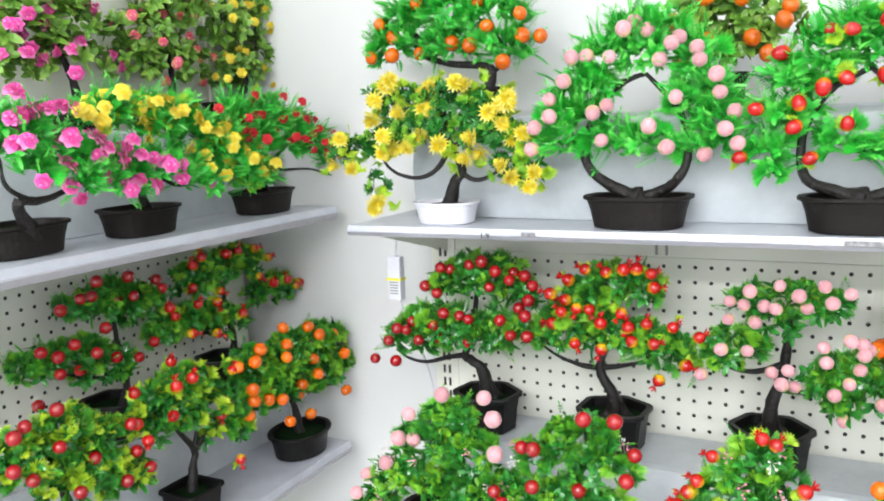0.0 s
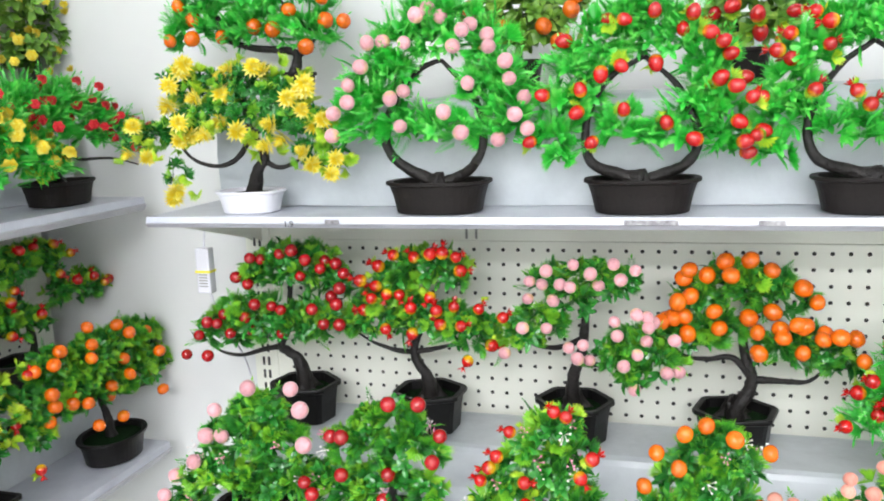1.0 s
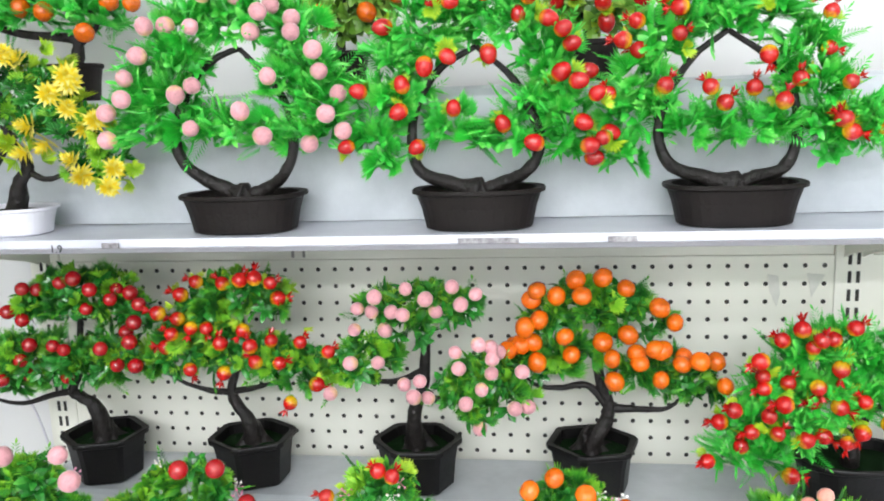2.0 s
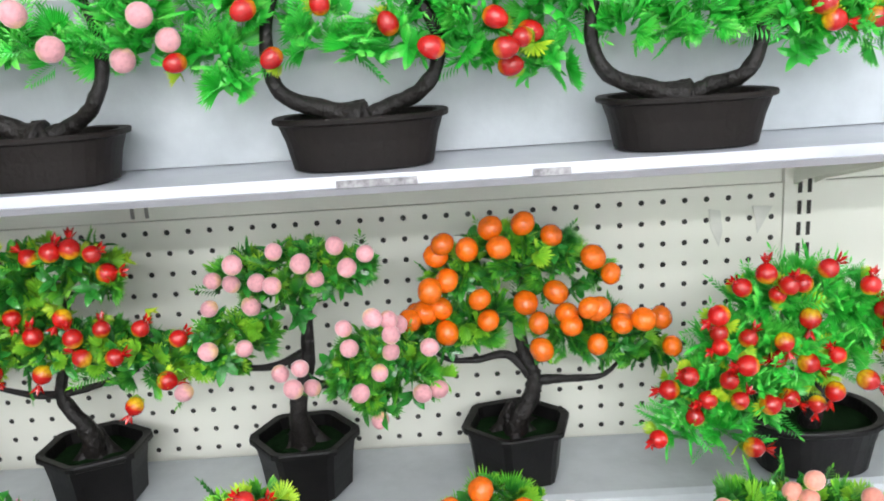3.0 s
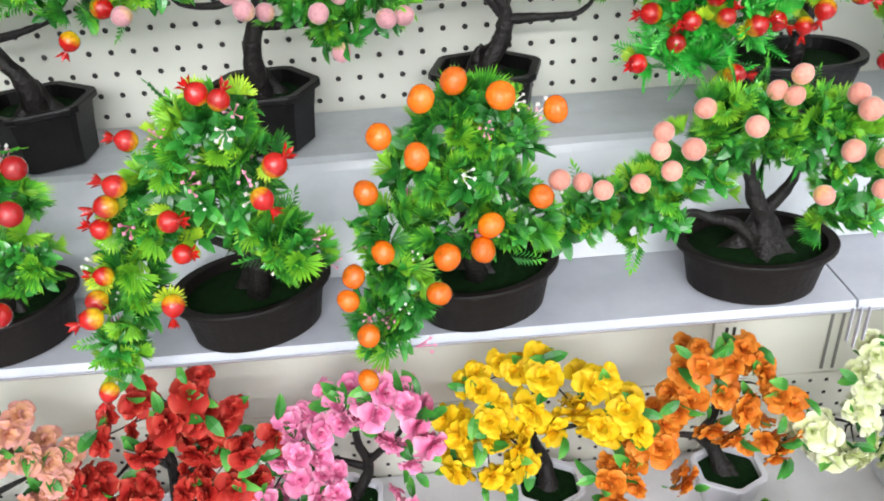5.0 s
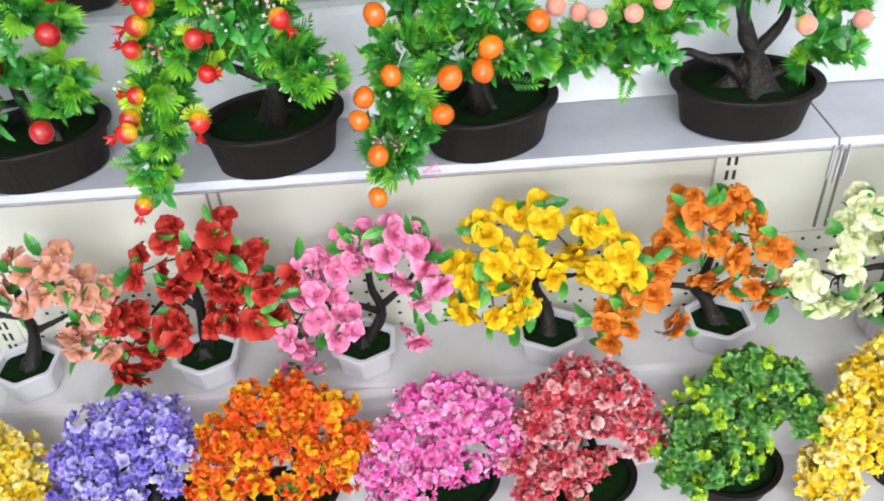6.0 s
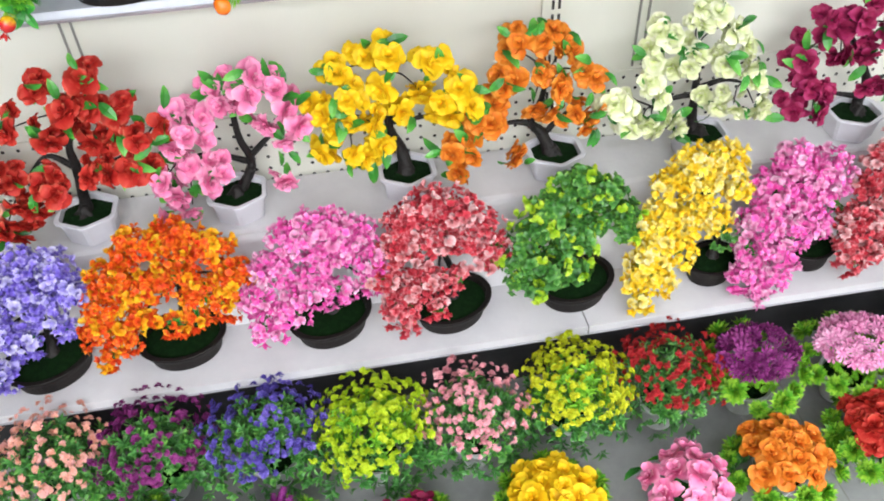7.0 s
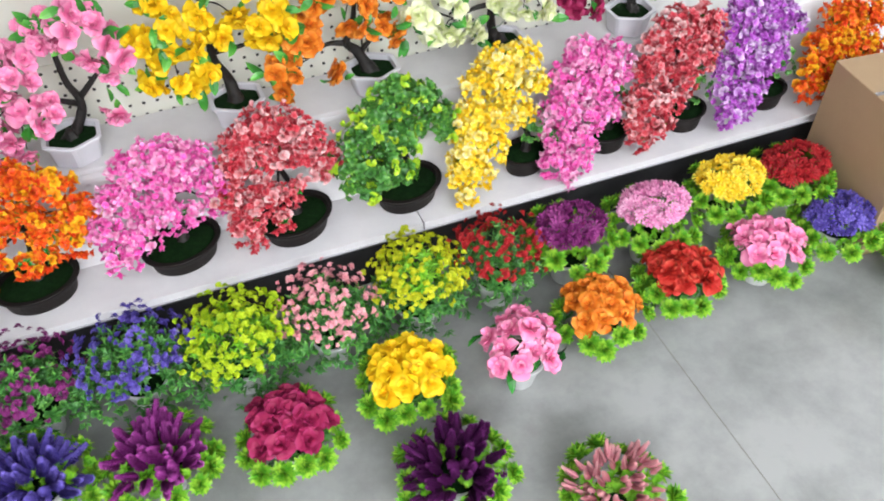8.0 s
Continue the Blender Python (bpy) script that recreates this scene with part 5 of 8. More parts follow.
PEACH = dict(
    pads=[(-0.565, -0.17, 1.226, 0.047, 0.024), (-0.518, -0.17, 1.225, 0.029, 0.021), (-0.619, -0.17, 1.22, 0.029, 0.024), (-0.585, -0.17, 1.198, 0.037, 0.019), (-0.634, -0.17, 1.159, 0.04, 0.028), (-0.66, -0.17, 1.133, 0.027, 0.025), (-0.49, -0.17, 1.136, 0.041, 0.026), (-0.52, -0.17, 1.109, 0.038, 0.026), (-0.465, -0.17, 1.105, 0.035, 0.023), (-0.495, -0.17, 1.089, 0.028, 0.021)],
    fruits=[(-0.578, -0.199, 1.259), (-0.524, -0.181, 1.257), (-0.493, -0.207, 1.254), (-0.554, -0.203, 1.247), (-0.514, -0.182, 1.235), (-0.614, -0.212, 1.252), (-0.643, -0.182, 1.23), (-0.624, -0.187, 1.227), (-0.597, -0.198, 1.23), (-0.582, -0.204, 1.228), (-0.545, -0.184, 1.227), (-0.61, -0.179, 1.202), (-0.641, -0.209, 1.211), (-0.652, -0.196, 1.164), (-0.618, -0.193, 1.164), (-0.586, -0.195, 1.137), (-0.565, -0.202, 1.144), (-0.572, -0.209, 1.126), (-0.557, -0.192, 1.119), (-0.519, -0.183, 1.154), (-0.475, -0.212, 1.176), (-0.477, -0.206, 1.189), (-0.47, -0.182, 1.175), (-0.479, -0.183, 1.148), (-0.491, -0.188, 1.129), (-0.508, -0.214, 1.12), (-0.451, -0.186, 1.104), (-0.435, -0.176, 1.103), (-0.496, -0.175, 1.073), (-0.441, -0.187, 1.152), (-0.491, -0.213, 1.194), (-0.523, -0.181, 1.174), (-0.677, -0.206, 1.128)],
    limbs=[[(-0.595, -0.11, 1.013), (-0.593, -0.11, 1.053), (-0.577, -0.11, 1.11), (-0.573, -0.11, 1.159), (-0.572, -0.11, 1.189), (-0.572, -0.11, 1.213)], [(-0.591, -0.11, 1.046), (-0.595, -0.11, 1.063), (-0.599, -0.11, 1.054)], [(-0.578, -0.11, 1.122), (-0.616, -0.11, 1.107), (-0.651, -0.11, 1.11), (-0.666, -0.11, 1.123)], [(-0.58, -0.11, 1.084), (-0.547, -0.11, 1.082), (-0.511, -0.11, 1.085)]])
ORANGE = dict(
    pads=[(-0.366, -0.12, 1.216, 0.045, 0.025), (-0.327, -0.12, 1.213, 0.04, 0.028), (-0.294, -0.12, 1.193, 0.035, 0.026), (-0.402, -0.12, 1.196, 0.034, 0.023), (-0.411, -0.12, 1.143, 0.043, 0.024), (-0.37, -0.12, 1.151, 0.032, 0.024), (-0.447, -0.12, 1.133, 0.026, 0.022), (-0.29, -0.12, 1.12, 0.044, 0.024), (-0.237, -0.12, 1.116, 0.041, 0.025), (-0.261, -0.12, 1.13, 0.036, 0.021), (-0.214, -0.12, 1.102, 0.021, 0.017)],
    fruits=[(-0.375, -0.142, 1.256), (-0.342, -0.135, 1.257), (-0.313, -0.13, 1.242), (-0.368, -0.16, 1.24), (-0.399, -0.148, 1.237), (-0.423, -0.152, 1.245), (-0.43, -0.141, 1.231), (-0.274, -0.145, 1.221), (-0.253, -0.127, 1.197), (-0.421, -0.15, 1.207), (-0.438, -0.163, 1.201), (-0.311, -0.137, 1.184), (-0.389, -0.159, 1.188), (-0.381, -0.14, 1.159), (-0.424, -0.145, 1.15), (-0.453, -0.129, 1.167), (-0.444, -0.143, 1.173), (-0.429, -0.14, 1.175), (-0.46, -0.154, 1.169), (-0.328, -0.143, 1.125), (-0.273, -0.155, 1.132), (-0.3, -0.135, 1.16), (-0.297, -0.144, 1.15), (-0.281, -0.16, 1.173), (-0.272, -0.156, 1.17), (-0.247, -0.15, 1.151), (-0.243, -0.136, 1.156), (-0.227, -0.158, 1.157), (-0.204, -0.136, 1.15), (-0.193, -0.139, 1.119), (-0.332, -0.162, 1.161), (-0.342, -0.138, 1.175)],
    limbs=[[(-0.356, -0.1, 0.988), (-0.352, -0.1, 1.021), (-0.335, -0.1, 1.053), (-0.332, -0.1, 1.076), (-0.343, -0.1, 1.106), (-0.345, -0.1, 1.137), (-0.341, -0.1, 1.174), (-0.337, -0.1, 1.203)], [(-0.334, -0.1, 1.073), (-0.36, -0.1, 1.101), (-0.396, -0.1, 1.097), (-0.426, -0.1, 1.1), (-0.443, -0.1, 1.114)], [(-0.328, -0.1, 1.069), (-0.294, -0.1, 1.069), (-0.258, -0.1, 1.07), (-0.236, -0.1, 1.087)], [(-0.36, -0.1, 0.995), (-0.363, -0.1, 1.032), (-0.357, -0.1, 1.045)]])
POM_BRIGHT = dict(
    pads=[(-0.074, -0.17, 1.17, 0.046, 0.025), (-0.112, -0.17, 1.162, 0.036, 0.025), (-0.035, -0.17, 1.162, 0.035, 0.025), (-0.0, -0.17, 1.136, 0.03, 0.026), (-0.132, -0.17, 1.124, 0.039, 0.026), (-0.082, -0.17, 1.114, 0.045, 0.029), (-0.037, -0.17, 1.104, 0.028, 0.024), (-0.159, -0.17, 1.079, 0.037, 0.029), (-0.119, -0.17, 1.069, 0.034, 0.027), (-0.181, -0.17, 1.044, 0.029, 0.028), (-0.146, -0.17, 1.029, 0.026, 0.024)],
    fruits=[(-0.142, -0.19, 1.194), (-0.124, -0.201, 1.21), (-0.069, -0.206, 1.213), (-0.027, -0.202, 1.193), (-0.108, -0.19, 1.185), (-0.102, -0.201, 1.197), (-0.089, -0.2, 1.198), (-0.17, -0.21, 1.175), (-0.16, -0.182, 1.147), (-0.16, -0.189, 1.135), (-0.132, -0.183, 1.14), (-0.103, -0.198, 1.14), (-0.102, -0.181, 1.116), (-0.078, -0.194, 1.161), (-0.076, -0.191, 1.114), (-0.049, -0.192, 1.121), (-0.003, -0.185, 1.162), (-0.002, -0.199, 1.131), (-0.028, -0.211, 1.102), (-0.143, -0.214, 1.125), (-0.158, -0.207, 1.108), (-0.198, -0.213, 1.117), (-0.207, -0.179, 1.089), (-0.174, -0.196, 1.084), (-0.183, -0.185, 1.061), (-0.15, -0.215, 1.09), (-0.113, -0.196, 1.075), (-0.088, -0.179, 1.073), (-0.065, -0.19, 1.07), (-0.052, -0.198, 1.086), (-0.128, -0.196, 1.03), (-0.226, -0.211, 1.053), (-0.007, -0.209, 1.156)],
    limbs=[[(-0.033, -0.12, 0.996), (-0.031, -0.12, 1.022), (-0.022, -0.12, 1.067), (-0.011, -0.12, 1.085), (-0.031, -0.12, 1.118), (-0.045, -0.12, 1.149)], [(-0.027, -0.12, 1.048), (-0.076, -0.12, 1.059), (-0.117, -0.12, 1.049)], [(-0.017, -0.12, 1.079), (0.012, -0.12, 1.089), (0.028, -0.12, 1.113)]])
CHERRY_END = dict(
    pads=[(0.074, -0.16, 1.117, 0.042, 0.025), (0.073, -0.16, 1.066, 0.035, 0.026), (0.119, -0.16, 1.063, 0.041, 0.027), (0.105, -0.16, 1.022, 0.048, 0.023), (0.127, -0.16, 1.102, 0.035, 0.025)],
    fruits=[(0.035, -0.168, 1.022), (0.023, -0.19, 1.055), (0.032, -0.167, 1.073), (0.044, -0.177, 1.107), (0.032, -0.178, 1.139), (0.053, -0.186, 1.145), (0.095, -0.167, 1.127), (0.057, -0.2, 1.106), (0.054, -0.178, 1.05), (0.087, -0.193, 1.064), (0.114, -0.178, 1.085), (0.085, -0.176, 1.018), (0.121, -0.198, 1.046), (0.011, -0.197, 1.124)],
    limbs=[[(0.168, -0.12, 0.931), (0.159, -0.12, 0.972), (0.135, -0.12, 1.025), (0.11, -0.12, 1.088)], [(0.148, -0.12, 0.993), (0.105, -0.12, 1.022)]])
PEACH_CONE = dict(
    pads=[(-1.013, -0.345, 1.06, 0.063, 0.034), (-1.049, -0.345, 1.01, 0.073, 0.043), (-0.976, -0.345, 1.016, 0.053, 0.043), (-1.092, -0.345, 0.953, 0.061, 0.045), (-1.009, -0.345, 0.952, 0.073, 0.044), (-0.945, -0.345, 0.967, 0.036, 0.039), (-1.136, -0.345, 0.903, 0.044, 0.037)],
    fruits=[(-0.998, -0.378, 1.116), (-0.937, -0.371, 1.116), (-1.052, -0.379, 1.081), (-1.082, -0.361, 1.033), (-1.057, -0.361, 1.035), (-0.919, -0.383, 1.092), (-0.919, -0.38, 1.041), (-1.105, -0.363, 0.992), (-1.146, -0.352, 0.962), (-1.16, -0.364, 0.935), (-0.989, -0.373, 0.908), (-0.927, -0.351, 0.929)],
    limbs=[[(-1.022, -0.3, 0.864), (-1.027, -0.3, 0.91), (-1.042, -0.3, 0.964), (-1.041, -0.3, 1.027)], [(-1.035, -0.3, 0.928), (-1.103, -0.3, 0.93), (-1.146, -0.3, 0.897)]])
CHERRY_CONE = dict(
    pads=[(-0.811, -0.345, 1.067, 0.056, 0.031), (-0.855, -0.345, 1.026, 0.058, 0.042), (-0.781, -0.345, 1.025, 0.048, 0.04), (-0.893, -0.345, 0.964, 0.052, 0.043), (-0.825, -0.345, 0.963, 0.066, 0.041), (-0.76, -0.345, 0.961, 0.037, 0.037), (-0.923, -0.345, 0.909, 0.04, 0.035)],
    fruits=[(-0.884, -0.369, 1.052), (-0.865, -0.376, 1.055), (-0.792, -0.386, 1.11), (-0.751, -0.387, 1.113), (-0.734, -0.354, 1.058), (-0.741, -0.37, 1.028), (-0.81, -0.353, 0.996), (-0.863, -0.388, 1.007), (-0.922, -0.38, 0.987), (-0.908, -0.388, 0.975), (-0.811, -0.374, 0.97), (-0.842, -0.388, 0.953), (-0.773, -0.38, 0.945)],
    limbs=[[(-0.812, -0.3, 0.862), (-0.827, -0.3, 0.923), (-0.832, -0.3, 0.983), (-0.829, -0.3, 1.035)], [(-0.835, -0.3, 0.931), (-0.897, -0.3, 0.924)]])
POM_CONE = dict(
    pads=[(-0.58, -0.365, 1.084, 0.027, 0.017), (-0.595, -0.365, 1.059, 0.033, 0.021), (-0.562, -0.365, 1.052, 0.027, 0.023), (-0.623, -0.365, 1.028, 0.032, 0.025), (-0.581, -0.365, 1.019, 0.037, 0.022), (-0.65, -0.365, 0.995, 0.026, 0.026), (-0.556, -0.365, 0.985, 0.027, 0.023), (-0.537, -0.365, 0.962, 0.027, 0.024), (-0.667, -0.365, 0.959, 0.022, 0.027), (-0.686, -0.365, 0.915, 0.019, 0.029), (-0.697, -0.365, 0.881, 0.014, 0.024), (-0.617, -0.365, 0.991, 0.022, 0.021)],
    fruits=[(-0.578, -0.39, 1.117), (-0.563, -0.394, 1.113), (-0.633, -0.389, 1.087), (-0.531, -0.407, 1.068), (-0.546, -0.397, 1.038), (-0.613, -0.406, 1.03), (-0.661, -0.388, 1.037), (-0.676, -0.373, 1.011), (-0.616, -0.386, 0.991), (-0.684, -0.376, 0.971), (-0.628, -0.401, 0.955), (-0.688, -0.409, 0.954), (-0.69, -0.388, 0.956), (-0.703, -0.391, 0.868), (-0.651, -0.387, 1.052)],
    limbs=[[(-0.59, -0.33, 0.909), (-0.578, -0.33, 0.937), (-0.58, -0.33, 0.982), (-0.591, -0.33, 1.026), (-0.592, -0.33, 1.057)], [(-0.581, -0.33, 0.949), (-0.629, -0.33, 0.971), (-0.663, -0.33, 0.946), (-0.691, -0.33, 0.888), (-0.712, -0.33, 0.853)], [(-0.583, -0.33, 0.937), (-0.552, -0.33, 0.946)]])
ORANGE_CONE = dict(
    pads=[(-0.389, -0.365, 1.081, 0.028, 0.017), (-0.407, -0.365, 1.057, 0.036, 0.021), (-0.369, -0.365, 1.049, 0.026, 0.023), (-0.431, -0.365, 1.025, 0.031, 0.024), (-0.388, -0.365, 1.011, 0.04, 0.025), (-0.353, -0.365, 0.982, 0.023, 0.025), (-0.448, -0.365, 0.985, 0.027, 0.026), (-0.408, -0.365, 0.976, 0.037, 0.024), (-0.461, -0.365, 0.943, 0.023, 0.027), (-0.47, -0.365, 0.898, 0.023, 0.026), (-0.468, -0.365, 0.865, 0.017, 0.021), (-0.449, -0.365, 0.914, 0.019, 0.022), (-0.362, -0.365, 0.961, 0.02, 0.021)],
    fruits=[(-0.403, -0.377, 1.108), (-0.427, -0.397, 1.104), (-0.373, -0.405, 1.105), (-0.336, -0.407, 1.093), (-0.458, -0.4, 1.08), (-0.433, -0.407, 1.066), (-0.472, -0.393, 1.034), (-0.342, -0.387, 1.017), (-0.382, -0.4, 1.003), (-0.389, -0.408, 0.987), (-0.465, -0.382, 0.976), (-0.416, -0.408, 0.983), (-0.424, -0.402, 0.947), (-0.495, -0.399, 0.945), (-0.483, -0.395, 0.907), (-0.487, -0.406, 0.87), (-0.489, -0.393, 0.963)],
    limbs=[[(-0.39, -0.33, 0.894), (-0.391, -0.33, 0.93), (-0.396, -0.33, 0.976), (-0.398, -0.33, 1.024), (-0.391, -0.33, 1.059)], [(-0.393, -0.33, 0.942), (-0.436, -0.33, 0.946), (-0.46, -0.33, 0.901), (-0.472, -0.33, 0.846)]])
PEACH_SPREAD = dict(
    pads=[(-0.166, -0.33, 1.042, 0.035, 0.02), (-0.123, -0.33, 1.033, 0.033, 0.023), (-0.084, -0.33, 1.022, 0.029, 0.023), (-0.192, -0.33, 1.016, 0.031, 0.023), (-0.139, -0.33, 1.006, 0.039, 0.021), (-0.228, -0.33, 0.982, 0.032, 0.021), (-0.198, -0.33, 0.974, 0.024, 0.022), (-0.271, -0.33, 0.969, 0.037, 0.022), (-0.24, -0.33, 0.944, 0.032, 0.023), (-0.067, -0.33, 0.972, 0.025, 0.025), (-0.065, -0.33, 0.933, 0.023, 0.02), (-0.295, -0.33, 0.949, 0.022, 0.02)],
    fruits=[(-0.139, -0.349, 1.083), (-0.151, -0.337, 1.067), (-0.141, -0.346, 1.065), (-0.091, -0.347, 1.063), (-0.089, -0.364, 1.057), (-0.208, -0.343, 1.059), (-0.173, -0.36, 1.048), (-0.248, -0.37, 1.054), (-0.25, -0.372, 1.04), (-0.223, -0.368, 1.037), (-0.237, -0.364, 1.018), (-0.256, -0.348, 1.001), (-0.29, -0.364, 1.006), (-0.326, -0.372, 1.022), (-0.302, -0.344, 1.004), (-0.089, -0.353, 1.018), (-0.073, -0.374, 1.02), (-0.117, -0.373, 0.991), (-0.069, -0.37, 0.991)],
    limbs=[[(-0.104, -0.275, 0.859), (-0.11, -0.275, 0.885), (-0.11, -0.275, 0.91), (-0.124, -0.275, 0.942), (-0.133, -0.275, 0.973), (-0.141, -0.275, 1.002)], [(-0.109, -0.275, 0.879), (-0.137, -0.275, 0.907), (-0.159, -0.275, 0.915), (-0.181, -0.275, 0.923), (-0.218, -0.275, 0.915), (-0.251, -0.275, 0.918)], [(-0.105, -0.275, 0.885), (-0.081, -0.275, 0.895), (-0.055, -0.275, 0.902), (-0.036, -0.275, 0.922)], [(-0.111, -0.275, 0.917), (-0.088, -0.275, 0.951), (-0.088, -0.275, 0.986)]])
SIDE_ORANGE = dict(
    pads=[(-1.5, -0.034, 1.044, 0.137, 0.044), (-1.5, -0.111, 1.024, 0.105, 0.045), (-1.5, 0.04, 0.98, 0.09, 0.055), (-1.5, -0.167, 0.995, 0.09, 0.049), (-1.5, -0.099, 0.973, 0.099, 0.04), (-1.5, -0.21, 1.053, 0.059, 0.037)],
    fruits=[(-1.49, -0.131, 1.11), (-1.482, -0.062, 1.096), (-1.458, -0.058, 1.081), (-1.477, 0.016, 1.063), (-1.478, -0.216, 1.091), (-1.477, -0.139, 1.08), (-1.464, -0.249, 1.078), (-1.458, -0.166, 1.064), (-1.474, -0.062, 1.03), (-1.456, 0.023, 1.02), (-1.471, -0.053, 0.996), (-1.491, 0.032, 0.968), (-1.462, 0.03, 0.936), (-1.478, -0.098, 0.987), (-1.493, -0.09, 0.963), (-1.456, -0.269, 1.033), (-1.494, -0.187, 1.002), (-1.472, -0.249, 1.003), (-1.476, -0.204, 0.991), (-1.46, -0.184, 0.986), (-1.479, -0.143, 0.926), (-1.486, -0.067, 0.914), (-1.484, -0.253, 0.976), (-1.487, -0.269, 1.071)],
    limbs=[[(-1.5, -0.064, 0.865), (-1.5, -0.077, 0.918), (-1.5, -0.09, 0.97), (-1.5, -0.056, 1.02), (-1.5, -0.033, 1.05)], [(-1.5, -0.091, 0.959), (-1.5, -0.005, 0.943), (-1.5, 0.057, 0.936)]])
SIDE_POM = dict(
    pads=[(-1.5, -0.382, 1.063, 0.09, 0.043), (-1.5, -0.435, 1.042, 0.065, 0.037), (-1.5, -0.306, 1.008, 0.084, 0.045), (-1.5, -0.284, 0.947, 0.063, 0.041), (-1.5, -0.462, 1.013, 0.056, 0.032), (-1.5, -0.361, 1.016, 0.072, 0.034)],
    fruits=[(-1.461, -0.442, 1.093), (-1.47, -0.398, 1.093), (-1.479, -0.51, 1.102), (-1.489, -0.502, 1.048), (-1.462, -0.453, 1.048), (-1.475, -0.294, 0.909), (-1.493, -0.418, 1.124), (-1.488, -0.32, 0.999), (-1.491, -0.28, 1.069), (-1.466, -0.504, 1.025)],
    limbs=[[(-1.5, -0.384, 0.882), (-1.5, -0.37, 0.917), (-1.5, -0.363, 0.945), (-1.5, -0.391, 0.987), (-1.5, -0.424, 1.028)], [(-1.5, -0.363, 0.945), (-1.5, -0.325, 0.972), (-1.5, -0.3, 0.995)], [(-1.5, -0.364, 0.946), (-1.5, -0.349, 1.002), (-1.5, -0.37, 1.05)]])
SIDE_CHERRY = dict(
    pads=[(-1.5, -0.622, 1.073, 0.069, 0.032), (-1.5, -0.558, 1.04, 0.066, 0.034), (-1.5, -0.663, 1.039, 0.067, 0.035), (-1.5, -0.585, 0.989, 0.088, 0.037), (-1.5, -0.515, 0.959, 0.053, 0.035), (-1.5, -0.684, 1.072, 0.044, 0.031)],
    fruits=[(-1.472, -0.651, 1.071), (-1.488, -0.585, 1.026), (-1.479, -0.691, 1.038), (-1.482, -0.537, 0.971), (-1.494, -0.504, 1.004), (-1.483, -0.489, 0.974), (-1.48, -0.643, 1.121), (-1.476, -0.696, 1.116), (-1.467, -0.719, 1.11), (-1.479, -0.717, 1.061), (-1.456, -0.541, 1.067), (-1.462, -0.634, 0.999)],
    limbs=[[(-1.5, -0.621, 0.935), (-1.5, -0.62, 0.978), (-1.5, -0.62, 1.021), (-1.5, -0.614, 1.062)]])
SIDE_CHERRY_BACK = dict(
    pads=[(-1.62, -0.399, 1.211, 0.094, 0.036), (-1.62, -0.456, 1.214, 0.057, 0.032), (-1.62, -0.341, 1.183, 0.061, 0.035), (-1.62, -0.499, 1.135, 0.084, 0.036), (-1.62, -0.56, 1.143, 0.051, 0.03), (-1.62, -0.425, 1.103, 0.069, 0.034)],
    fruits=[(-1.583, -0.542, 1.231), (-1.6, -0.47, 1.237), (-1.591, -0.465, 1.261), (-1.588, -0.404, 1.258), (-1.594, -0.391, 1.221), (-1.604, -0.33, 1.238), (-1.612, -0.311, 1.218), (-1.612, -0.412, 1.219), (-1.601, -0.35, 1.13), (-1.592, -0.456, 1.182), (-1.585, -0.523, 1.172), (-1.586, -0.553, 1.16), (-1.603, -0.54, 1.127), (-1.578, -0.489, 1.15), (-1.604, -0.43, 1.124), (-1.586, -0.399, 1.117), (-1.612, -0.497, 1.12), (-1.585, -0.582, 1.175), (-1.588, -0.594, 1.096), (-1.577, -0.575, 1.085), (-1.579, -0.508, 1.242)],
    limbs=[[(-1.62, -0.396, 1.023), (-1.62, -0.388, 1.062), (-1.62, -0.398, 1.126), (-1.62, -0.402, 1.187)], [(-1.62, -0.392, 1.073), (-1.62, -0.472, 1.098), (-1.62, -0.522, 1.122)]])
SIDE_POM_BACK = dict(
    pads=[(-1.62, -0.117, 1.219, 0.115, 0.043), (-1.62, -0.198, 1.206, 0.063, 0.043), (-1.62, 0.018, 1.145, 0.09, 0.035), (-1.62, -0.221, 1.134, 0.119, 0.037), (-1.62, -0.28, 1.126, 0.058, 0.031), (-1.62, -0.129, 1.111, 0.069, 0.035)],
    fruits=[(-1.605, -0.237, 1.247), (-1.576, -0.244, 1.265), (-1.593, -0.158, 1.256), (-1.599, -0.119, 1.255), (-1.615, -0.122, 1.22), (-1.599, -0.026, 1.228), (-1.608, -0.058, 1.251), (-1.589, -0.07, 1.195), (-1.579, -0.039, 1.177), (-1.579, 0.007, 1.175), (-1.59, 0.05, 1.153), (-1.6, -0.186, 1.166), (-1.611, -0.227, 1.169), (-1.587, -0.271, 1.126), (-1.593, -0.2, 1.108), (-1.586, -0.132, 1.132), (-1.6, -0.296, 1.163), (-1.58, -0.326, 1.187), (-1.606, -0.168, 1.184), (-1.603, -0.245, 1.205), (-1.604, 0.078, 1.153)],
    limbs=[[(-1.62, -0.121, 1.038), (-1.62, -0.109, 1.071), (-1.62, -0.127, 1.134), (-1.62, -0.128, 1.193)], [(-1.62, -0.113, 1.084), (-1.62, -0.195, 1.104), (-1.62, -0.237, 1.126)]])
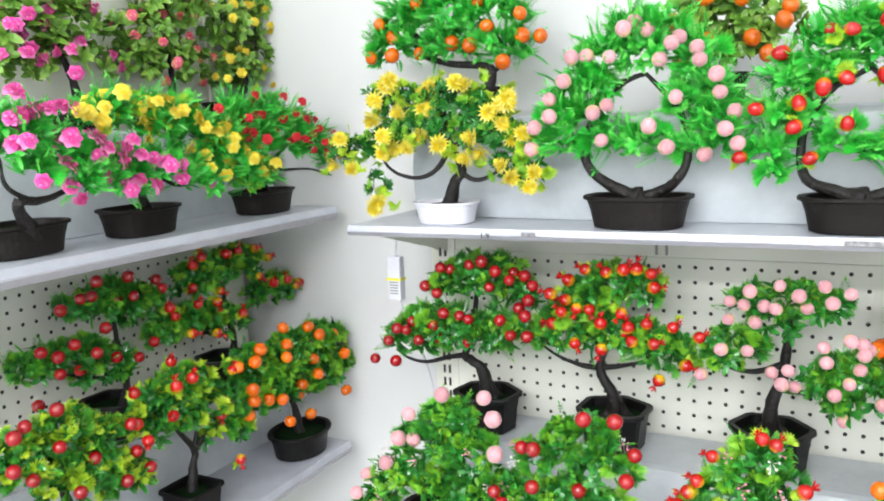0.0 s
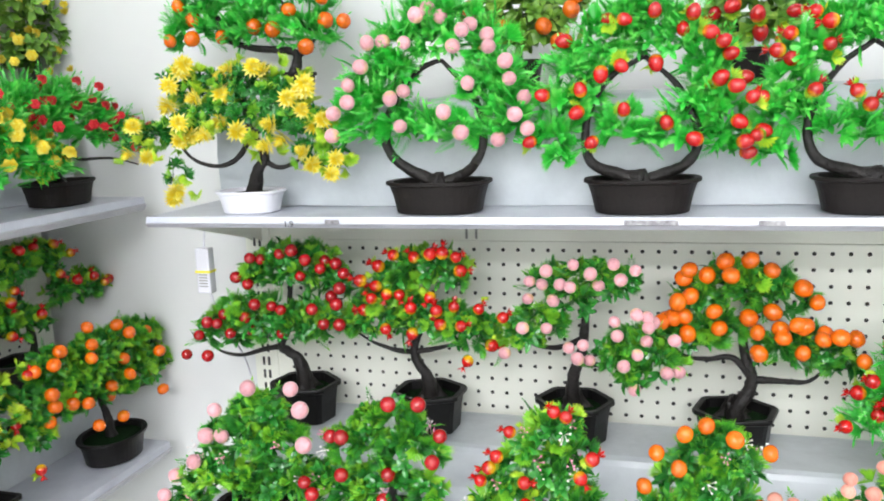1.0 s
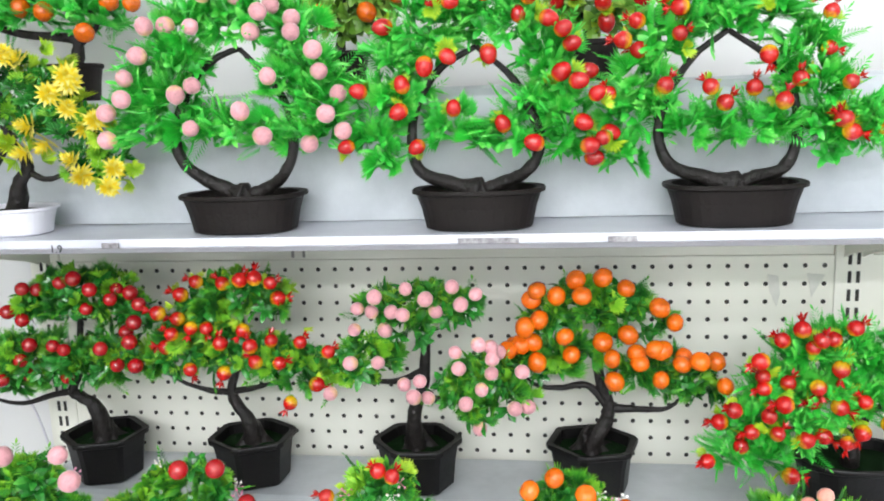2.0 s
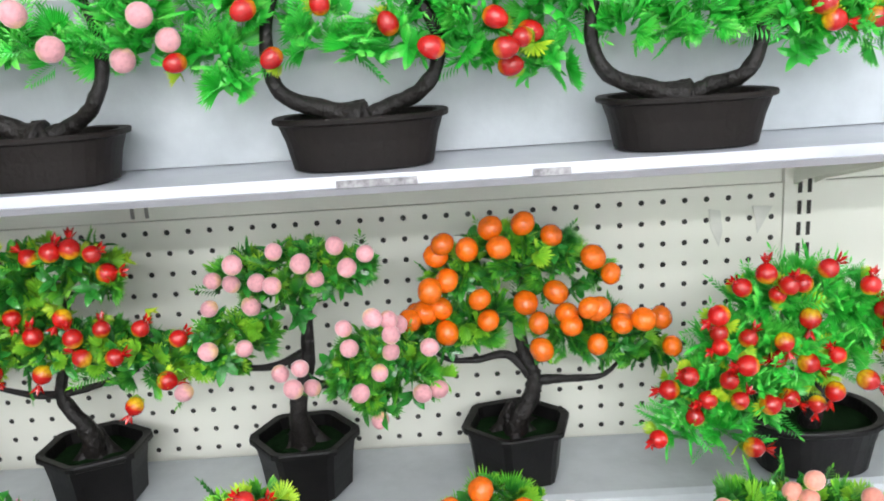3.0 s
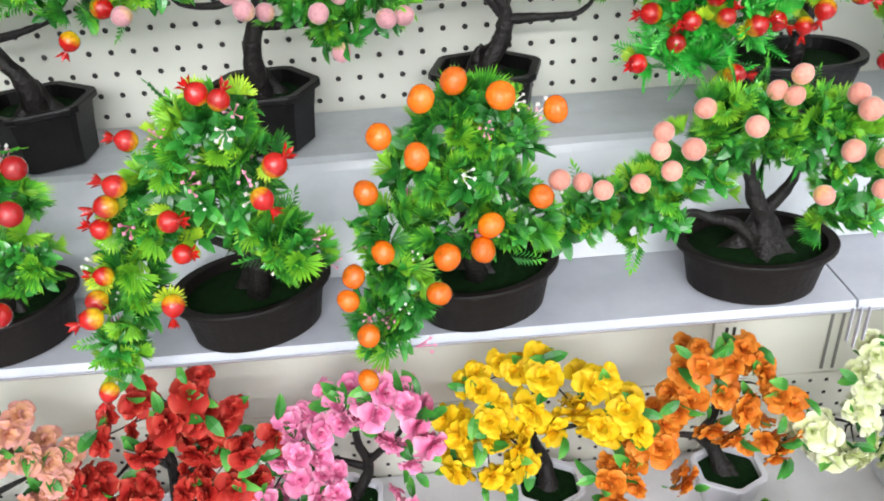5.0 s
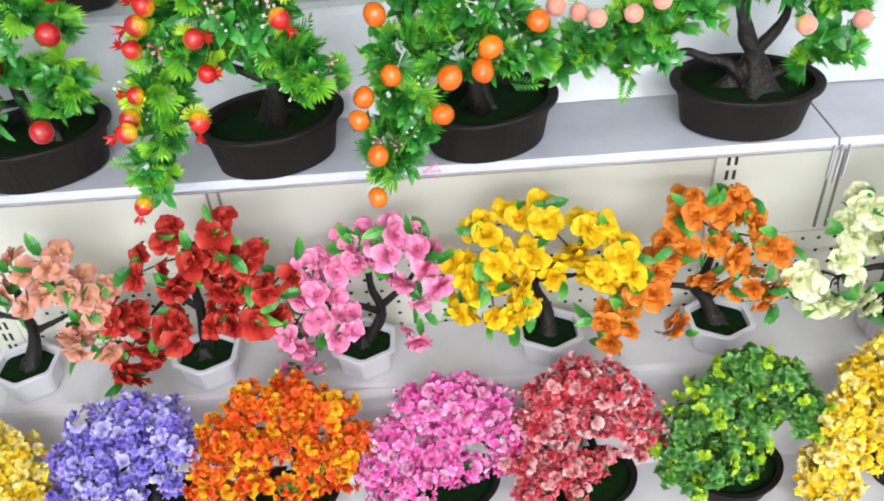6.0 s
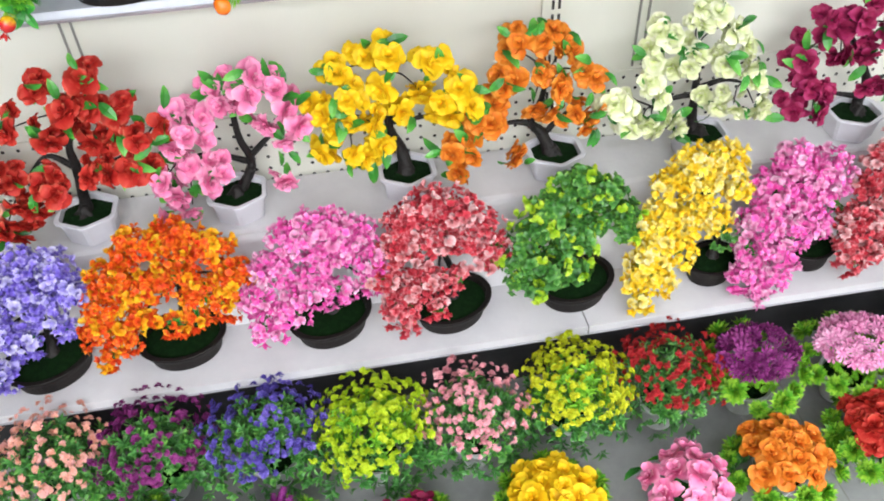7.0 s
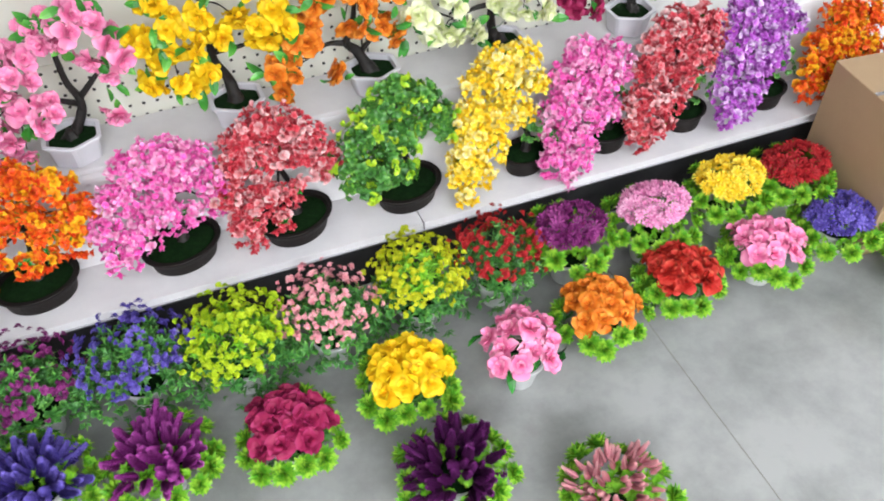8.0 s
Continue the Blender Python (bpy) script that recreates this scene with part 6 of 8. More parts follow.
SIDE_PINK = dict(
    pads=[(-1.445, -0.681, 1.511, 0.028, 0.022), (-1.445, -0.651, 1.501, 0.033, 0.026), (-1.445, -0.678, 1.475, 0.028, 0.022), (-1.445, -0.604, 1.472, 0.034, 0.027), (-1.445, -0.561, 1.454, 0.037, 0.030), (-1.445, -0.503, 1.442, 0.039, 0.031), (-1.445, -0.439, 1.438, 0.035, 0.028), (-1.445, -0.381, 1.423, 0.032, 0.026), (-1.445, -0.574, 1.427, 0.028, 0.022), (-1.445, -0.496, 1.413, 0.024, 0.019), (-1.445, -0.633, 1.447, 0.028, 0.023), (-1.445, -0.333, 1.403, 0.021, 0.017)],
    fruits=[(-1.415, -0.694, 1.547), (-1.415, -0.650, 1.527), (-1.415, -0.616, 1.530), (-1.415, -0.684, 1.489), (-1.415, -0.621, 1.490), (-1.415, -0.590, 1.491), (-1.415, -0.565, 1.475), (-1.415, -0.536, 1.472), (-1.415, -0.507, 1.462), (-1.415, -0.626, 1.452), (-1.415, -0.669, 1.438), (-1.415, -0.618, 1.412), (-1.415, -0.543, 1.456), (-1.415, -0.452, 1.444), (-1.415, -0.487, 1.416), (-1.415, -0.633, 1.530), (-1.415, -0.670, 1.527), (-1.415, -0.577, 1.486), (-1.415, -0.520, 1.483)],
    limbs=[[(-1.455, -0.667, 1.381), (-1.455, -0.671, 1.409), (-1.455, -0.642, 1.410), (-1.455, -0.612, 1.415), (-1.455, -0.564, 1.432)], [(-1.455, -0.654, 1.412), (-1.455, -0.684, 1.433), (-1.455, -0.688, 1.469)]])
SIDE_YELLOW = dict(
    pads=[(-1.47, -0.491, 1.524, 0.039, 0.031), (-1.47, -0.438, 1.524, 0.039, 0.031), (-1.47, -0.369, 1.519, 0.041, 0.033), (-1.47, -0.531, 1.520, 0.029, 0.023), (-1.47, -0.322, 1.486, 0.042, 0.034), (-1.47, -0.271, 1.465, 0.044, 0.035), (-1.47, -0.216, 1.433, 0.041, 0.033), (-1.47, -0.173, 1.409, 0.033, 0.026), (-1.47, -0.248, 1.415, 0.036, 0.028), (-1.47, -0.407, 1.497, 0.032, 0.025), (-1.47, -0.206, 1.386, 0.021, 0.016), (-1.47, -0.301, 1.438, 0.034, 0.027)],
    fruits=[(-1.440, -0.507, 1.552), (-1.440, -0.570, 1.523), (-1.440, -0.541, 1.531), (-1.440, -0.548, 1.512), (-1.440, -0.545, 1.501), (-1.440, -0.478, 1.515), (-1.440, -0.442, 1.539), (-1.440, -0.420, 1.539), (-1.440, -0.392, 1.526), (-1.440, -0.363, 1.513), (-1.440, -0.346, 1.499), (-1.440, -0.321, 1.490), (-1.440, -0.282, 1.479), (-1.440, -0.256, 1.459), (-1.440, -0.235, 1.443), (-1.440, -0.387, 1.469), (-1.440, -0.341, 1.433), (-1.440, -0.307, 1.419), (-1.440, -0.208, 1.415), (-1.440, -0.175, 1.430), (-1.440, -0.228, 1.378), (-1.440, -0.471, 1.486), (-1.440, -0.410, 1.522), (-1.440, -0.583, 1.527), (-1.440, -0.300, 1.498)],
    limbs=[[(-1.48, -0.458, 1.366), (-1.48, -0.440, 1.403), (-1.48, -0.403, 1.435), (-1.48, -0.420, 1.489)], [(-1.48, -0.410, 1.427), (-1.48, -0.370, 1.408), (-1.48, -0.338, 1.410), (-1.48, -0.303, 1.429)]])
SIDE_RED = dict(
    pads=[(-1.48, -0.210, 1.517, 0.041, 0.033), (-1.48, -0.132, 1.517, 0.047, 0.038), (-1.48, -0.066, 1.494, 0.044, 0.035), (-1.48, 0.004, 1.464, 0.041, 0.033), (-1.48, 0.070, 1.427, 0.029, 0.023), (-1.48, -0.168, 1.481, 0.040, 0.032), (-1.48, -0.053, 1.456, 0.035, 0.028), (-1.48, -0.242, 1.493, 0.031, 0.025)],
    fruits=[(-1.450, -0.301, 1.529), (-1.450, -0.228, 1.512), (-1.450, -0.207, 1.551), (-1.450, -0.128, 1.549), (-1.450, -0.071, 1.541), (-1.450, -0.132, 1.510), (-1.450, -0.060, 1.507), (-1.450, -0.036, 1.506), (-1.450, -0.020, 1.489), (-1.450, 0.022, 1.480), (-1.450, -0.234, 1.478), (-1.450, -0.182, 1.474), (-1.450, -0.095, 1.475), (-1.450, -0.068, 1.470), (-1.450, -0.003, 1.462), (-1.450, -0.044, 1.449), (-1.450, 0.061, 1.467), (-1.450, 0.047, 1.433), (-1.450, -0.240, 1.492)],
    limbs=[[(-1.49, -0.152, 1.366), (-1.49, -0.156, 1.419), (-1.49, -0.146, 1.460), (-1.49, -0.125, 1.501)], [(-1.49, -0.150, 1.429), (-1.49, -0.108, 1.437), (-1.49, -0.084, 1.414), (-1.49, -0.039, 1.411), (-1.49, 0.017, 1.407), (-1.49, 0.097, 1.387)]])
SIDE_BROAD_A = dict(
    pads=[(-1.66, -0.463, 1.646, 0.074, 0.04), (-1.66, -0.394, 1.615, 0.07, 0.037), (-1.66, -0.498, 1.601, 0.05, 0.035), (-1.66, -0.395, 1.687, 0.069, 0.046), (-1.66, -0.465, 1.707, 0.063, 0.043)],
    fruits=[(-1.64, -0.506, 1.621), (-1.643, -0.45, 1.626), (-1.635, -0.425, 1.631), (-1.627, -0.428, 1.593), (-1.623, -0.342, 1.605), (-1.632, -0.499, 1.679), (-1.643, -0.512, 1.663), (-1.642, -0.376, 1.696), (-1.621, -0.484, 1.709)],
    limbs=[[(-1.66, -0.391, 1.55), (-1.66, -0.398, 1.578), (-1.66, -0.414, 1.623), (-1.66, -0.418, 1.676)]])
SIDE_BROAD_B = dict(
    pads=[(-1.66, -0.228, 1.673, 0.085, 0.045), (-1.66, -0.164, 1.625, 0.092, 0.043), (-1.66, -0.124, 1.712, 0.079, 0.049), (-1.66, -0.261, 1.621, 0.068, 0.04), (-1.66, -0.179, 1.738, 0.091, 0.052)],
    fruits=[(-1.628, -0.3, 1.695), (-1.652, -0.204, 1.709), (-1.644, -0.133, 1.712), (-1.651, -0.277, 1.664), (-1.636, -0.197, 1.617), (-1.616, -0.248, 1.584), (-1.633, -0.137, 1.587), (-1.64, -0.133, 1.625), (-1.618, -0.244, 1.653), (-1.651, -0.144, 1.746), (-1.641, -0.251, 1.738)],
    limbs=[[(-1.66, -0.159, 1.551), (-1.66, -0.177, 1.583), (-1.66, -0.178, 1.635), (-1.66, -0.184, 1.697)]])
SIDE_BROAD_C = dict(
    pads=[(-1.66, 0.021, 1.703, 0.092, 0.052), (-1.66, 0.086, 1.637, 0.089, 0.048), (-1.66, 0.01, 1.61, 0.073, 0.047), (-1.66, 0.081, 1.755, 0.078, 0.047)],
    fruits=[(-1.654, -0.066, 1.734), (-1.645, -0.017, 1.745), (-1.637, 0.016, 1.746), (-1.64, 0.074, 1.746), (-1.634, 0.08, 1.7), (-1.653, 0.005, 1.712), (-1.646, -0.037, 1.636), (-1.616, -0.084, 1.593), (-1.637, -0.017, 1.608), (-1.636, 0.079, 1.587), (-1.652, 0.133, 1.632), (-1.644, 0.144, 1.638), (-1.617, 0.013, 1.766), (-1.628, 0.012, 1.579)],
    limbs=[[(-1.66, 0.039, 1.552), (-1.66, 0.034, 1.587), (-1.66, 0.023, 1.645), (-1.66, 0.031, 1.715)]])
ROSE_PEACH = dict(
    pads=[(-1.025, -0.12, 0.596, 0.047, 0.042), (-0.988, -0.12, 0.518, 0.036, 0.05), (-1.071, -0.12, 0.62, 0.039, 0.051)],
    fruits=[(-0.968, -0.12, 0.486), (-0.974, -0.156, 0.476), (-0.989, -0.133, 0.483), (-0.947, -0.13, 0.44), (-0.973, -0.137, 0.612), (-0.956, -0.152, 0.581), (-0.939, -0.139, 0.557), (-0.986, -0.156, 0.582), (-1.02, -0.118, 0.593), (-1.06, -0.121, 0.558), (-1.03, -0.135, 0.544), (-0.931, -0.146, 0.531)],
    limbs=[[(-1.108, -0.075, 0.366), (-1.089, -0.075, 0.427), (-1.089, -0.075, 0.475), (-1.075, -0.075, 0.553)], [(-1.094, -0.075, 0.428), (-1.044, -0.075, 0.453), (-1.012, -0.075, 0.468)], [(-1.085, -0.075, 0.463), (-1.125, -0.075, 0.473), (-1.142, -0.075, 0.515)]])
ROSE_RED = dict(
    pads=[(-0.816, -0.12, 0.583, 0.061, 0.05), (-0.735, -0.12, 0.574, 0.057, 0.045), (-0.902, -0.12, 0.472, 0.051, 0.052), (-0.712, -0.12, 0.496, 0.051, 0.044)],
    fruits=[(-0.798, -0.149, 0.65), (-0.73, -0.155, 0.666), (-0.859, -0.142, 0.588), (-0.806, -0.153, 0.571), (-0.765, -0.157, 0.624), (-0.736, -0.142, 0.61), (-0.711, -0.119, 0.581), (-0.757, -0.124, 0.543), (-0.722, -0.126, 0.546), (-0.685, -0.15, 0.55), (-0.682, -0.136, 0.496), (-0.775, -0.148, 0.494), (-0.743, -0.152, 0.499), (-0.708, -0.155, 0.503), (-0.911, -0.15, 0.516), (-0.901, -0.118, 0.483), (-0.905, -0.123, 0.441), (-0.859, -0.124, 0.472), (-0.882, -0.124, 0.427), (-0.831, -0.151, 0.474), (-0.931, -0.146, 0.411), (-0.916, -0.132, 0.387), (-0.648, -0.127, 0.56), (-0.795, -0.122, 0.572)],
    limbs=[[(-0.832, -0.075, 0.349), (-0.827, -0.075, 0.387), (-0.818, -0.075, 0.459), (-0.814, -0.075, 0.505), (-0.782, -0.075, 0.557)], [(-0.818, -0.075, 0.459), (-0.855, -0.075, 0.487), (-0.904, -0.075, 0.445)], [(-0.82, -0.075, 0.436), (-0.753, -0.075, 0.464), (-0.701, -0.075, 0.493)]])
ROSE_PINK = dict(
    pads=[(-0.54, -0.12, 0.595, 0.053, 0.038), (-0.477, -0.12, 0.568, 0.046, 0.049), (-0.616, -0.12, 0.54, 0.041, 0.052), (-0.635, -0.12, 0.441, 0.044, 0.052), (-0.471, -0.12, 0.469, 0.035, 0.045)],
    fruits=[(-0.629, -0.119, 0.573), (-0.587, -0.134, 0.569), (-0.536, -0.12, 0.584), (-0.562, -0.122, 0.603), (-0.501, -0.137, 0.627), (-0.471, -0.141, 0.607), (-0.463, -0.133, 0.566), (-0.495, -0.141, 0.549), (-0.472, -0.153, 0.524), (-0.445, -0.146, 0.543), (-0.645, -0.123, 0.514), (-0.613, -0.158, 0.554), (-0.667, -0.158, 0.473), (-0.658, -0.132, 0.426), (-0.64, -0.147, 0.408), (-0.679, -0.136, 0.387), (-0.604, -0.139, 0.45), (-0.579, -0.145, 0.469), (-0.629, -0.115, 0.467), (-0.481, -0.151, 0.446), (-0.554, -0.141, 0.591), (-0.511, -0.151, 0.608)],
    limbs=[[(-0.575, -0.075, 0.318), (-0.563, -0.075, 0.369), (-0.54, -0.075, 0.428), (-0.551, -0.075, 0.477), (-0.553, -0.075, 0.554)], [(-0.545, -0.075, 0.429), (-0.601, -0.075, 0.453), (-0.638, -0.075, 0.451)], [(-0.538, -0.075, 0.44), (-0.496, -0.075, 0.482), (-0.473, -0.075, 0.524)]])
ROSE_YELLOW = dict(
    pads=[(-0.299, -0.12, 0.6, 0.063, 0.039), (-0.368, -0.12, 0.546, 0.051, 0.046), (-0.381, -0.12, 0.477, 0.048, 0.043), (-0.188, -0.12, 0.538, 0.039, 0.036), (-0.257, -0.12, 0.596, 0.042, 0.039)],
    fruits=[(-0.377, -0.132, 0.616), (-0.368, -0.148, 0.577), (-0.407, -0.144, 0.553), (-0.417, -0.126, 0.47), (-0.37, -0.146, 0.475), (-0.351, -0.135, 0.566), (-0.33, -0.119, 0.632), (-0.301, -0.155, 0.647), (-0.242, -0.157, 0.628), (-0.314, -0.15, 0.593), (-0.254, -0.126, 0.56), (-0.284, -0.132, 0.536), (-0.223, -0.149, 0.553), (-0.194, -0.145, 0.572), (-0.177, -0.152, 0.54), (-0.37, -0.139, 0.535), (-0.334, -0.158, 0.529), (-0.352, -0.129, 0.454), (-0.32, -0.12, 0.466), (-0.205, -0.117, 0.506), (-0.392, -0.127, 0.512)],
    limbs=[[(-0.279, -0.075, 0.362), (-0.284, -0.075, 0.412), (-0.302, -0.075, 0.461), (-0.3, -0.075, 0.517), (-0.295, -0.075, 0.57)], [(-0.297, -0.075, 0.472), (-0.251, -0.075, 0.473), (-0.197, -0.075, 0.484)], [(-0.301, -0.075, 0.45), (-0.343, -0.075, 0.477), (-0.369, -0.075, 0.491)]])
ROSE_ORANGE = dict(
    pads=[(-0.048, -0.12, 0.595, 0.064, 0.044), (-0.068, -0.12, 0.546, 0.048, 0.041), (0.021, -0.12, 0.527, 0.04, 0.048), (-0.141, -0.12, 0.467, 0.05, 0.045)],
    fruits=[(-0.112, -0.117, 0.609), (-0.105, -0.159, 0.646), (-0.0649, -0.147, 0.637), (-0.0256, -0.117, 0.615), (-0.00922, -0.125, 0.599), (-0.122, -0.142, 0.563), (-0.0644, -0.118, 0.503), (-0.0289, -0.132, 0.541), (-0.0592, -0.123, 0.566), (0.00392, -0.147, 0.578), (0.0231, -0.151, 0.564), (-0.0442, -0.14, 0.506), (-0.00505, -0.154, 0.507), (0.0266, -0.143, 0.49), (-0.131, -0.117, 0.515), (-0.144, -0.145, 0.499), (-0.21, -0.16, 0.458), (-0.175, -0.158, 0.452), (-0.199, -0.152, 0.419), (-0.0981, -0.125, 0.411), (-0.166, -0.144, 0.506), (0.0152, -0.147, 0.471)],
    limbs=[[(-0.017, -0.075, 0.345), (-0.034, -0.075, 0.409), (-0.055, -0.075, 0.435), (-0.04, -0.075, 0.468), (-0.029, -0.075, 0.533)], [(-0.05, -0.075, 0.432), (-0.093, -0.075, 0.439), (-0.129, -0.075, 0.419)], [(-0.029, -0.075, 0.408), (0.025, -0.075, 0.461)]])
ROSE_WHITE = dict(
    pads=[(0.198, -0.12, 0.59, 0.065, 0.045), (0.261, -0.12, 0.574, 0.049, 0.047), (0.128, -0.12, 0.472, 0.06, 0.046), (0.295, -0.12, 0.488, 0.041, 0.034)],
    fruits=[(0.115, -0.156, 0.588), (0.164, -0.116, 0.547), (0.188, -0.141, 0.585), (0.141, -0.151, 0.624), (0.182, -0.157, 0.644), (0.202, -0.158, 0.659), (0.239, -0.152, 0.563), (0.278, -0.13, 0.579), (0.238, -0.153, 0.626), (0.176, -0.158, 0.57), (0.0805, -0.138, 0.492), (0.0911, -0.149, 0.461), (0.151, -0.115, 0.489), (0.112, -0.154, 0.547), (0.145, -0.136, 0.439), (0.191, -0.125, 0.431), (0.121, -0.142, 0.458), (0.262, -0.116, 0.457), (0.285, -0.139, 0.466), (0.3, -0.149, 0.519), (0.32, -0.142, 0.464), (0.275, -0.158, 0.558), (0.0642, -0.141, 0.504)],
    limbs=[[(0.264, -0.075, 0.339), (0.251, -0.075, 0.39), (0.245, -0.075, 0.438), (0.24, -0.075, 0.494), (0.227, -0.075, 0.549)], [(0.242, -0.075, 0.45), (0.205, -0.075, 0.448), (0.17, -0.075, 0.434)], [(0.244, -0.075, 0.461), (0.292, -0.075, 0.473), (0.332, -0.075, 0.463)]])
ROSE_MAGENTA = dict(
    pads=[(0.446, -0.12, 0.546, 0.076, 0.056), (0.502, -0.12, 0.56, 0.06, 0.055), (0.423, -0.12, 0.449, 0.045, 0.043), (0.566, -0.12, 0.498, 0.056, 0.054)],
    fruits=[(0.393, -0.129, 0.536), (0.426, -0.11, 0.564), (0.434, -0.132, 0.594), (0.459, -0.147, 0.609), (0.452, -0.144, 0.547), (0.496, -0.142, 0.541), (0.419, -0.108, 0.488), (0.434, -0.145, 0.474), (0.509, -0.151, 0.575), (0.396, -0.137, 0.441), (0.429, -0.151, 0.445), (0.545, -0.134, 0.475), (0.587, -0.124, 0.519), (0.489, -0.122, 0.623), (0.546, -0.146, 0.588)],
    limbs=[[(0.581, -0.075, 0.343), (0.577, -0.075, 0.388), (0.577, -0.075, 0.436), (0.539, -0.075, 0.498), (0.502, -0.075, 0.547)], [(0.574, -0.075, 0.431), (0.625, -0.075, 0.441)], [(0.573, -0.075, 0.4), (0.487, -0.075, 0.424)]])

# ---- the top shelf ----
OVAL = ("oval", 0.150, 0.100, 0.0455, POT_BROWN, "dark brown oval plastic pot with a flange")
WHITE_OVAL = ("oval", 0.105, 0.080, 0.034, POT_WHITE, "white oval plastic pot")
SMALL_BROWN = ("oval", 0.080, 0.07, 0.050, POT_BROWN, "dark brown plastic pot")
bonsai(STAR_TREE, (-1.056, -0.235, TOP_Z), WHITE_OVAL, "star", "yellow star-flowered artificial bonsai in a white pot", "star", group="top shelf trees", size=(0.9, 1.15), trunk=(0.0085, 0.004))
bonsai(PEACH_RING, (-0.760, -0.235, TOP_Z), OVAL, "peach", "heart-shaped green artificial bonsai with pale pink peaches", "bright", group="top shelf trees", swell=1.38, size=(0.82, 0.97), trunk=(0.0085, 0.003), lyre=True)
bonsai(BERRY_RING, (-0.484, -0.235, TOP_Z), OVAL, "strawberry", "heart-shaped green artificial bonsai with glossy red berries", "bright", group="top shelf trees", swell=1.38, size=(0.8, 0.98), trunk=(0.0085, 0.003), lyre=True)
bonsai(POM_RING, (-0.208, -0.235, TOP_Z), OVAL, "pomegranate", "heart-shaped green artificial bonsai with red crowned pomegranates", "bright", group="top shelf trees", swell=1.38, size=(0.8, 0.98), trunk=(0.0085, 0.003), lyre=True)
bonsai(ORANGE_BACK, (-1.050, -0.085, 1.496), SMALL_BROWN, "orange", "green artificial bonsai with oranges on the upper step", "bright", 0.8, trunk=(0.008, 0.004))
bonsai(ORANGE_BROAD, (-0.675, -0.085, 1.496), SMALL_BROWN, "orange", "broad-leaved artificial orange tree in a brown pot", "broad", 1.2)
bonsai(BERRY_BROAD, (-0.356, -0.085, 1.496), SMALL_BROWN, "strawberry", "broad-leaved artificial tree with red fruit", "broad", 1.2)

# ---- the middle shelf, back row on its step ----
HEX = ("hex", 0.128, 0.118, 0.068, POT_BLACK, "black six-sided plastic pot")
bonsai(CHERRY, (-1.065, -0.085, 0.949), HEX, "cherry", "layered artificial bonsai full of dark red cherries", group="middle shelf trees", trunk=(0.010, 0.0035), spin=-12)
bonsai(POMEGRANATE, (-0.836, -0.085, 0.949), HEX, "pomegranate", "layered artificial bonsai with small red pomegranates", group="middle shelf trees", trunk=(0.010, 0.0035), spin=-4)
bonsai(PEACH, (-0.594, -0.088, 0.949), HEX, "peach", "layered artificial bonsai with pale pink peaches", group="middle shelf trees", size=(0.74, 0.88), trunk=(0.0105, 0.004), spin=-24)
bonsai(ORANGE, (-0.353, -0.085, 0.949), HEX, "orange", "layered artificial bonsai with bright orange mandarins", group="middle shelf trees", trunk=(0.0115, 0.0035), spin=-15)
bonsai(POM_BRIGHT, (-0.021, -0.095, 0.949), ("oval", 0.15, 0.115, 0.062, POT_BLACK, "black oval plastic pot"), "pomegranate", "bright green artificial bonsai crowded with red pomegranates", "bright", group="middle shelf trees", trunk=(0.010, 0.004))
bonsai(CHERRY_END, (0.176, -0.09, 0.949), HEX, "cherry", "artificial bonsai with dark red cherries past the shelf post", group="middle shelf trees", trunk=(0.010, 0.004), spin=8)

# ---- the middle shelf, front row ----
TRAY = ("round", 0.154, 0.118, 0.050, POT_BROWN, "dark brown oval tray pot with a rolled rim")
bonsai(PEACH_CONE, (-1.055, -0.272, MID_Z), TRAY, "peach", "cascading artificial bonsai with pale pink peaches", group="front row trees", swell=0.8, buds=True, spin=18)
bonsai(CHERRY_CONE, (-0.845, -0.272, MID_Z), TRAY, "cherry", "cascading artificial bonsai with red cherries and pale buds", group="front row trees", swell=0.8, buds=True, size=(0.95, 1.1), spin=22)
bonsai(POM_CONE, (-0.600, -0.276, MID_Z), TRAY, "pomegranate", "cascading artificial bonsai with red and yellow pomegranates", group="front row trees", buds=True, size=(0.82, 0.95), spin=20)
bonsai(ORANGE_CONE, (-0.379, -0.274, MID_Z), TRAY, "orange", "cascading artificial bonsai with oranges hanging over the shelf edge", group="front row trees", buds=True, size=(0.76, 0.88), spin=18)
bonsai(PEACH_SPREAD, (-0.112, -0.27, MID_Z), TRAY, "apricot", "wide-spreading artificial bonsai with salmon peaches", group="front row trees", trunk=(0.014, 0.0035), size=(0.78, 0.93), spin=-6)

# ---- the side shelving ----
S_HEX = ("hex", 0.12, 0.12, 0.065, POT_BLACK, "black six-sided plastic pot")
S_OVAL = ("oval", 0.10, 0.14, 0.045, POT_BROWN, "dark brown oval plastic pot with a flange")
bonsai(SIDE_ORANGE, (-1.500, -0.068, 0.829), ("round", 0.12, 0.15, 0.050, POT_BLACK, "black round plastic pot"), "orange", "small artificial bonsai crowded with mandarins in a black pot", group="side shelf trees", swell=0.86, lime=1.6, size=(0.92, 1.05))
bonsai(SIDE_POM, (-1.500, -0.377, 0.829), ("square", 0.11, 0.11, 0.058, POT_BLACK, "black square plastic pot"), "pomegranate", "open-branched artificial bonsai with few red pomegranates", density=0.7, group="side shelf trees", swell=0.86, lime=2.3)
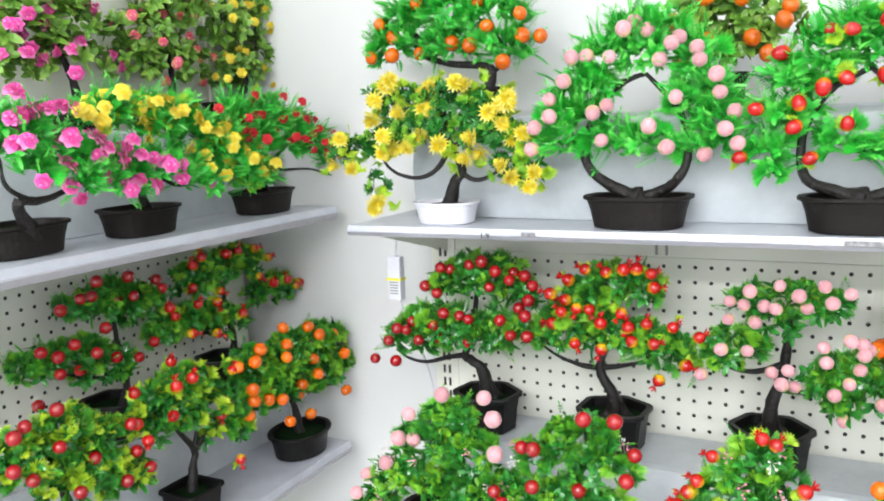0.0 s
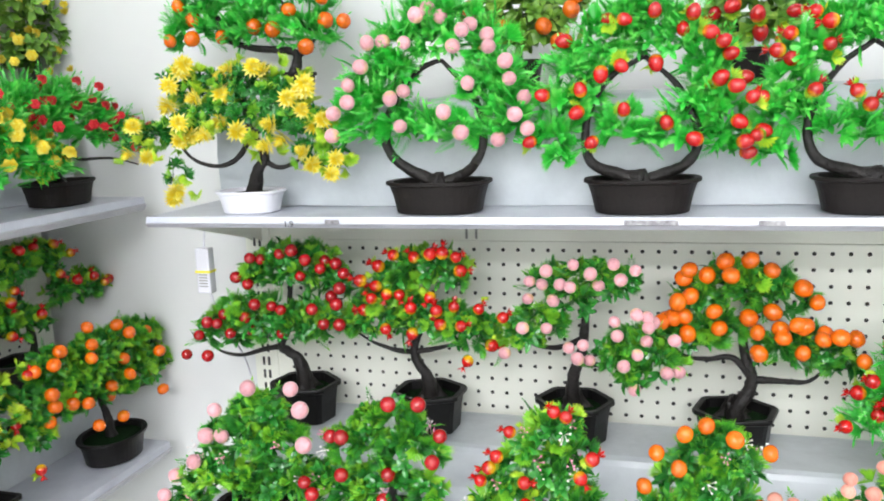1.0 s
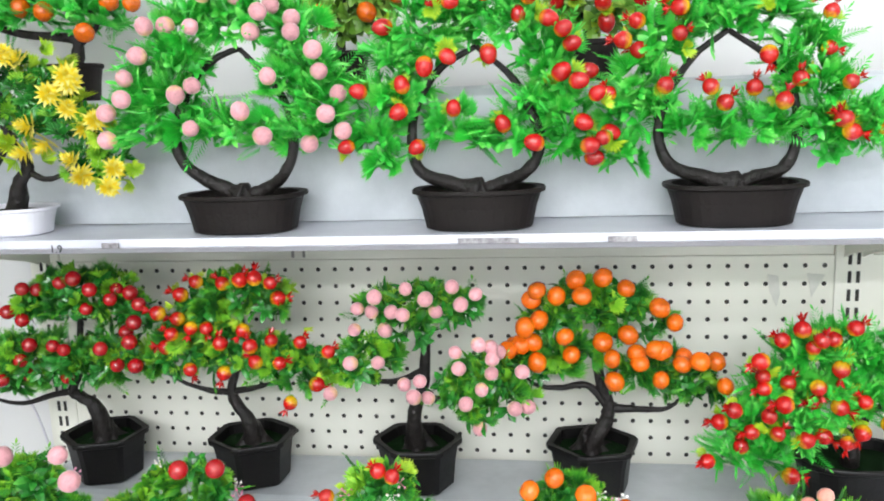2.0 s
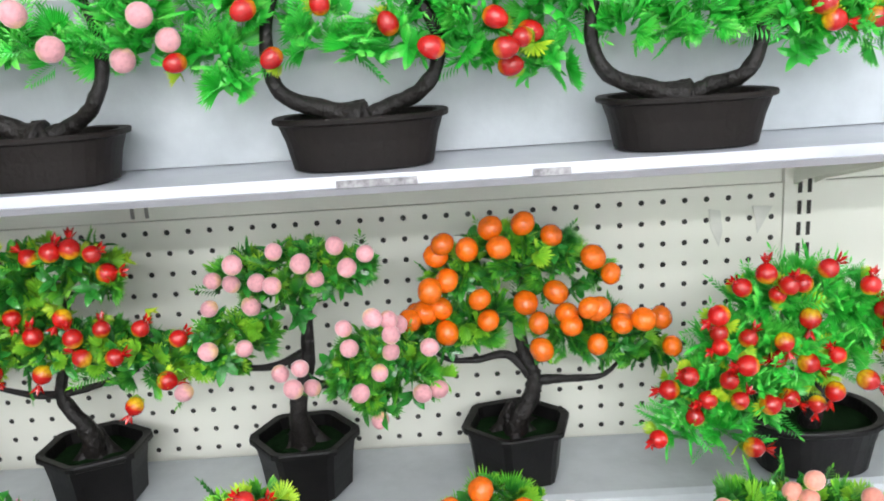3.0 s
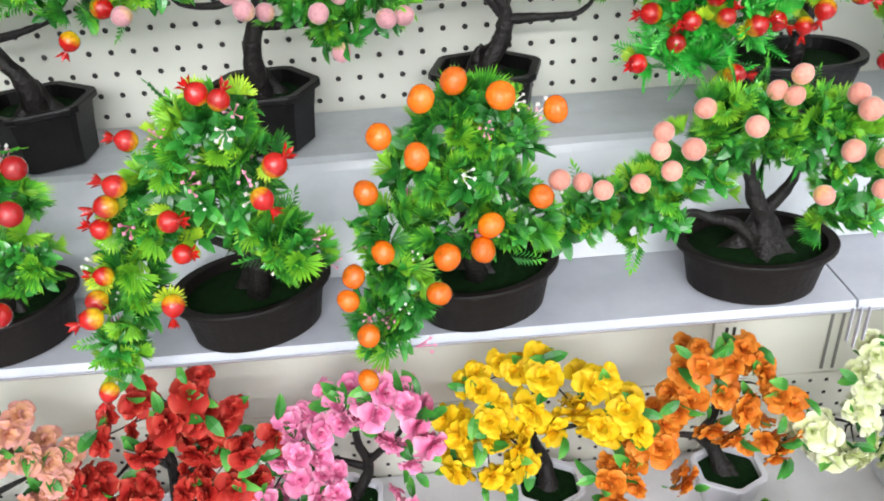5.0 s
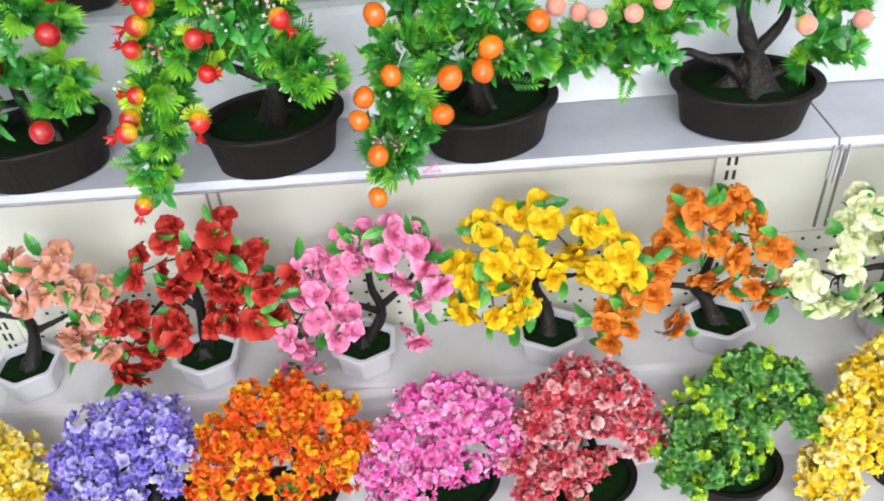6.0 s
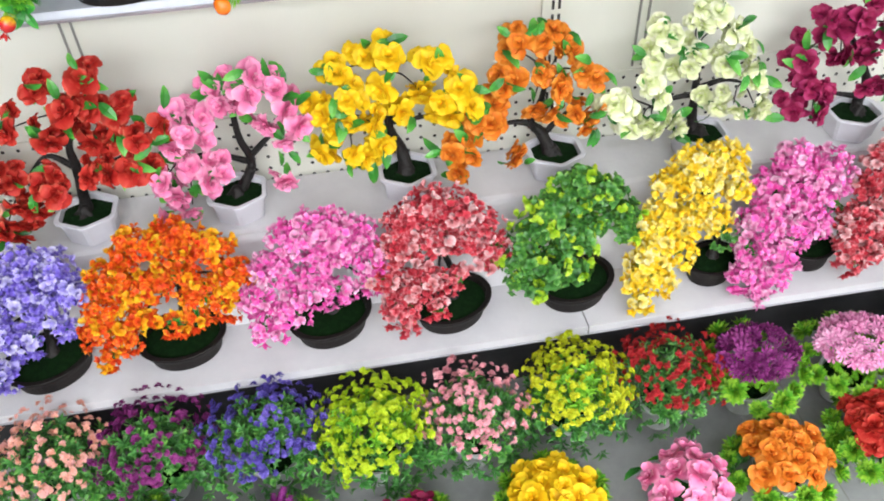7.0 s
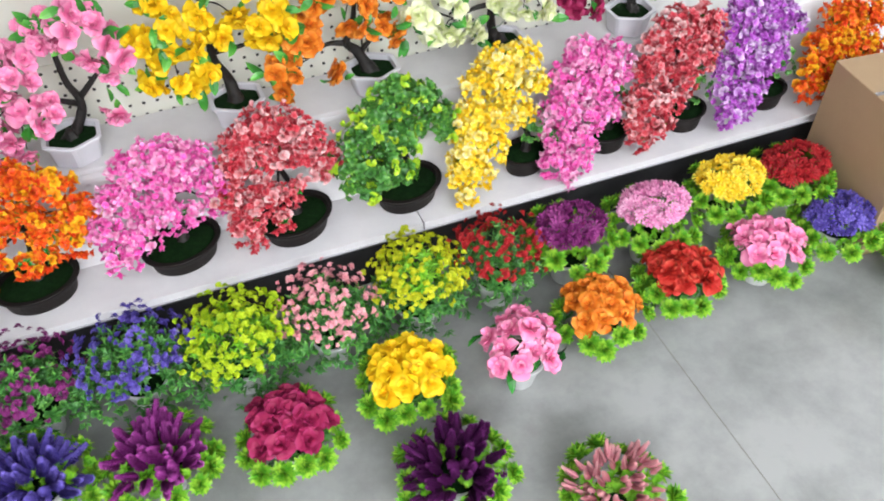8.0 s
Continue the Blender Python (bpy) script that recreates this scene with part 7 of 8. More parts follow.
bonsai(SIDE_CHERRY, (-1.505, -0.58, 0.829), ("round", 0.11, 0.13, 0.045, POT_BLACK, "black round plastic pot"), "cherry", "lime-tipped artificial bonsai with red cherries", group="side shelf trees", swell=0.86, lime=2.3, size=(0.95, 1.1))
bonsai(SIDE_CHERRY_BACK, (-1.655, -0.39, 0.966), S_HEX, "cherry", "artificial bonsai with dark red cherries on the side step", group="side shelf trees", swell=0.86, size=(0.95, 1.1))
bonsai(SIDE_POM_BACK, (-1.655, -0.105, 0.966), S_HEX, "pomegranate", "artificial bonsai with red pomegranates in the corner", group="side shelf trees", swell=0.86)
bonsai(SIDE_PINK, (-1.515, -0.632, 1.333), S_OVAL, "pink", "green artificial bonsai with hot pink blossoms", "bright", group="side top trees", size=(1.1, 1.4))
bonsai(SIDE_YELLOW, (-1.515, -0.418, 1.333), S_OVAL, "yellow", "green artificial bonsai with yellow blossoms", "bright", group="side top trees", size=(1.0, 1.3))
bonsai(SIDE_RED, (-1.515, -0.113, 1.333), S_OVAL, "red", "green artificial bonsai with small red blossoms", "bright", group="side top trees", size=(0.8, 1.0))
S_POT = ("oval", 0.10, 0.13, 0.050, POT_BROWN, "dark brown plastic pot")
bonsai(SIDE_BROAD_A, (-1.665, -0.391, 1.501), S_POT, "pink", "leafy artificial shrub with pink and violet flowers", "broad", 1.0, size=(1.0, 1.3))
bonsai(SIDE_BROAD_B, (-1.665, -0.190, 1.501), S_POT, "mixed", "leafy artificial shrub with coral flowers", "broad", 1.0, size=(0.8, 1.1))
bonsai(SIDE_BROAD_C, (-1.665, -0.020, 1.501), ("oval", 0.10, 0.10, 0.05, POT_BROWN, "dark brown plastic pot"), "yellow", "leafy artificial shrub with yellow flowers", "broad", 1.0, size=(0.8, 1.1))

# ---- the lowest shelf: rose trees in white pots ----
WHITE_HEX = ("hex", 0.112, 0.104, 0.050, POT_WHITE, "white six-sided plastic pot")
for spec, x, colour, words in ((ROSE_PEACH, -1.115, "peach", "peach and coral"), (ROSE_RED, -0.825, "red", "deep red"), (ROSE_PINK, -0.574, "pink", "pink"), (ROSE_YELLOW, -0.279, "yellow", "golden yellow"),
                               (ROSE_ORANGE, -0.011, "orange", "burnt orange"), (ROSE_WHITE, 0.261, "white", "creamy white"), (ROSE_MAGENTA, 0.565, "magenta", "dark magenta")):
    bonsai(spec, (x, -0.090, 0.332), WHITE_HEX, colour, "artificial rose tree with %s blooms in a white pot" % words, "rose", group="rose trees", trunk=(0.0115, 0.004), category="artificial rose")


# ---- the lowest shelf: arching blossom domes ----
def dome(x, y, pads, colours, label, leafy=False, pot_w=0.153, spin=0):
    """An arched canopy of small blossoms on thin branches over a wide pot: the crown's knots are (x, y, z, radius)."""
    base = (x, y, LOW_Z)
    thing = thing_at("blossom_tree", *base, label, "artificial flower", "blossom domes")
    vessel("round", pot_w, pot_w * 0.80, 0.042, thing, POT_BROWN, "dark brown round plastic pot", spin=spin)
    pads = [(a - x, b - y, c - 0.012 - LOW_Z, 1.27 * r, 1.27 * r) for a, b, c, r in pads]
    top = max(pads, key=lambda q: q[2])
    fork = (0.5 * top[0] + 0.002, 0.5 * top[1] + 0.012, 0.62 * top[2])
    limb("trunk", [(0.004, 0.008, 0.030), (0.010, 0.018, 0.075), fork, top[:3]], 0.0085, 0.003, BARK, thing, flare=0.9)
    for q in sorted(pads, key=lambda q: q[0])[1::3]:
        if q is not top:
            limb("branch", [fork, ((fork[0] + q[0]) / 2, (fork[1] + q[1]) / 2 + 0.006, 0.5 * (fork[2] + q[2]) + 0.012), q[:3]], 0.0032, 0.0014, BARK, thing, 6)
    if leafy:
        p, d = on_pads(pads, 25000, 0.85, shell=(0.4, 1.02))
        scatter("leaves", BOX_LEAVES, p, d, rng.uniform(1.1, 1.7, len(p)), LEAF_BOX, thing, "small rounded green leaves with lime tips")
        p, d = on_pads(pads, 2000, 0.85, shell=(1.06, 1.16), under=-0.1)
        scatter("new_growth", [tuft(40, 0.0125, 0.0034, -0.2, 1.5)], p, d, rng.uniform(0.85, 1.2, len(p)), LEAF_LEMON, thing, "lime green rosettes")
        return thing
    p, d = on_pads(pads, 24000, 0.85, shell=(0.35, 1.04))
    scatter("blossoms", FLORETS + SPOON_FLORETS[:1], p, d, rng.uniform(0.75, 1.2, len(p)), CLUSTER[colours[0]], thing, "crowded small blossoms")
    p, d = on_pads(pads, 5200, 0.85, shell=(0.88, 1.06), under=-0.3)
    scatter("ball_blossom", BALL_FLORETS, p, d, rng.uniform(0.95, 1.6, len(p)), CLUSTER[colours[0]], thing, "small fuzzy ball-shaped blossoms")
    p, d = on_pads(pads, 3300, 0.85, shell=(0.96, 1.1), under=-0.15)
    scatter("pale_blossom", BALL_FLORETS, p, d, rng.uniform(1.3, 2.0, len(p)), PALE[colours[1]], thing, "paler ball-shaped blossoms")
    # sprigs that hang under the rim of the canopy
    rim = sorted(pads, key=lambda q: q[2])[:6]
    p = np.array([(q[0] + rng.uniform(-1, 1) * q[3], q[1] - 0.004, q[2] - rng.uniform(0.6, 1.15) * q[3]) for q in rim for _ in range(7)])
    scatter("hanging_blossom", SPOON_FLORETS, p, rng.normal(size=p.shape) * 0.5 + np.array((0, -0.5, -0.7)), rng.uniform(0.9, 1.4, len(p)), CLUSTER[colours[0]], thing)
    p, d = on_pads(pads, 1500, shell=(0.1, 0.5))
    scatter("leaves", SMALL_SPRAYS, p, d, rng.uniform(0.7, 1.0, len(p)), LEAF_DARK, thing)
    return thing


VIOLET_DOME = [(-0.905, -0.225, 0.397, 0.033), (-0.953, -0.237, 0.385, 0.033), (-0.989, -0.263, 0.348, 0.031), (-1.014, -0.291, 0.306, 0.026), (-1.009, -0.315, 0.266, 0.024), (-0.972, -0.315, 0.26, 0.022), (-0.865, -0.23, 0.385, 0.031), (-0.837, -0.249, 0.351, 0.026), (-0.917, -0.253, 0.354, 0.031), (-0.957, -0.279, 0.317, 0.03), (-0.922, -0.287, 0.3, 0.023), (-0.882, -0.261, 0.338, 0.024), (-0.861, -0.275, 0.311, 0.014)]
ORANGE_DOME = [(-0.675, -0.245, 0.352, 0.026), (-0.655, -0.262, 0.325, 0.02), (-0.765, -0.251, 0.376, 0.03), (-0.722, -0.229, 0.41, 0.032), (-0.666, -0.225, 0.411, 0.034), (-0.618, -0.234, 0.389, 0.031), (-0.586, -0.256, 0.345, 0.028), (-0.612, -0.278, 0.308, 0.021), (-0.792, -0.273, 0.34, 0.026), (-0.806, -0.293, 0.306, 0.021), (-0.797, -0.315, 0.263, 0.014), (-0.771, -0.3, 0.289, 0.022), (-0.742, -0.286, 0.309, 0.023), (-0.717, -0.26, 0.354, 0.029), (-0.639, -0.265, 0.336, 0.021), (-0.692, -0.291, 0.294, 0.014), (-0.657, -0.286, 0.298, 0.014)]
PINK_DOME = [(-0.481, -0.235, 0.386, 0.033), (-0.436, -0.225, 0.395, 0.033), (-0.39, -0.233, 0.378, 0.031), (-0.363, -0.256, 0.342, 0.023), (-0.375, -0.276, 0.315, 0.014), (-0.519, -0.261, 0.355, 0.029), (-0.548, -0.287, 0.323, 0.024), (-0.545, -0.315, 0.283, 0.021), (-0.508, -0.302, 0.296, 0.024), (-0.471, -0.282, 0.32, 0.03), (-0.432, -0.256, 0.351, 0.031), (-0.419, -0.282, 0.313, 0.016)]
RED_DOME = [(-0.24, -0.245, 0.355, 0.026), (-0.20, -0.25, 0.345, 0.024), (-0.299, -0.238, 0.39, 0.031), (-0.258, -0.225, 0.409, 0.031), (-0.215, -0.227, 0.4, 0.031), (-0.177, -0.242, 0.367, 0.028), (-0.154, -0.261, 0.328, 0.021), (-0.171, -0.272, 0.309, 0.014), (-0.319, -0.259, 0.353, 0.029), (-0.344, -0.281, 0.315, 0.024), (-0.326, -0.302, 0.271, 0.025), (-0.314, -0.315, 0.243, 0.014), (-0.288, -0.285, 0.3, 0.03), (-0.252, -0.285, 0.295, 0.018), (-0.221, -0.279, 0.303, 0.014), (-0.264, -0.304, 0.258, 0.012), (-0.275, -0.255, 0.355, 0.021)]
BOXWOOD = [(-0.01, -0.225, 0.403, 0.033), (-0.055, -0.239, 0.386, 0.031), (0.03, -0.23, 0.391, 0.031), (0.065, -0.249, 0.357, 0.025), (0.077, -0.265, 0.328, 0.016), (-0.093, -0.263, 0.353, 0.031), (-0.117, -0.289, 0.314, 0.026), (-0.123, -0.306, 0.288, 0.019), (-0.078, -0.296, 0.297, 0.032), (-0.031, -0.268, 0.338, 0.035), (0.01, -0.256, 0.352, 0.021), (-0.029, -0.296, 0.291, 0.021), (-0.097, -0.315, 0.269, 0.014)]
dome(-1.150, -0.240, [(-1.13, -0.255, 0.37, 0.045), (-1.175, -0.255, 0.36, 0.04), (-1.09, -0.26, 0.35, 0.04), (-1.15, -0.28, 0.315, 0.04), (-1.08, -0.285, 0.30, 0.035), (-1.12, -0.30, 0.265, 0.035)], ("yellow", "yellow"), "yellow dome of artificial blossoms in a brown pot")
dome(-0.925, -0.240, VIOLET_DOME, ("violet", "violet"), "violet and white arch of artificial blossoms over a round pot", spin=26)
dome(-0.703, -0.236, ORANGE_DOME, ("orange", "orange"), "fiery orange arch of artificial blossoms over a round pot", spin=8)
dome(-0.447, -0.236, PINK_DOME, ("pink", "pink"), "pink and white arch of artificial blossoms over a round pot", spin=20)
dome(-0.232, -0.244, RED_DOME, ("red", "red"), "red and white arch of artificial blossoms over a round pot", spin=22)
dome(-0.003, -0.238, BOXWOOD, None, "rounded artificial boxwood with lime green tips", leafy=True, spin=20)
YELLOW_FALL = [(0.126, -0.27, 0.322, 0.03), (0.104, -0.29, 0.274, 0.026), (0.195, -0.225, 0.426, 0.031), (0.239, -0.225, 0.421, 0.031), (0.266, -0.243, 0.375, 0.021), (0.152, -0.239, 0.397, 0.029), (0.207, -0.243, 0.382, 0.033), (0.138, -0.26, 0.347, 0.03), (0.184, -0.264, 0.332, 0.03), (0.23, -0.264, 0.326, 0.021), (0.114, -0.281, 0.296, 0.027), (0.16, -0.283, 0.285, 0.027), (0.089, -0.299, 0.252, 0.022), (0.127, -0.303, 0.237, 0.022), (0.092, -0.315, 0.208, 0.013)]
PINK_FALL = [(0.38, -0.225, 0.391, 0.035), (0.438, -0.227, 0.372, 0.036), (0.469, -0.238, 0.339, 0.02), (0.336, -0.244, 0.356, 0.035), (0.407, -0.246, 0.333, 0.038), (0.318, -0.266, 0.308, 0.033), (0.383, -0.268, 0.285, 0.034), (0.431, -0.264, 0.284, 0.018), (0.3, -0.287, 0.259, 0.029), (0.359, -0.287, 0.242, 0.03), (0.289, -0.304, 0.218, 0.023), (0.342, -0.304, 0.202, 0.023), (0.319, -0.315, 0.18, 0.016)]
RED_FALL = [(0.586, -0.225, 0.413, 0.036), (0.649, -0.225, 0.4, 0.037), (0.692, -0.234, 0.369, 0.023), (0.549, -0.243, 0.381, 0.034), (0.626, -0.245, 0.358, 0.039), (0.518, -0.263, 0.342, 0.032), (0.588, -0.266, 0.319, 0.032), (0.661, -0.254, 0.328, 0.021), (0.494, -0.286, 0.295, 0.03), (0.557, -0.286, 0.278, 0.03), (0.478, -0.304, 0.256, 0.023), (0.527, -0.304, 0.242, 0.026), (0.483, -0.315, 0.227, 0.016)]
PURPLE_FALL = [(0.755, -0.228, 0.404, 0.035), (0.831, -0.225, 0.393, 0.035), (0.885, -0.235, 0.36, 0.022), (0.723, -0.25, 0.365, 0.033), (0.806, -0.25, 0.346, 0.038), (0.705, -0.275, 0.316, 0.03), (0.774, -0.275, 0.3, 0.033), (0.829, -0.265, 0.308, 0.022), (0.696, -0.297, 0.271, 0.026), (0.757, -0.295, 0.26, 0.026), (0.702, -0.315, 0.23, 0.021), (0.741, -0.31, 0.231, 0.017)]
ORANGE_FALL = [(1.033, -0.225, 0.33, 0.04), (1.11, -0.225, 0.313, 0.038), (0.971, -0.259, 0.3, 0.035), (1.055, -0.263, 0.275, 0.038), (0.927, -0.289, 0.271, 0.027), (0.994, -0.292, 0.25, 0.03), (0.885, -0.315, 0.247, 0.017), (0.927, -0.315, 0.237, 0.017), (1.106, -0.27, 0.254, 0.031)]
for x, pads, colour, words in ((0.258, YELLOW_FALL, "yellow", "yellow"), (0.452, PINK_FALL, "pink", "hot pink"), (0.645, RED_FALL, "red", "red and white"), (0.860, PURPLE_FALL, "purple", "purple"), (1.055, ORANGE_FALL, "orange", "orange")):
    thing = dome(x, -0.240, pads, (colour, colour), "cascade of %s artificial blossoms in a dark pot" % words, pot_w=0.108, spin=24)
    p, d = on_pads([(0.014, -0.012, 0.10, 0.042, 0.045)], 7000)
    scatter("low_foliage", BOX_LEAVES, p, d, rng.uniform(0.9, 1.3, len(p)), LEAF_BOX, thing, "small green leaves under the blossoms")


# ---- on the floor ----
ROSETTE = shared(joined([tuft(26, 0.0125, 0.0046, -0.35, 0.25), tuft(22, 0.0125, 0.0046, 0.25, 0.65), tuft(16, 0.0122, 0.0044, 0.65, 1.05), tuft(9, 0.012, 0.0042, 1.05, 1.45)]), "rosette", ROSETTE_LIME)
MUM = [floret(9, 0.015, 0.0042, 0.35), tuft(16, 0.011, 0.0034, 0.3, 1.3)]
SPIKE = joined([(v + np.array((0, 0, 0.004 + 0.030 * k)), f) for k, (v, f) in [(i / 9, tuft(12, 0.0098 * (1.1 - 0.8 * (i / 9) ** 2), 0.0066, 0.55, 1.3)) for i in range(10)]])


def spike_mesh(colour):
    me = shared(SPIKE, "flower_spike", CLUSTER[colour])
    # tone climbs with height: petals darker at the foot, paler at the tip
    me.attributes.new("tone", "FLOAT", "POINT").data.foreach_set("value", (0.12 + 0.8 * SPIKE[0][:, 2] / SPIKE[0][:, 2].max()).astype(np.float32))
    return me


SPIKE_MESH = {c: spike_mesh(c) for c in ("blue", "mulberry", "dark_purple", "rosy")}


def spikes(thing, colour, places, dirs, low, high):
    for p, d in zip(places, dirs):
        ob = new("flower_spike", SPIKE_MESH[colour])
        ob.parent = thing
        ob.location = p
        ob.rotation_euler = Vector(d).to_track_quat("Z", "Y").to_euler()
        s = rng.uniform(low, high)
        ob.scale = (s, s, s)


def floor_plant(x, y, kind, colour, label, r=0.062, head=0.13):
    r *= 1.22
    thing = thing_at("floor_plant", x, y, FLOOR_Z, label, "potted flower", "plants on the floor")
    vessel("bowl", 0.088, 0.088, 0.068, thing, POT_GREY, "pale grey bowl")
    if kind in ("rose", "disc", "spike", "heather"):
        n = 13
        for i in range(n):
            a = 2 * math.pi * (i + rng.uniform(-0.2, 0.2)) / n
            rr = r * rng.uniform(0.95, 1.2)
            ob = new("rosette", ROSETTE)
            ob.parent = thing
            ob.location = (rr * math.cos(a), rr * math.sin(a), rng.uniform(0.062, 0.088) + (head - 0.13) * 0.8)
            ob.rotation_euler = Vector((math.cos(a), math.sin(a), 0.9)).to_track_quat("Z", "Y").to_euler()
            s = rng.uniform(1.6, 2.2)
            ob.scale = (s, s, s)
        p, d = on_pads([(0, 0, 0.07 + (head - 0.13) * 0.7, r * 1.15, 0.035)], 6500, 1.0)
        scatter("foliage", TUFTS, p, d, rng.uniform(0.8, 1.1, len(p)), LEAF_LIME if kind != "rose" else LEAF_SKIRT, thing)
    if kind == "rose":
        for i in range(15):
            a, k = i * 2.399, math.sqrt((i + 0.4) / 15)
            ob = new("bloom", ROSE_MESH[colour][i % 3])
            ob.parent = thing
            ob.location = (r * 0.85 * k * math.cos(a), r * 0.85 * k * math.sin(a), head - 0.03 * k * k + rng.uniform(-0.004, 0.004))
            ob.rotation_euler = Vector((0.8 * k * math.cos(a), 0.8 * k * math.sin(a), 1)).to_track_quat("Z", "Y").to_euler()
            s = rng.uniform(0.98, 1.28)
            ob.scale = (s, s, s)
    elif kind == "leafy_rose":
        p, d = on_pads([(0, 0, 0.085, r * 1.2, 0.03)], 1500, 1.0)
        scatter("leaves", [oval_leaf(0.05, 0.02)], p, d, rng.uniform(0.8, 1.2, len(p)), LEAF_DARK, thing, "long dark green leaves")
        for i in range(13):
            a, k = i * 2.399, math.sqrt((i + 0.4) / 13)
            ob = new("bloom", ROSE_MESH[colour][i % 3])
            ob.parent = thing
            ob.location = (r * 0.85 * k * math.cos(a), r * 0.85 * k * math.sin(a), head - 0.02 * k * k + rng.uniform(-0.012, 0.012))
            ob.rotation_euler = Vector((k * math.cos(a), k * math.sin(a), 0.8)).to_track_quat("Z", "Y").to_euler()
            ob.scale = (1.1, 1.1, 1.1)
    elif kind == "disc":
        p, d = on_pads([(0, 0, head - 0.03, r * 0.95, 0.036)], 26000, 1.0, shell=(0.92, 1.0), under=0.0)
        scatter("blossoms", MUM, p, d, rng.uniform(0.75, 1.1, len(p)), CLUSTER[colour], thing, "dense dome of narrow petals")
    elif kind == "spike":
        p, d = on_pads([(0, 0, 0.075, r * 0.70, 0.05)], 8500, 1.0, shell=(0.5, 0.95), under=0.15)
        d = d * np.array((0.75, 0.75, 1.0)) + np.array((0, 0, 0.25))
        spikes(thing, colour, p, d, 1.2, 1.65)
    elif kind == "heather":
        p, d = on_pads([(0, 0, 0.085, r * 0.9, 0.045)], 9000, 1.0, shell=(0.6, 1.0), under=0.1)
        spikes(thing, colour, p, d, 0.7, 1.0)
    elif kind == "spray":
        p, d = on_pads([(0, 0, 0.074, r * 1.36, 0.055)], 10500, 1.0)
        scatter("foliage", SMALL_SPRAYS + BOX_LEAVES, p, d, rng.uniform(0.9, 1.5, len(p)), LEAF_SKIRT, thing, "bright green small leaves")
        p, d = on_pads([(0, 0, 0.135, r * 1.16, 0.09)], 11000 if colour in ("chartreuse", "lemon") else 7600, 1.0, shell=(0.62, 1.07), under=-0.1)
        scatter("blossoms", SPRIG_FLORETS, p, d, rng.uniform(0.42, 0.82, len(p)), CLUSTER[colour], thing, "sprays of tiny blossoms")
        p, d = on_pads([(0, 0, 0.14, r * 0.95, 0.06)], 5200, 1.0, shell=(0.4, 0.85), under=0.0)
        scatter("inner_foliage", SMALL_SPRAYS, p, d, rng.uniform(0.9, 1.3, len(p)), LEAF_LIME if colour in ("chartreuse", "lemon") else LEAF_SKIRT, thing)
    return thing


for x, y, kind, colour, words, r in (
        (-0.922, -0.405, "spray", "salmon", "salmon pink flower sprays over green leaves", 0.072),
        (-0.753, -0.412, "spray", "plum", "plum-coloured flower sprays over green leaves", 0.070),
        (-0.573, -0.418, "spray", "blue", "blue-violet flower sprays over green leaves", 0.074),
        (-0.400, -0.447, "spray", "chartreuse", "acid yellow-green flower bush", 0.074),
        (-0.232, -0.445, "spray", "rosy", "dusty pink flower sprays over green leaves", 0.068),
        (-0.057, -0.434, "spray", "lemon", "lemon yellow flower bush", 0.070),
        (0.111, -0.429, "spray", "crimson", "crimson flower sprays over green leaves", 0.068),
        (0.271, -0.428, "disc", "plum", "purple chrysanthemum dome with lime rosettes", 0.060),
        (0.453, -0.438, "disc", "orchid", "pink chrysanthemum dome with lime rosettes", 0.062),
        (0.644, -0.428, "disc", "yellow", "yellow chrysanthemum dome with lime rosettes", 0.062),
        (0.800, -0.440, "disc", "crimson", "red chrysanthemum dome beside a cardboard box", 0.062),
        (-0.759, -0.572, "spike", "blue", "blue flower spikes with lime rosettes", 0.062),
        (-0.569, -0.605, "spike", "mulberry", "plum flower spikes with lime rosettes", 0.062),
        (-0.358, -0.633, "rose", "magenta", "magenta roses ringed by lime rosettes", 0.058),
        (-0.137, -0.605, "rose", "yellow", "yellow roses ringed by lime rosettes", 0.060),
        (0.070, -0.628, "leafy_rose", "pink", "pink roses over long dark leaves", 0.064),
        (0.248, -0.600, "rose", "orange", "orange roses ringed by lime rosettes", 0.058),
        (0.434, -0.582, "rose", "red", "red roses ringed by lime rosettes", 0.058),
        (0.637, -0.581, "rose", "pink", "pink roses ringed by lime rosettes", 0.058),
        (0.827, -0.569, "disc", "blue", "blue chrysanthemum dome with lime rosettes", 0.060),
        (-0.126, -0.798, "spike", "dark_purple", "dark purple flower spikes with lime rosettes", 0.062),
        (0.092, -0.927, "heather", "rosy", "dusty pink heather spikes with lime rosettes", 0.060),
        (0.935, -0.715, "disc", "chartreuse", "green dome plant near the box", 0.055)):
    floor_plant(x, y, kind, colour, words + " on the floor", r, 0.175 if kind == "disc" and y > -0.5 else 0.13)

# ---- loose things ----
carton = tagged(new("cardboard_box"), "plain brown cardboard box standing on the floor by the plants", "box")
carton.location = (1.02, -0.50, 0.0)
carton.rotation_euler = (0, 0, radians(-6))
bm = bmesh.new()
box_into(bm, -0.13, 0.13, -0.13, 0.13, 0.001, 0.325)
part("body", bm, CARDBOARD, carton, bevel=0.003)
bm = bmesh.new()
box_into(bm, -0.131, 0.131, -0.004, 0.004, 0.3255, 0.3275)
part("top_seam", bm, TAPE_MARK, carton)

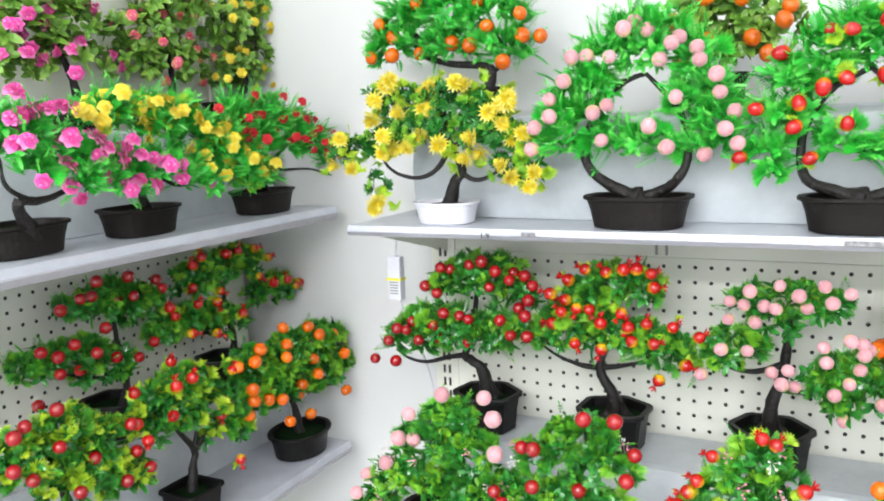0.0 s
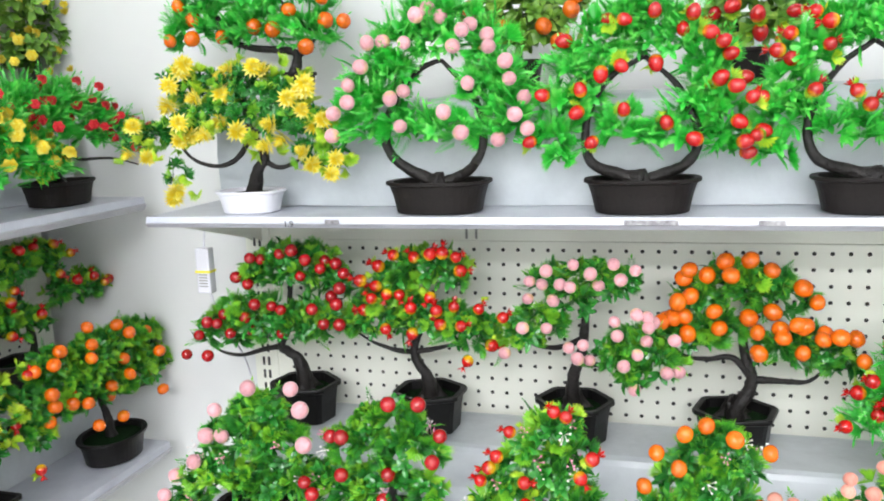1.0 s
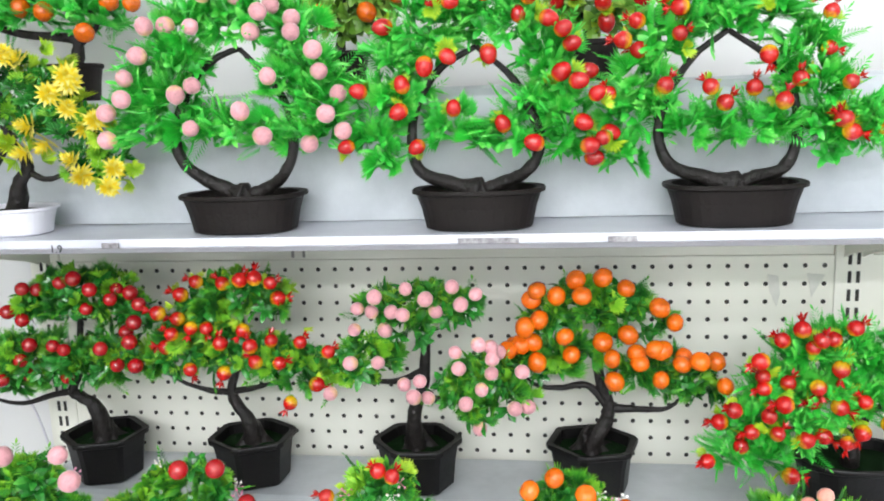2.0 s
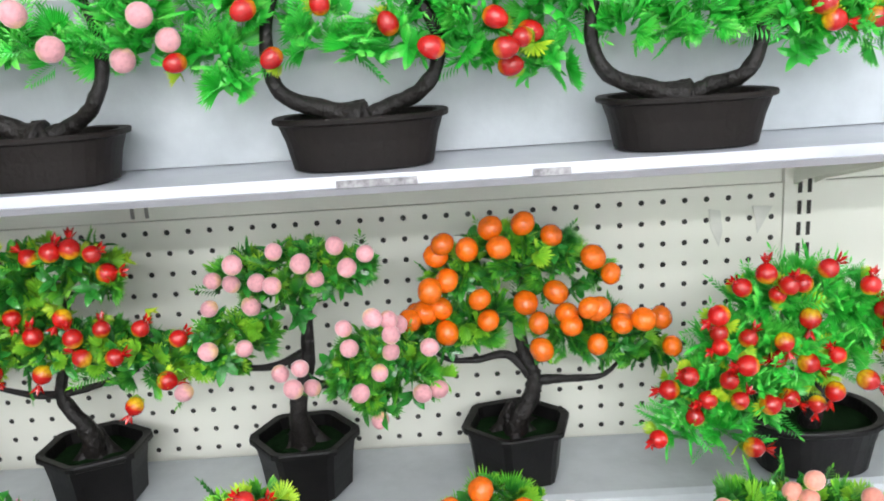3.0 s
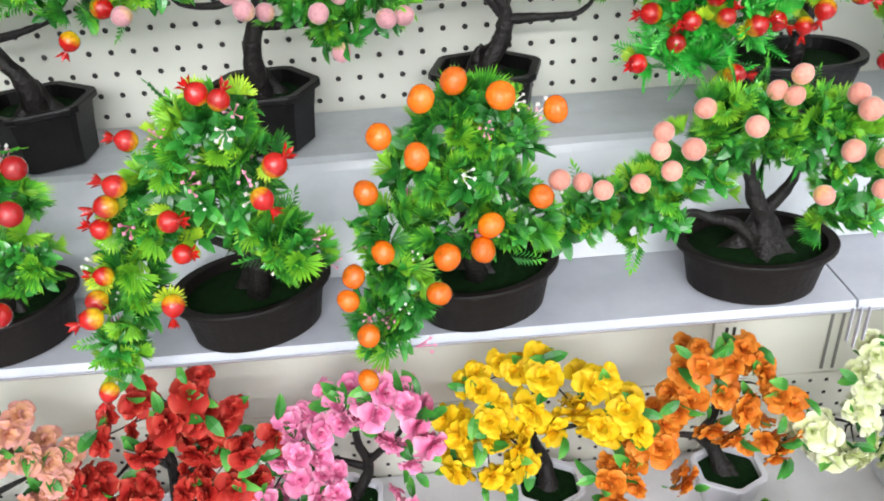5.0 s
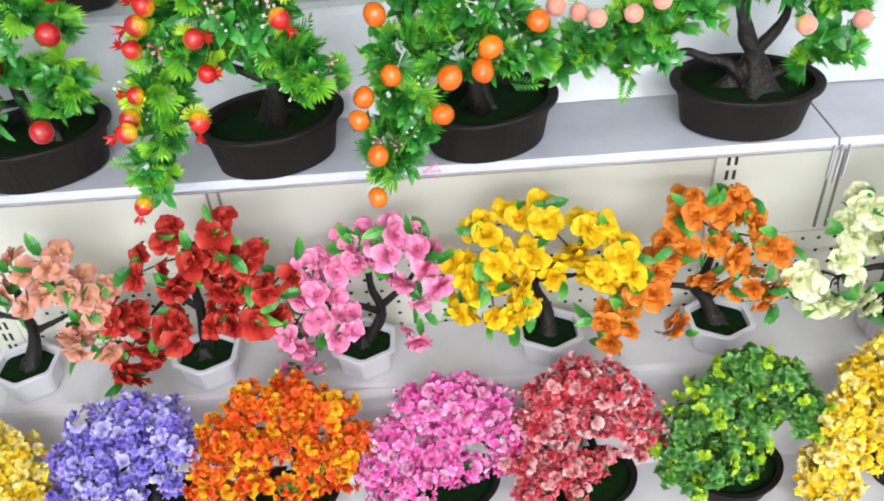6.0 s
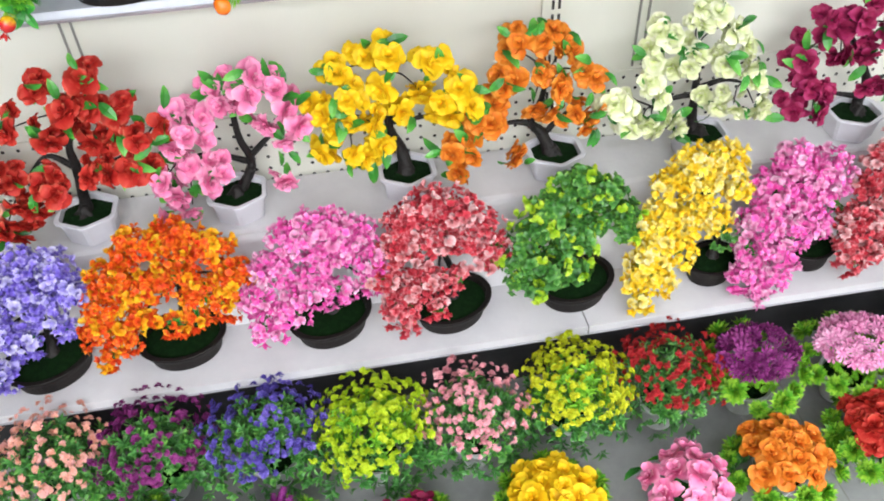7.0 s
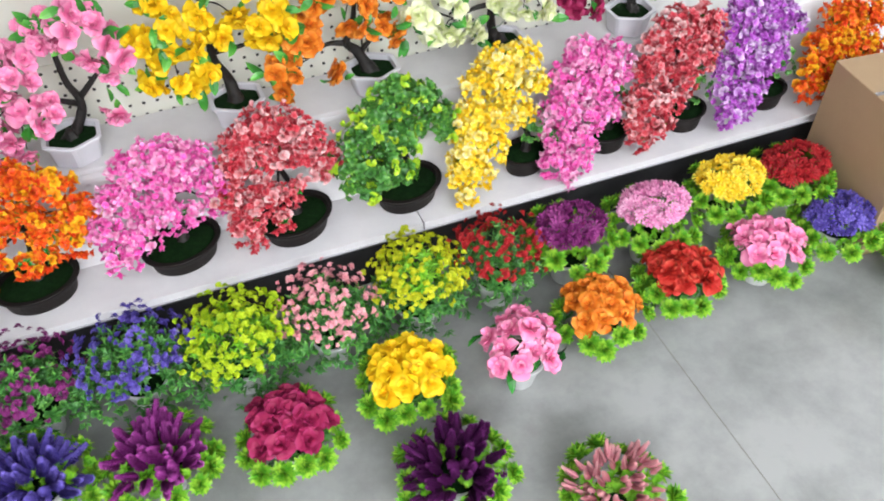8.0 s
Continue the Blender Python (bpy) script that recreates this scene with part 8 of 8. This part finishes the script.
# power brick hanging on its cord under the shelf end
brick = tagged(new("power_adapter"), "white power adapter hanging by its cord under the shelf", "adapter")
brick.location = (-1.209, -0.14, 1.185)
bm = bmesh.new()
box_into(bm, -0.013, 0.013, -0.009, 0.009, 0.0, 0.078)
part("body", bm, POT_WHITE, brick, bevel=0.003)
for k in range(5):
    bm = bmesh.new()
    box_into(bm, -0.008, 0.008, -0.0102, -0.0088, 0.012 + k * 0.005, 0.0138 + k * 0.005)
    part("vent", bm, SEAM, brick)
bm = bmesh.new()
box_into(bm, -0.0142, 0.0142, -0.0102, 0.0102, 0.036, 0.040)
part("band", bm, petals("yellow_band", [(0, (0.8, 0.75, 0.05)), (1, (0.8, 0.75, 0.05))]), brick, "yellow rubber band")
limb("cord", [(0, 0, 0.076), (0.002, 0.004, 0.11), (-0.002, 0.02, 0.145)], 0.0018, 0.0018, POT_WHITE, brick, 6)
limb("cord", [(0.004, 0, 0.002), (0.012, 0.02, -0.06), (0.004, 0.10, -0.16), (0.01, 0.14, -0.34)], 0.0018, 0.0018, POT_WHITE, brick, 6)

# worn stickers on the price strips and marks on the panel
for x, w in ((-0.47, 0.065), (-0.33, 0.03), (-0.90, 0.02)):
    ob = slab("sticker", x - w / 2, x + w / 2, TOP_Y - 0.0055, TOP_Y - 0.0035, TOP_Z - 0.0088, TOP_Z - 0.0030, TAPE_MARK)
    tagged(ob, "worn dark sticker stuck to the shelf edge", "sticker")
writing = bpy.data.curves.new("price_mark", "FONT")
writing.body, writing.size, writing.extrude = "1.9", 0.013, 0.0002
writing.materials.append(POT_BLACK)
mark = tagged(new("price_mark", writing), "black handwritten price on the shelf front", "writing")
mark.location, mark.rotation_euler = (-0.975, TOP_Y - 0.0042, TOP_Z - 0.0135), (radians(90), 0, 0)
clip = tagged(new("sign_clip"), "clear broken plastic sign clip on the shelf edge", "clip")
clip.location = (-0.024, MID_Y - 0.004, MID_Z - 0.03)
for k in range(3):
    bm = bmesh.new()
    box_into(bm, -0.010 + k * 0.008, -0.0085 + k * 0.008, -0.004, 0.0, -0.012 - 0.008 * (k % 2), 0.026)
    part("tooth", bm, LIP, clip)

# torn paper left on the perforated panel
for x, z, w, h, lean in ((-0.104, 1.205, 0.014, 0.046, 0.006), (-0.048, 1.212, 0.024, 0.034, -0.005)):
    bm = bmesh.new()
    outline = [(x - w / 2, z + h / 2), (x + w / 2, z + h * 0.45), (x + w * 0.3 + lean, z - h * 0.1), (x + lean, z - h / 2), (x - w * 0.3, z)]
    front, back = [[bm.verts.new((a, y, b)) for a, b in outline] for y in (-0.0016, -0.0008)]
    bm.faces.new(front)
    bm.faces.new(back)
    for i in range(5):
        bm.faces.new((front[i], front[(i + 1) % 5], back[(i + 1) % 5], back[i]))
    tagged(finish("paper_scrap", bm, mat("grey_paper_scrap", (0.70, 0.71, 0.64), 0.8, vary=0.8, scale=80, second=(0.80, 0.80, 0.73))), "torn grey paper scrap stuck to the perforated panel", "paper scrap")
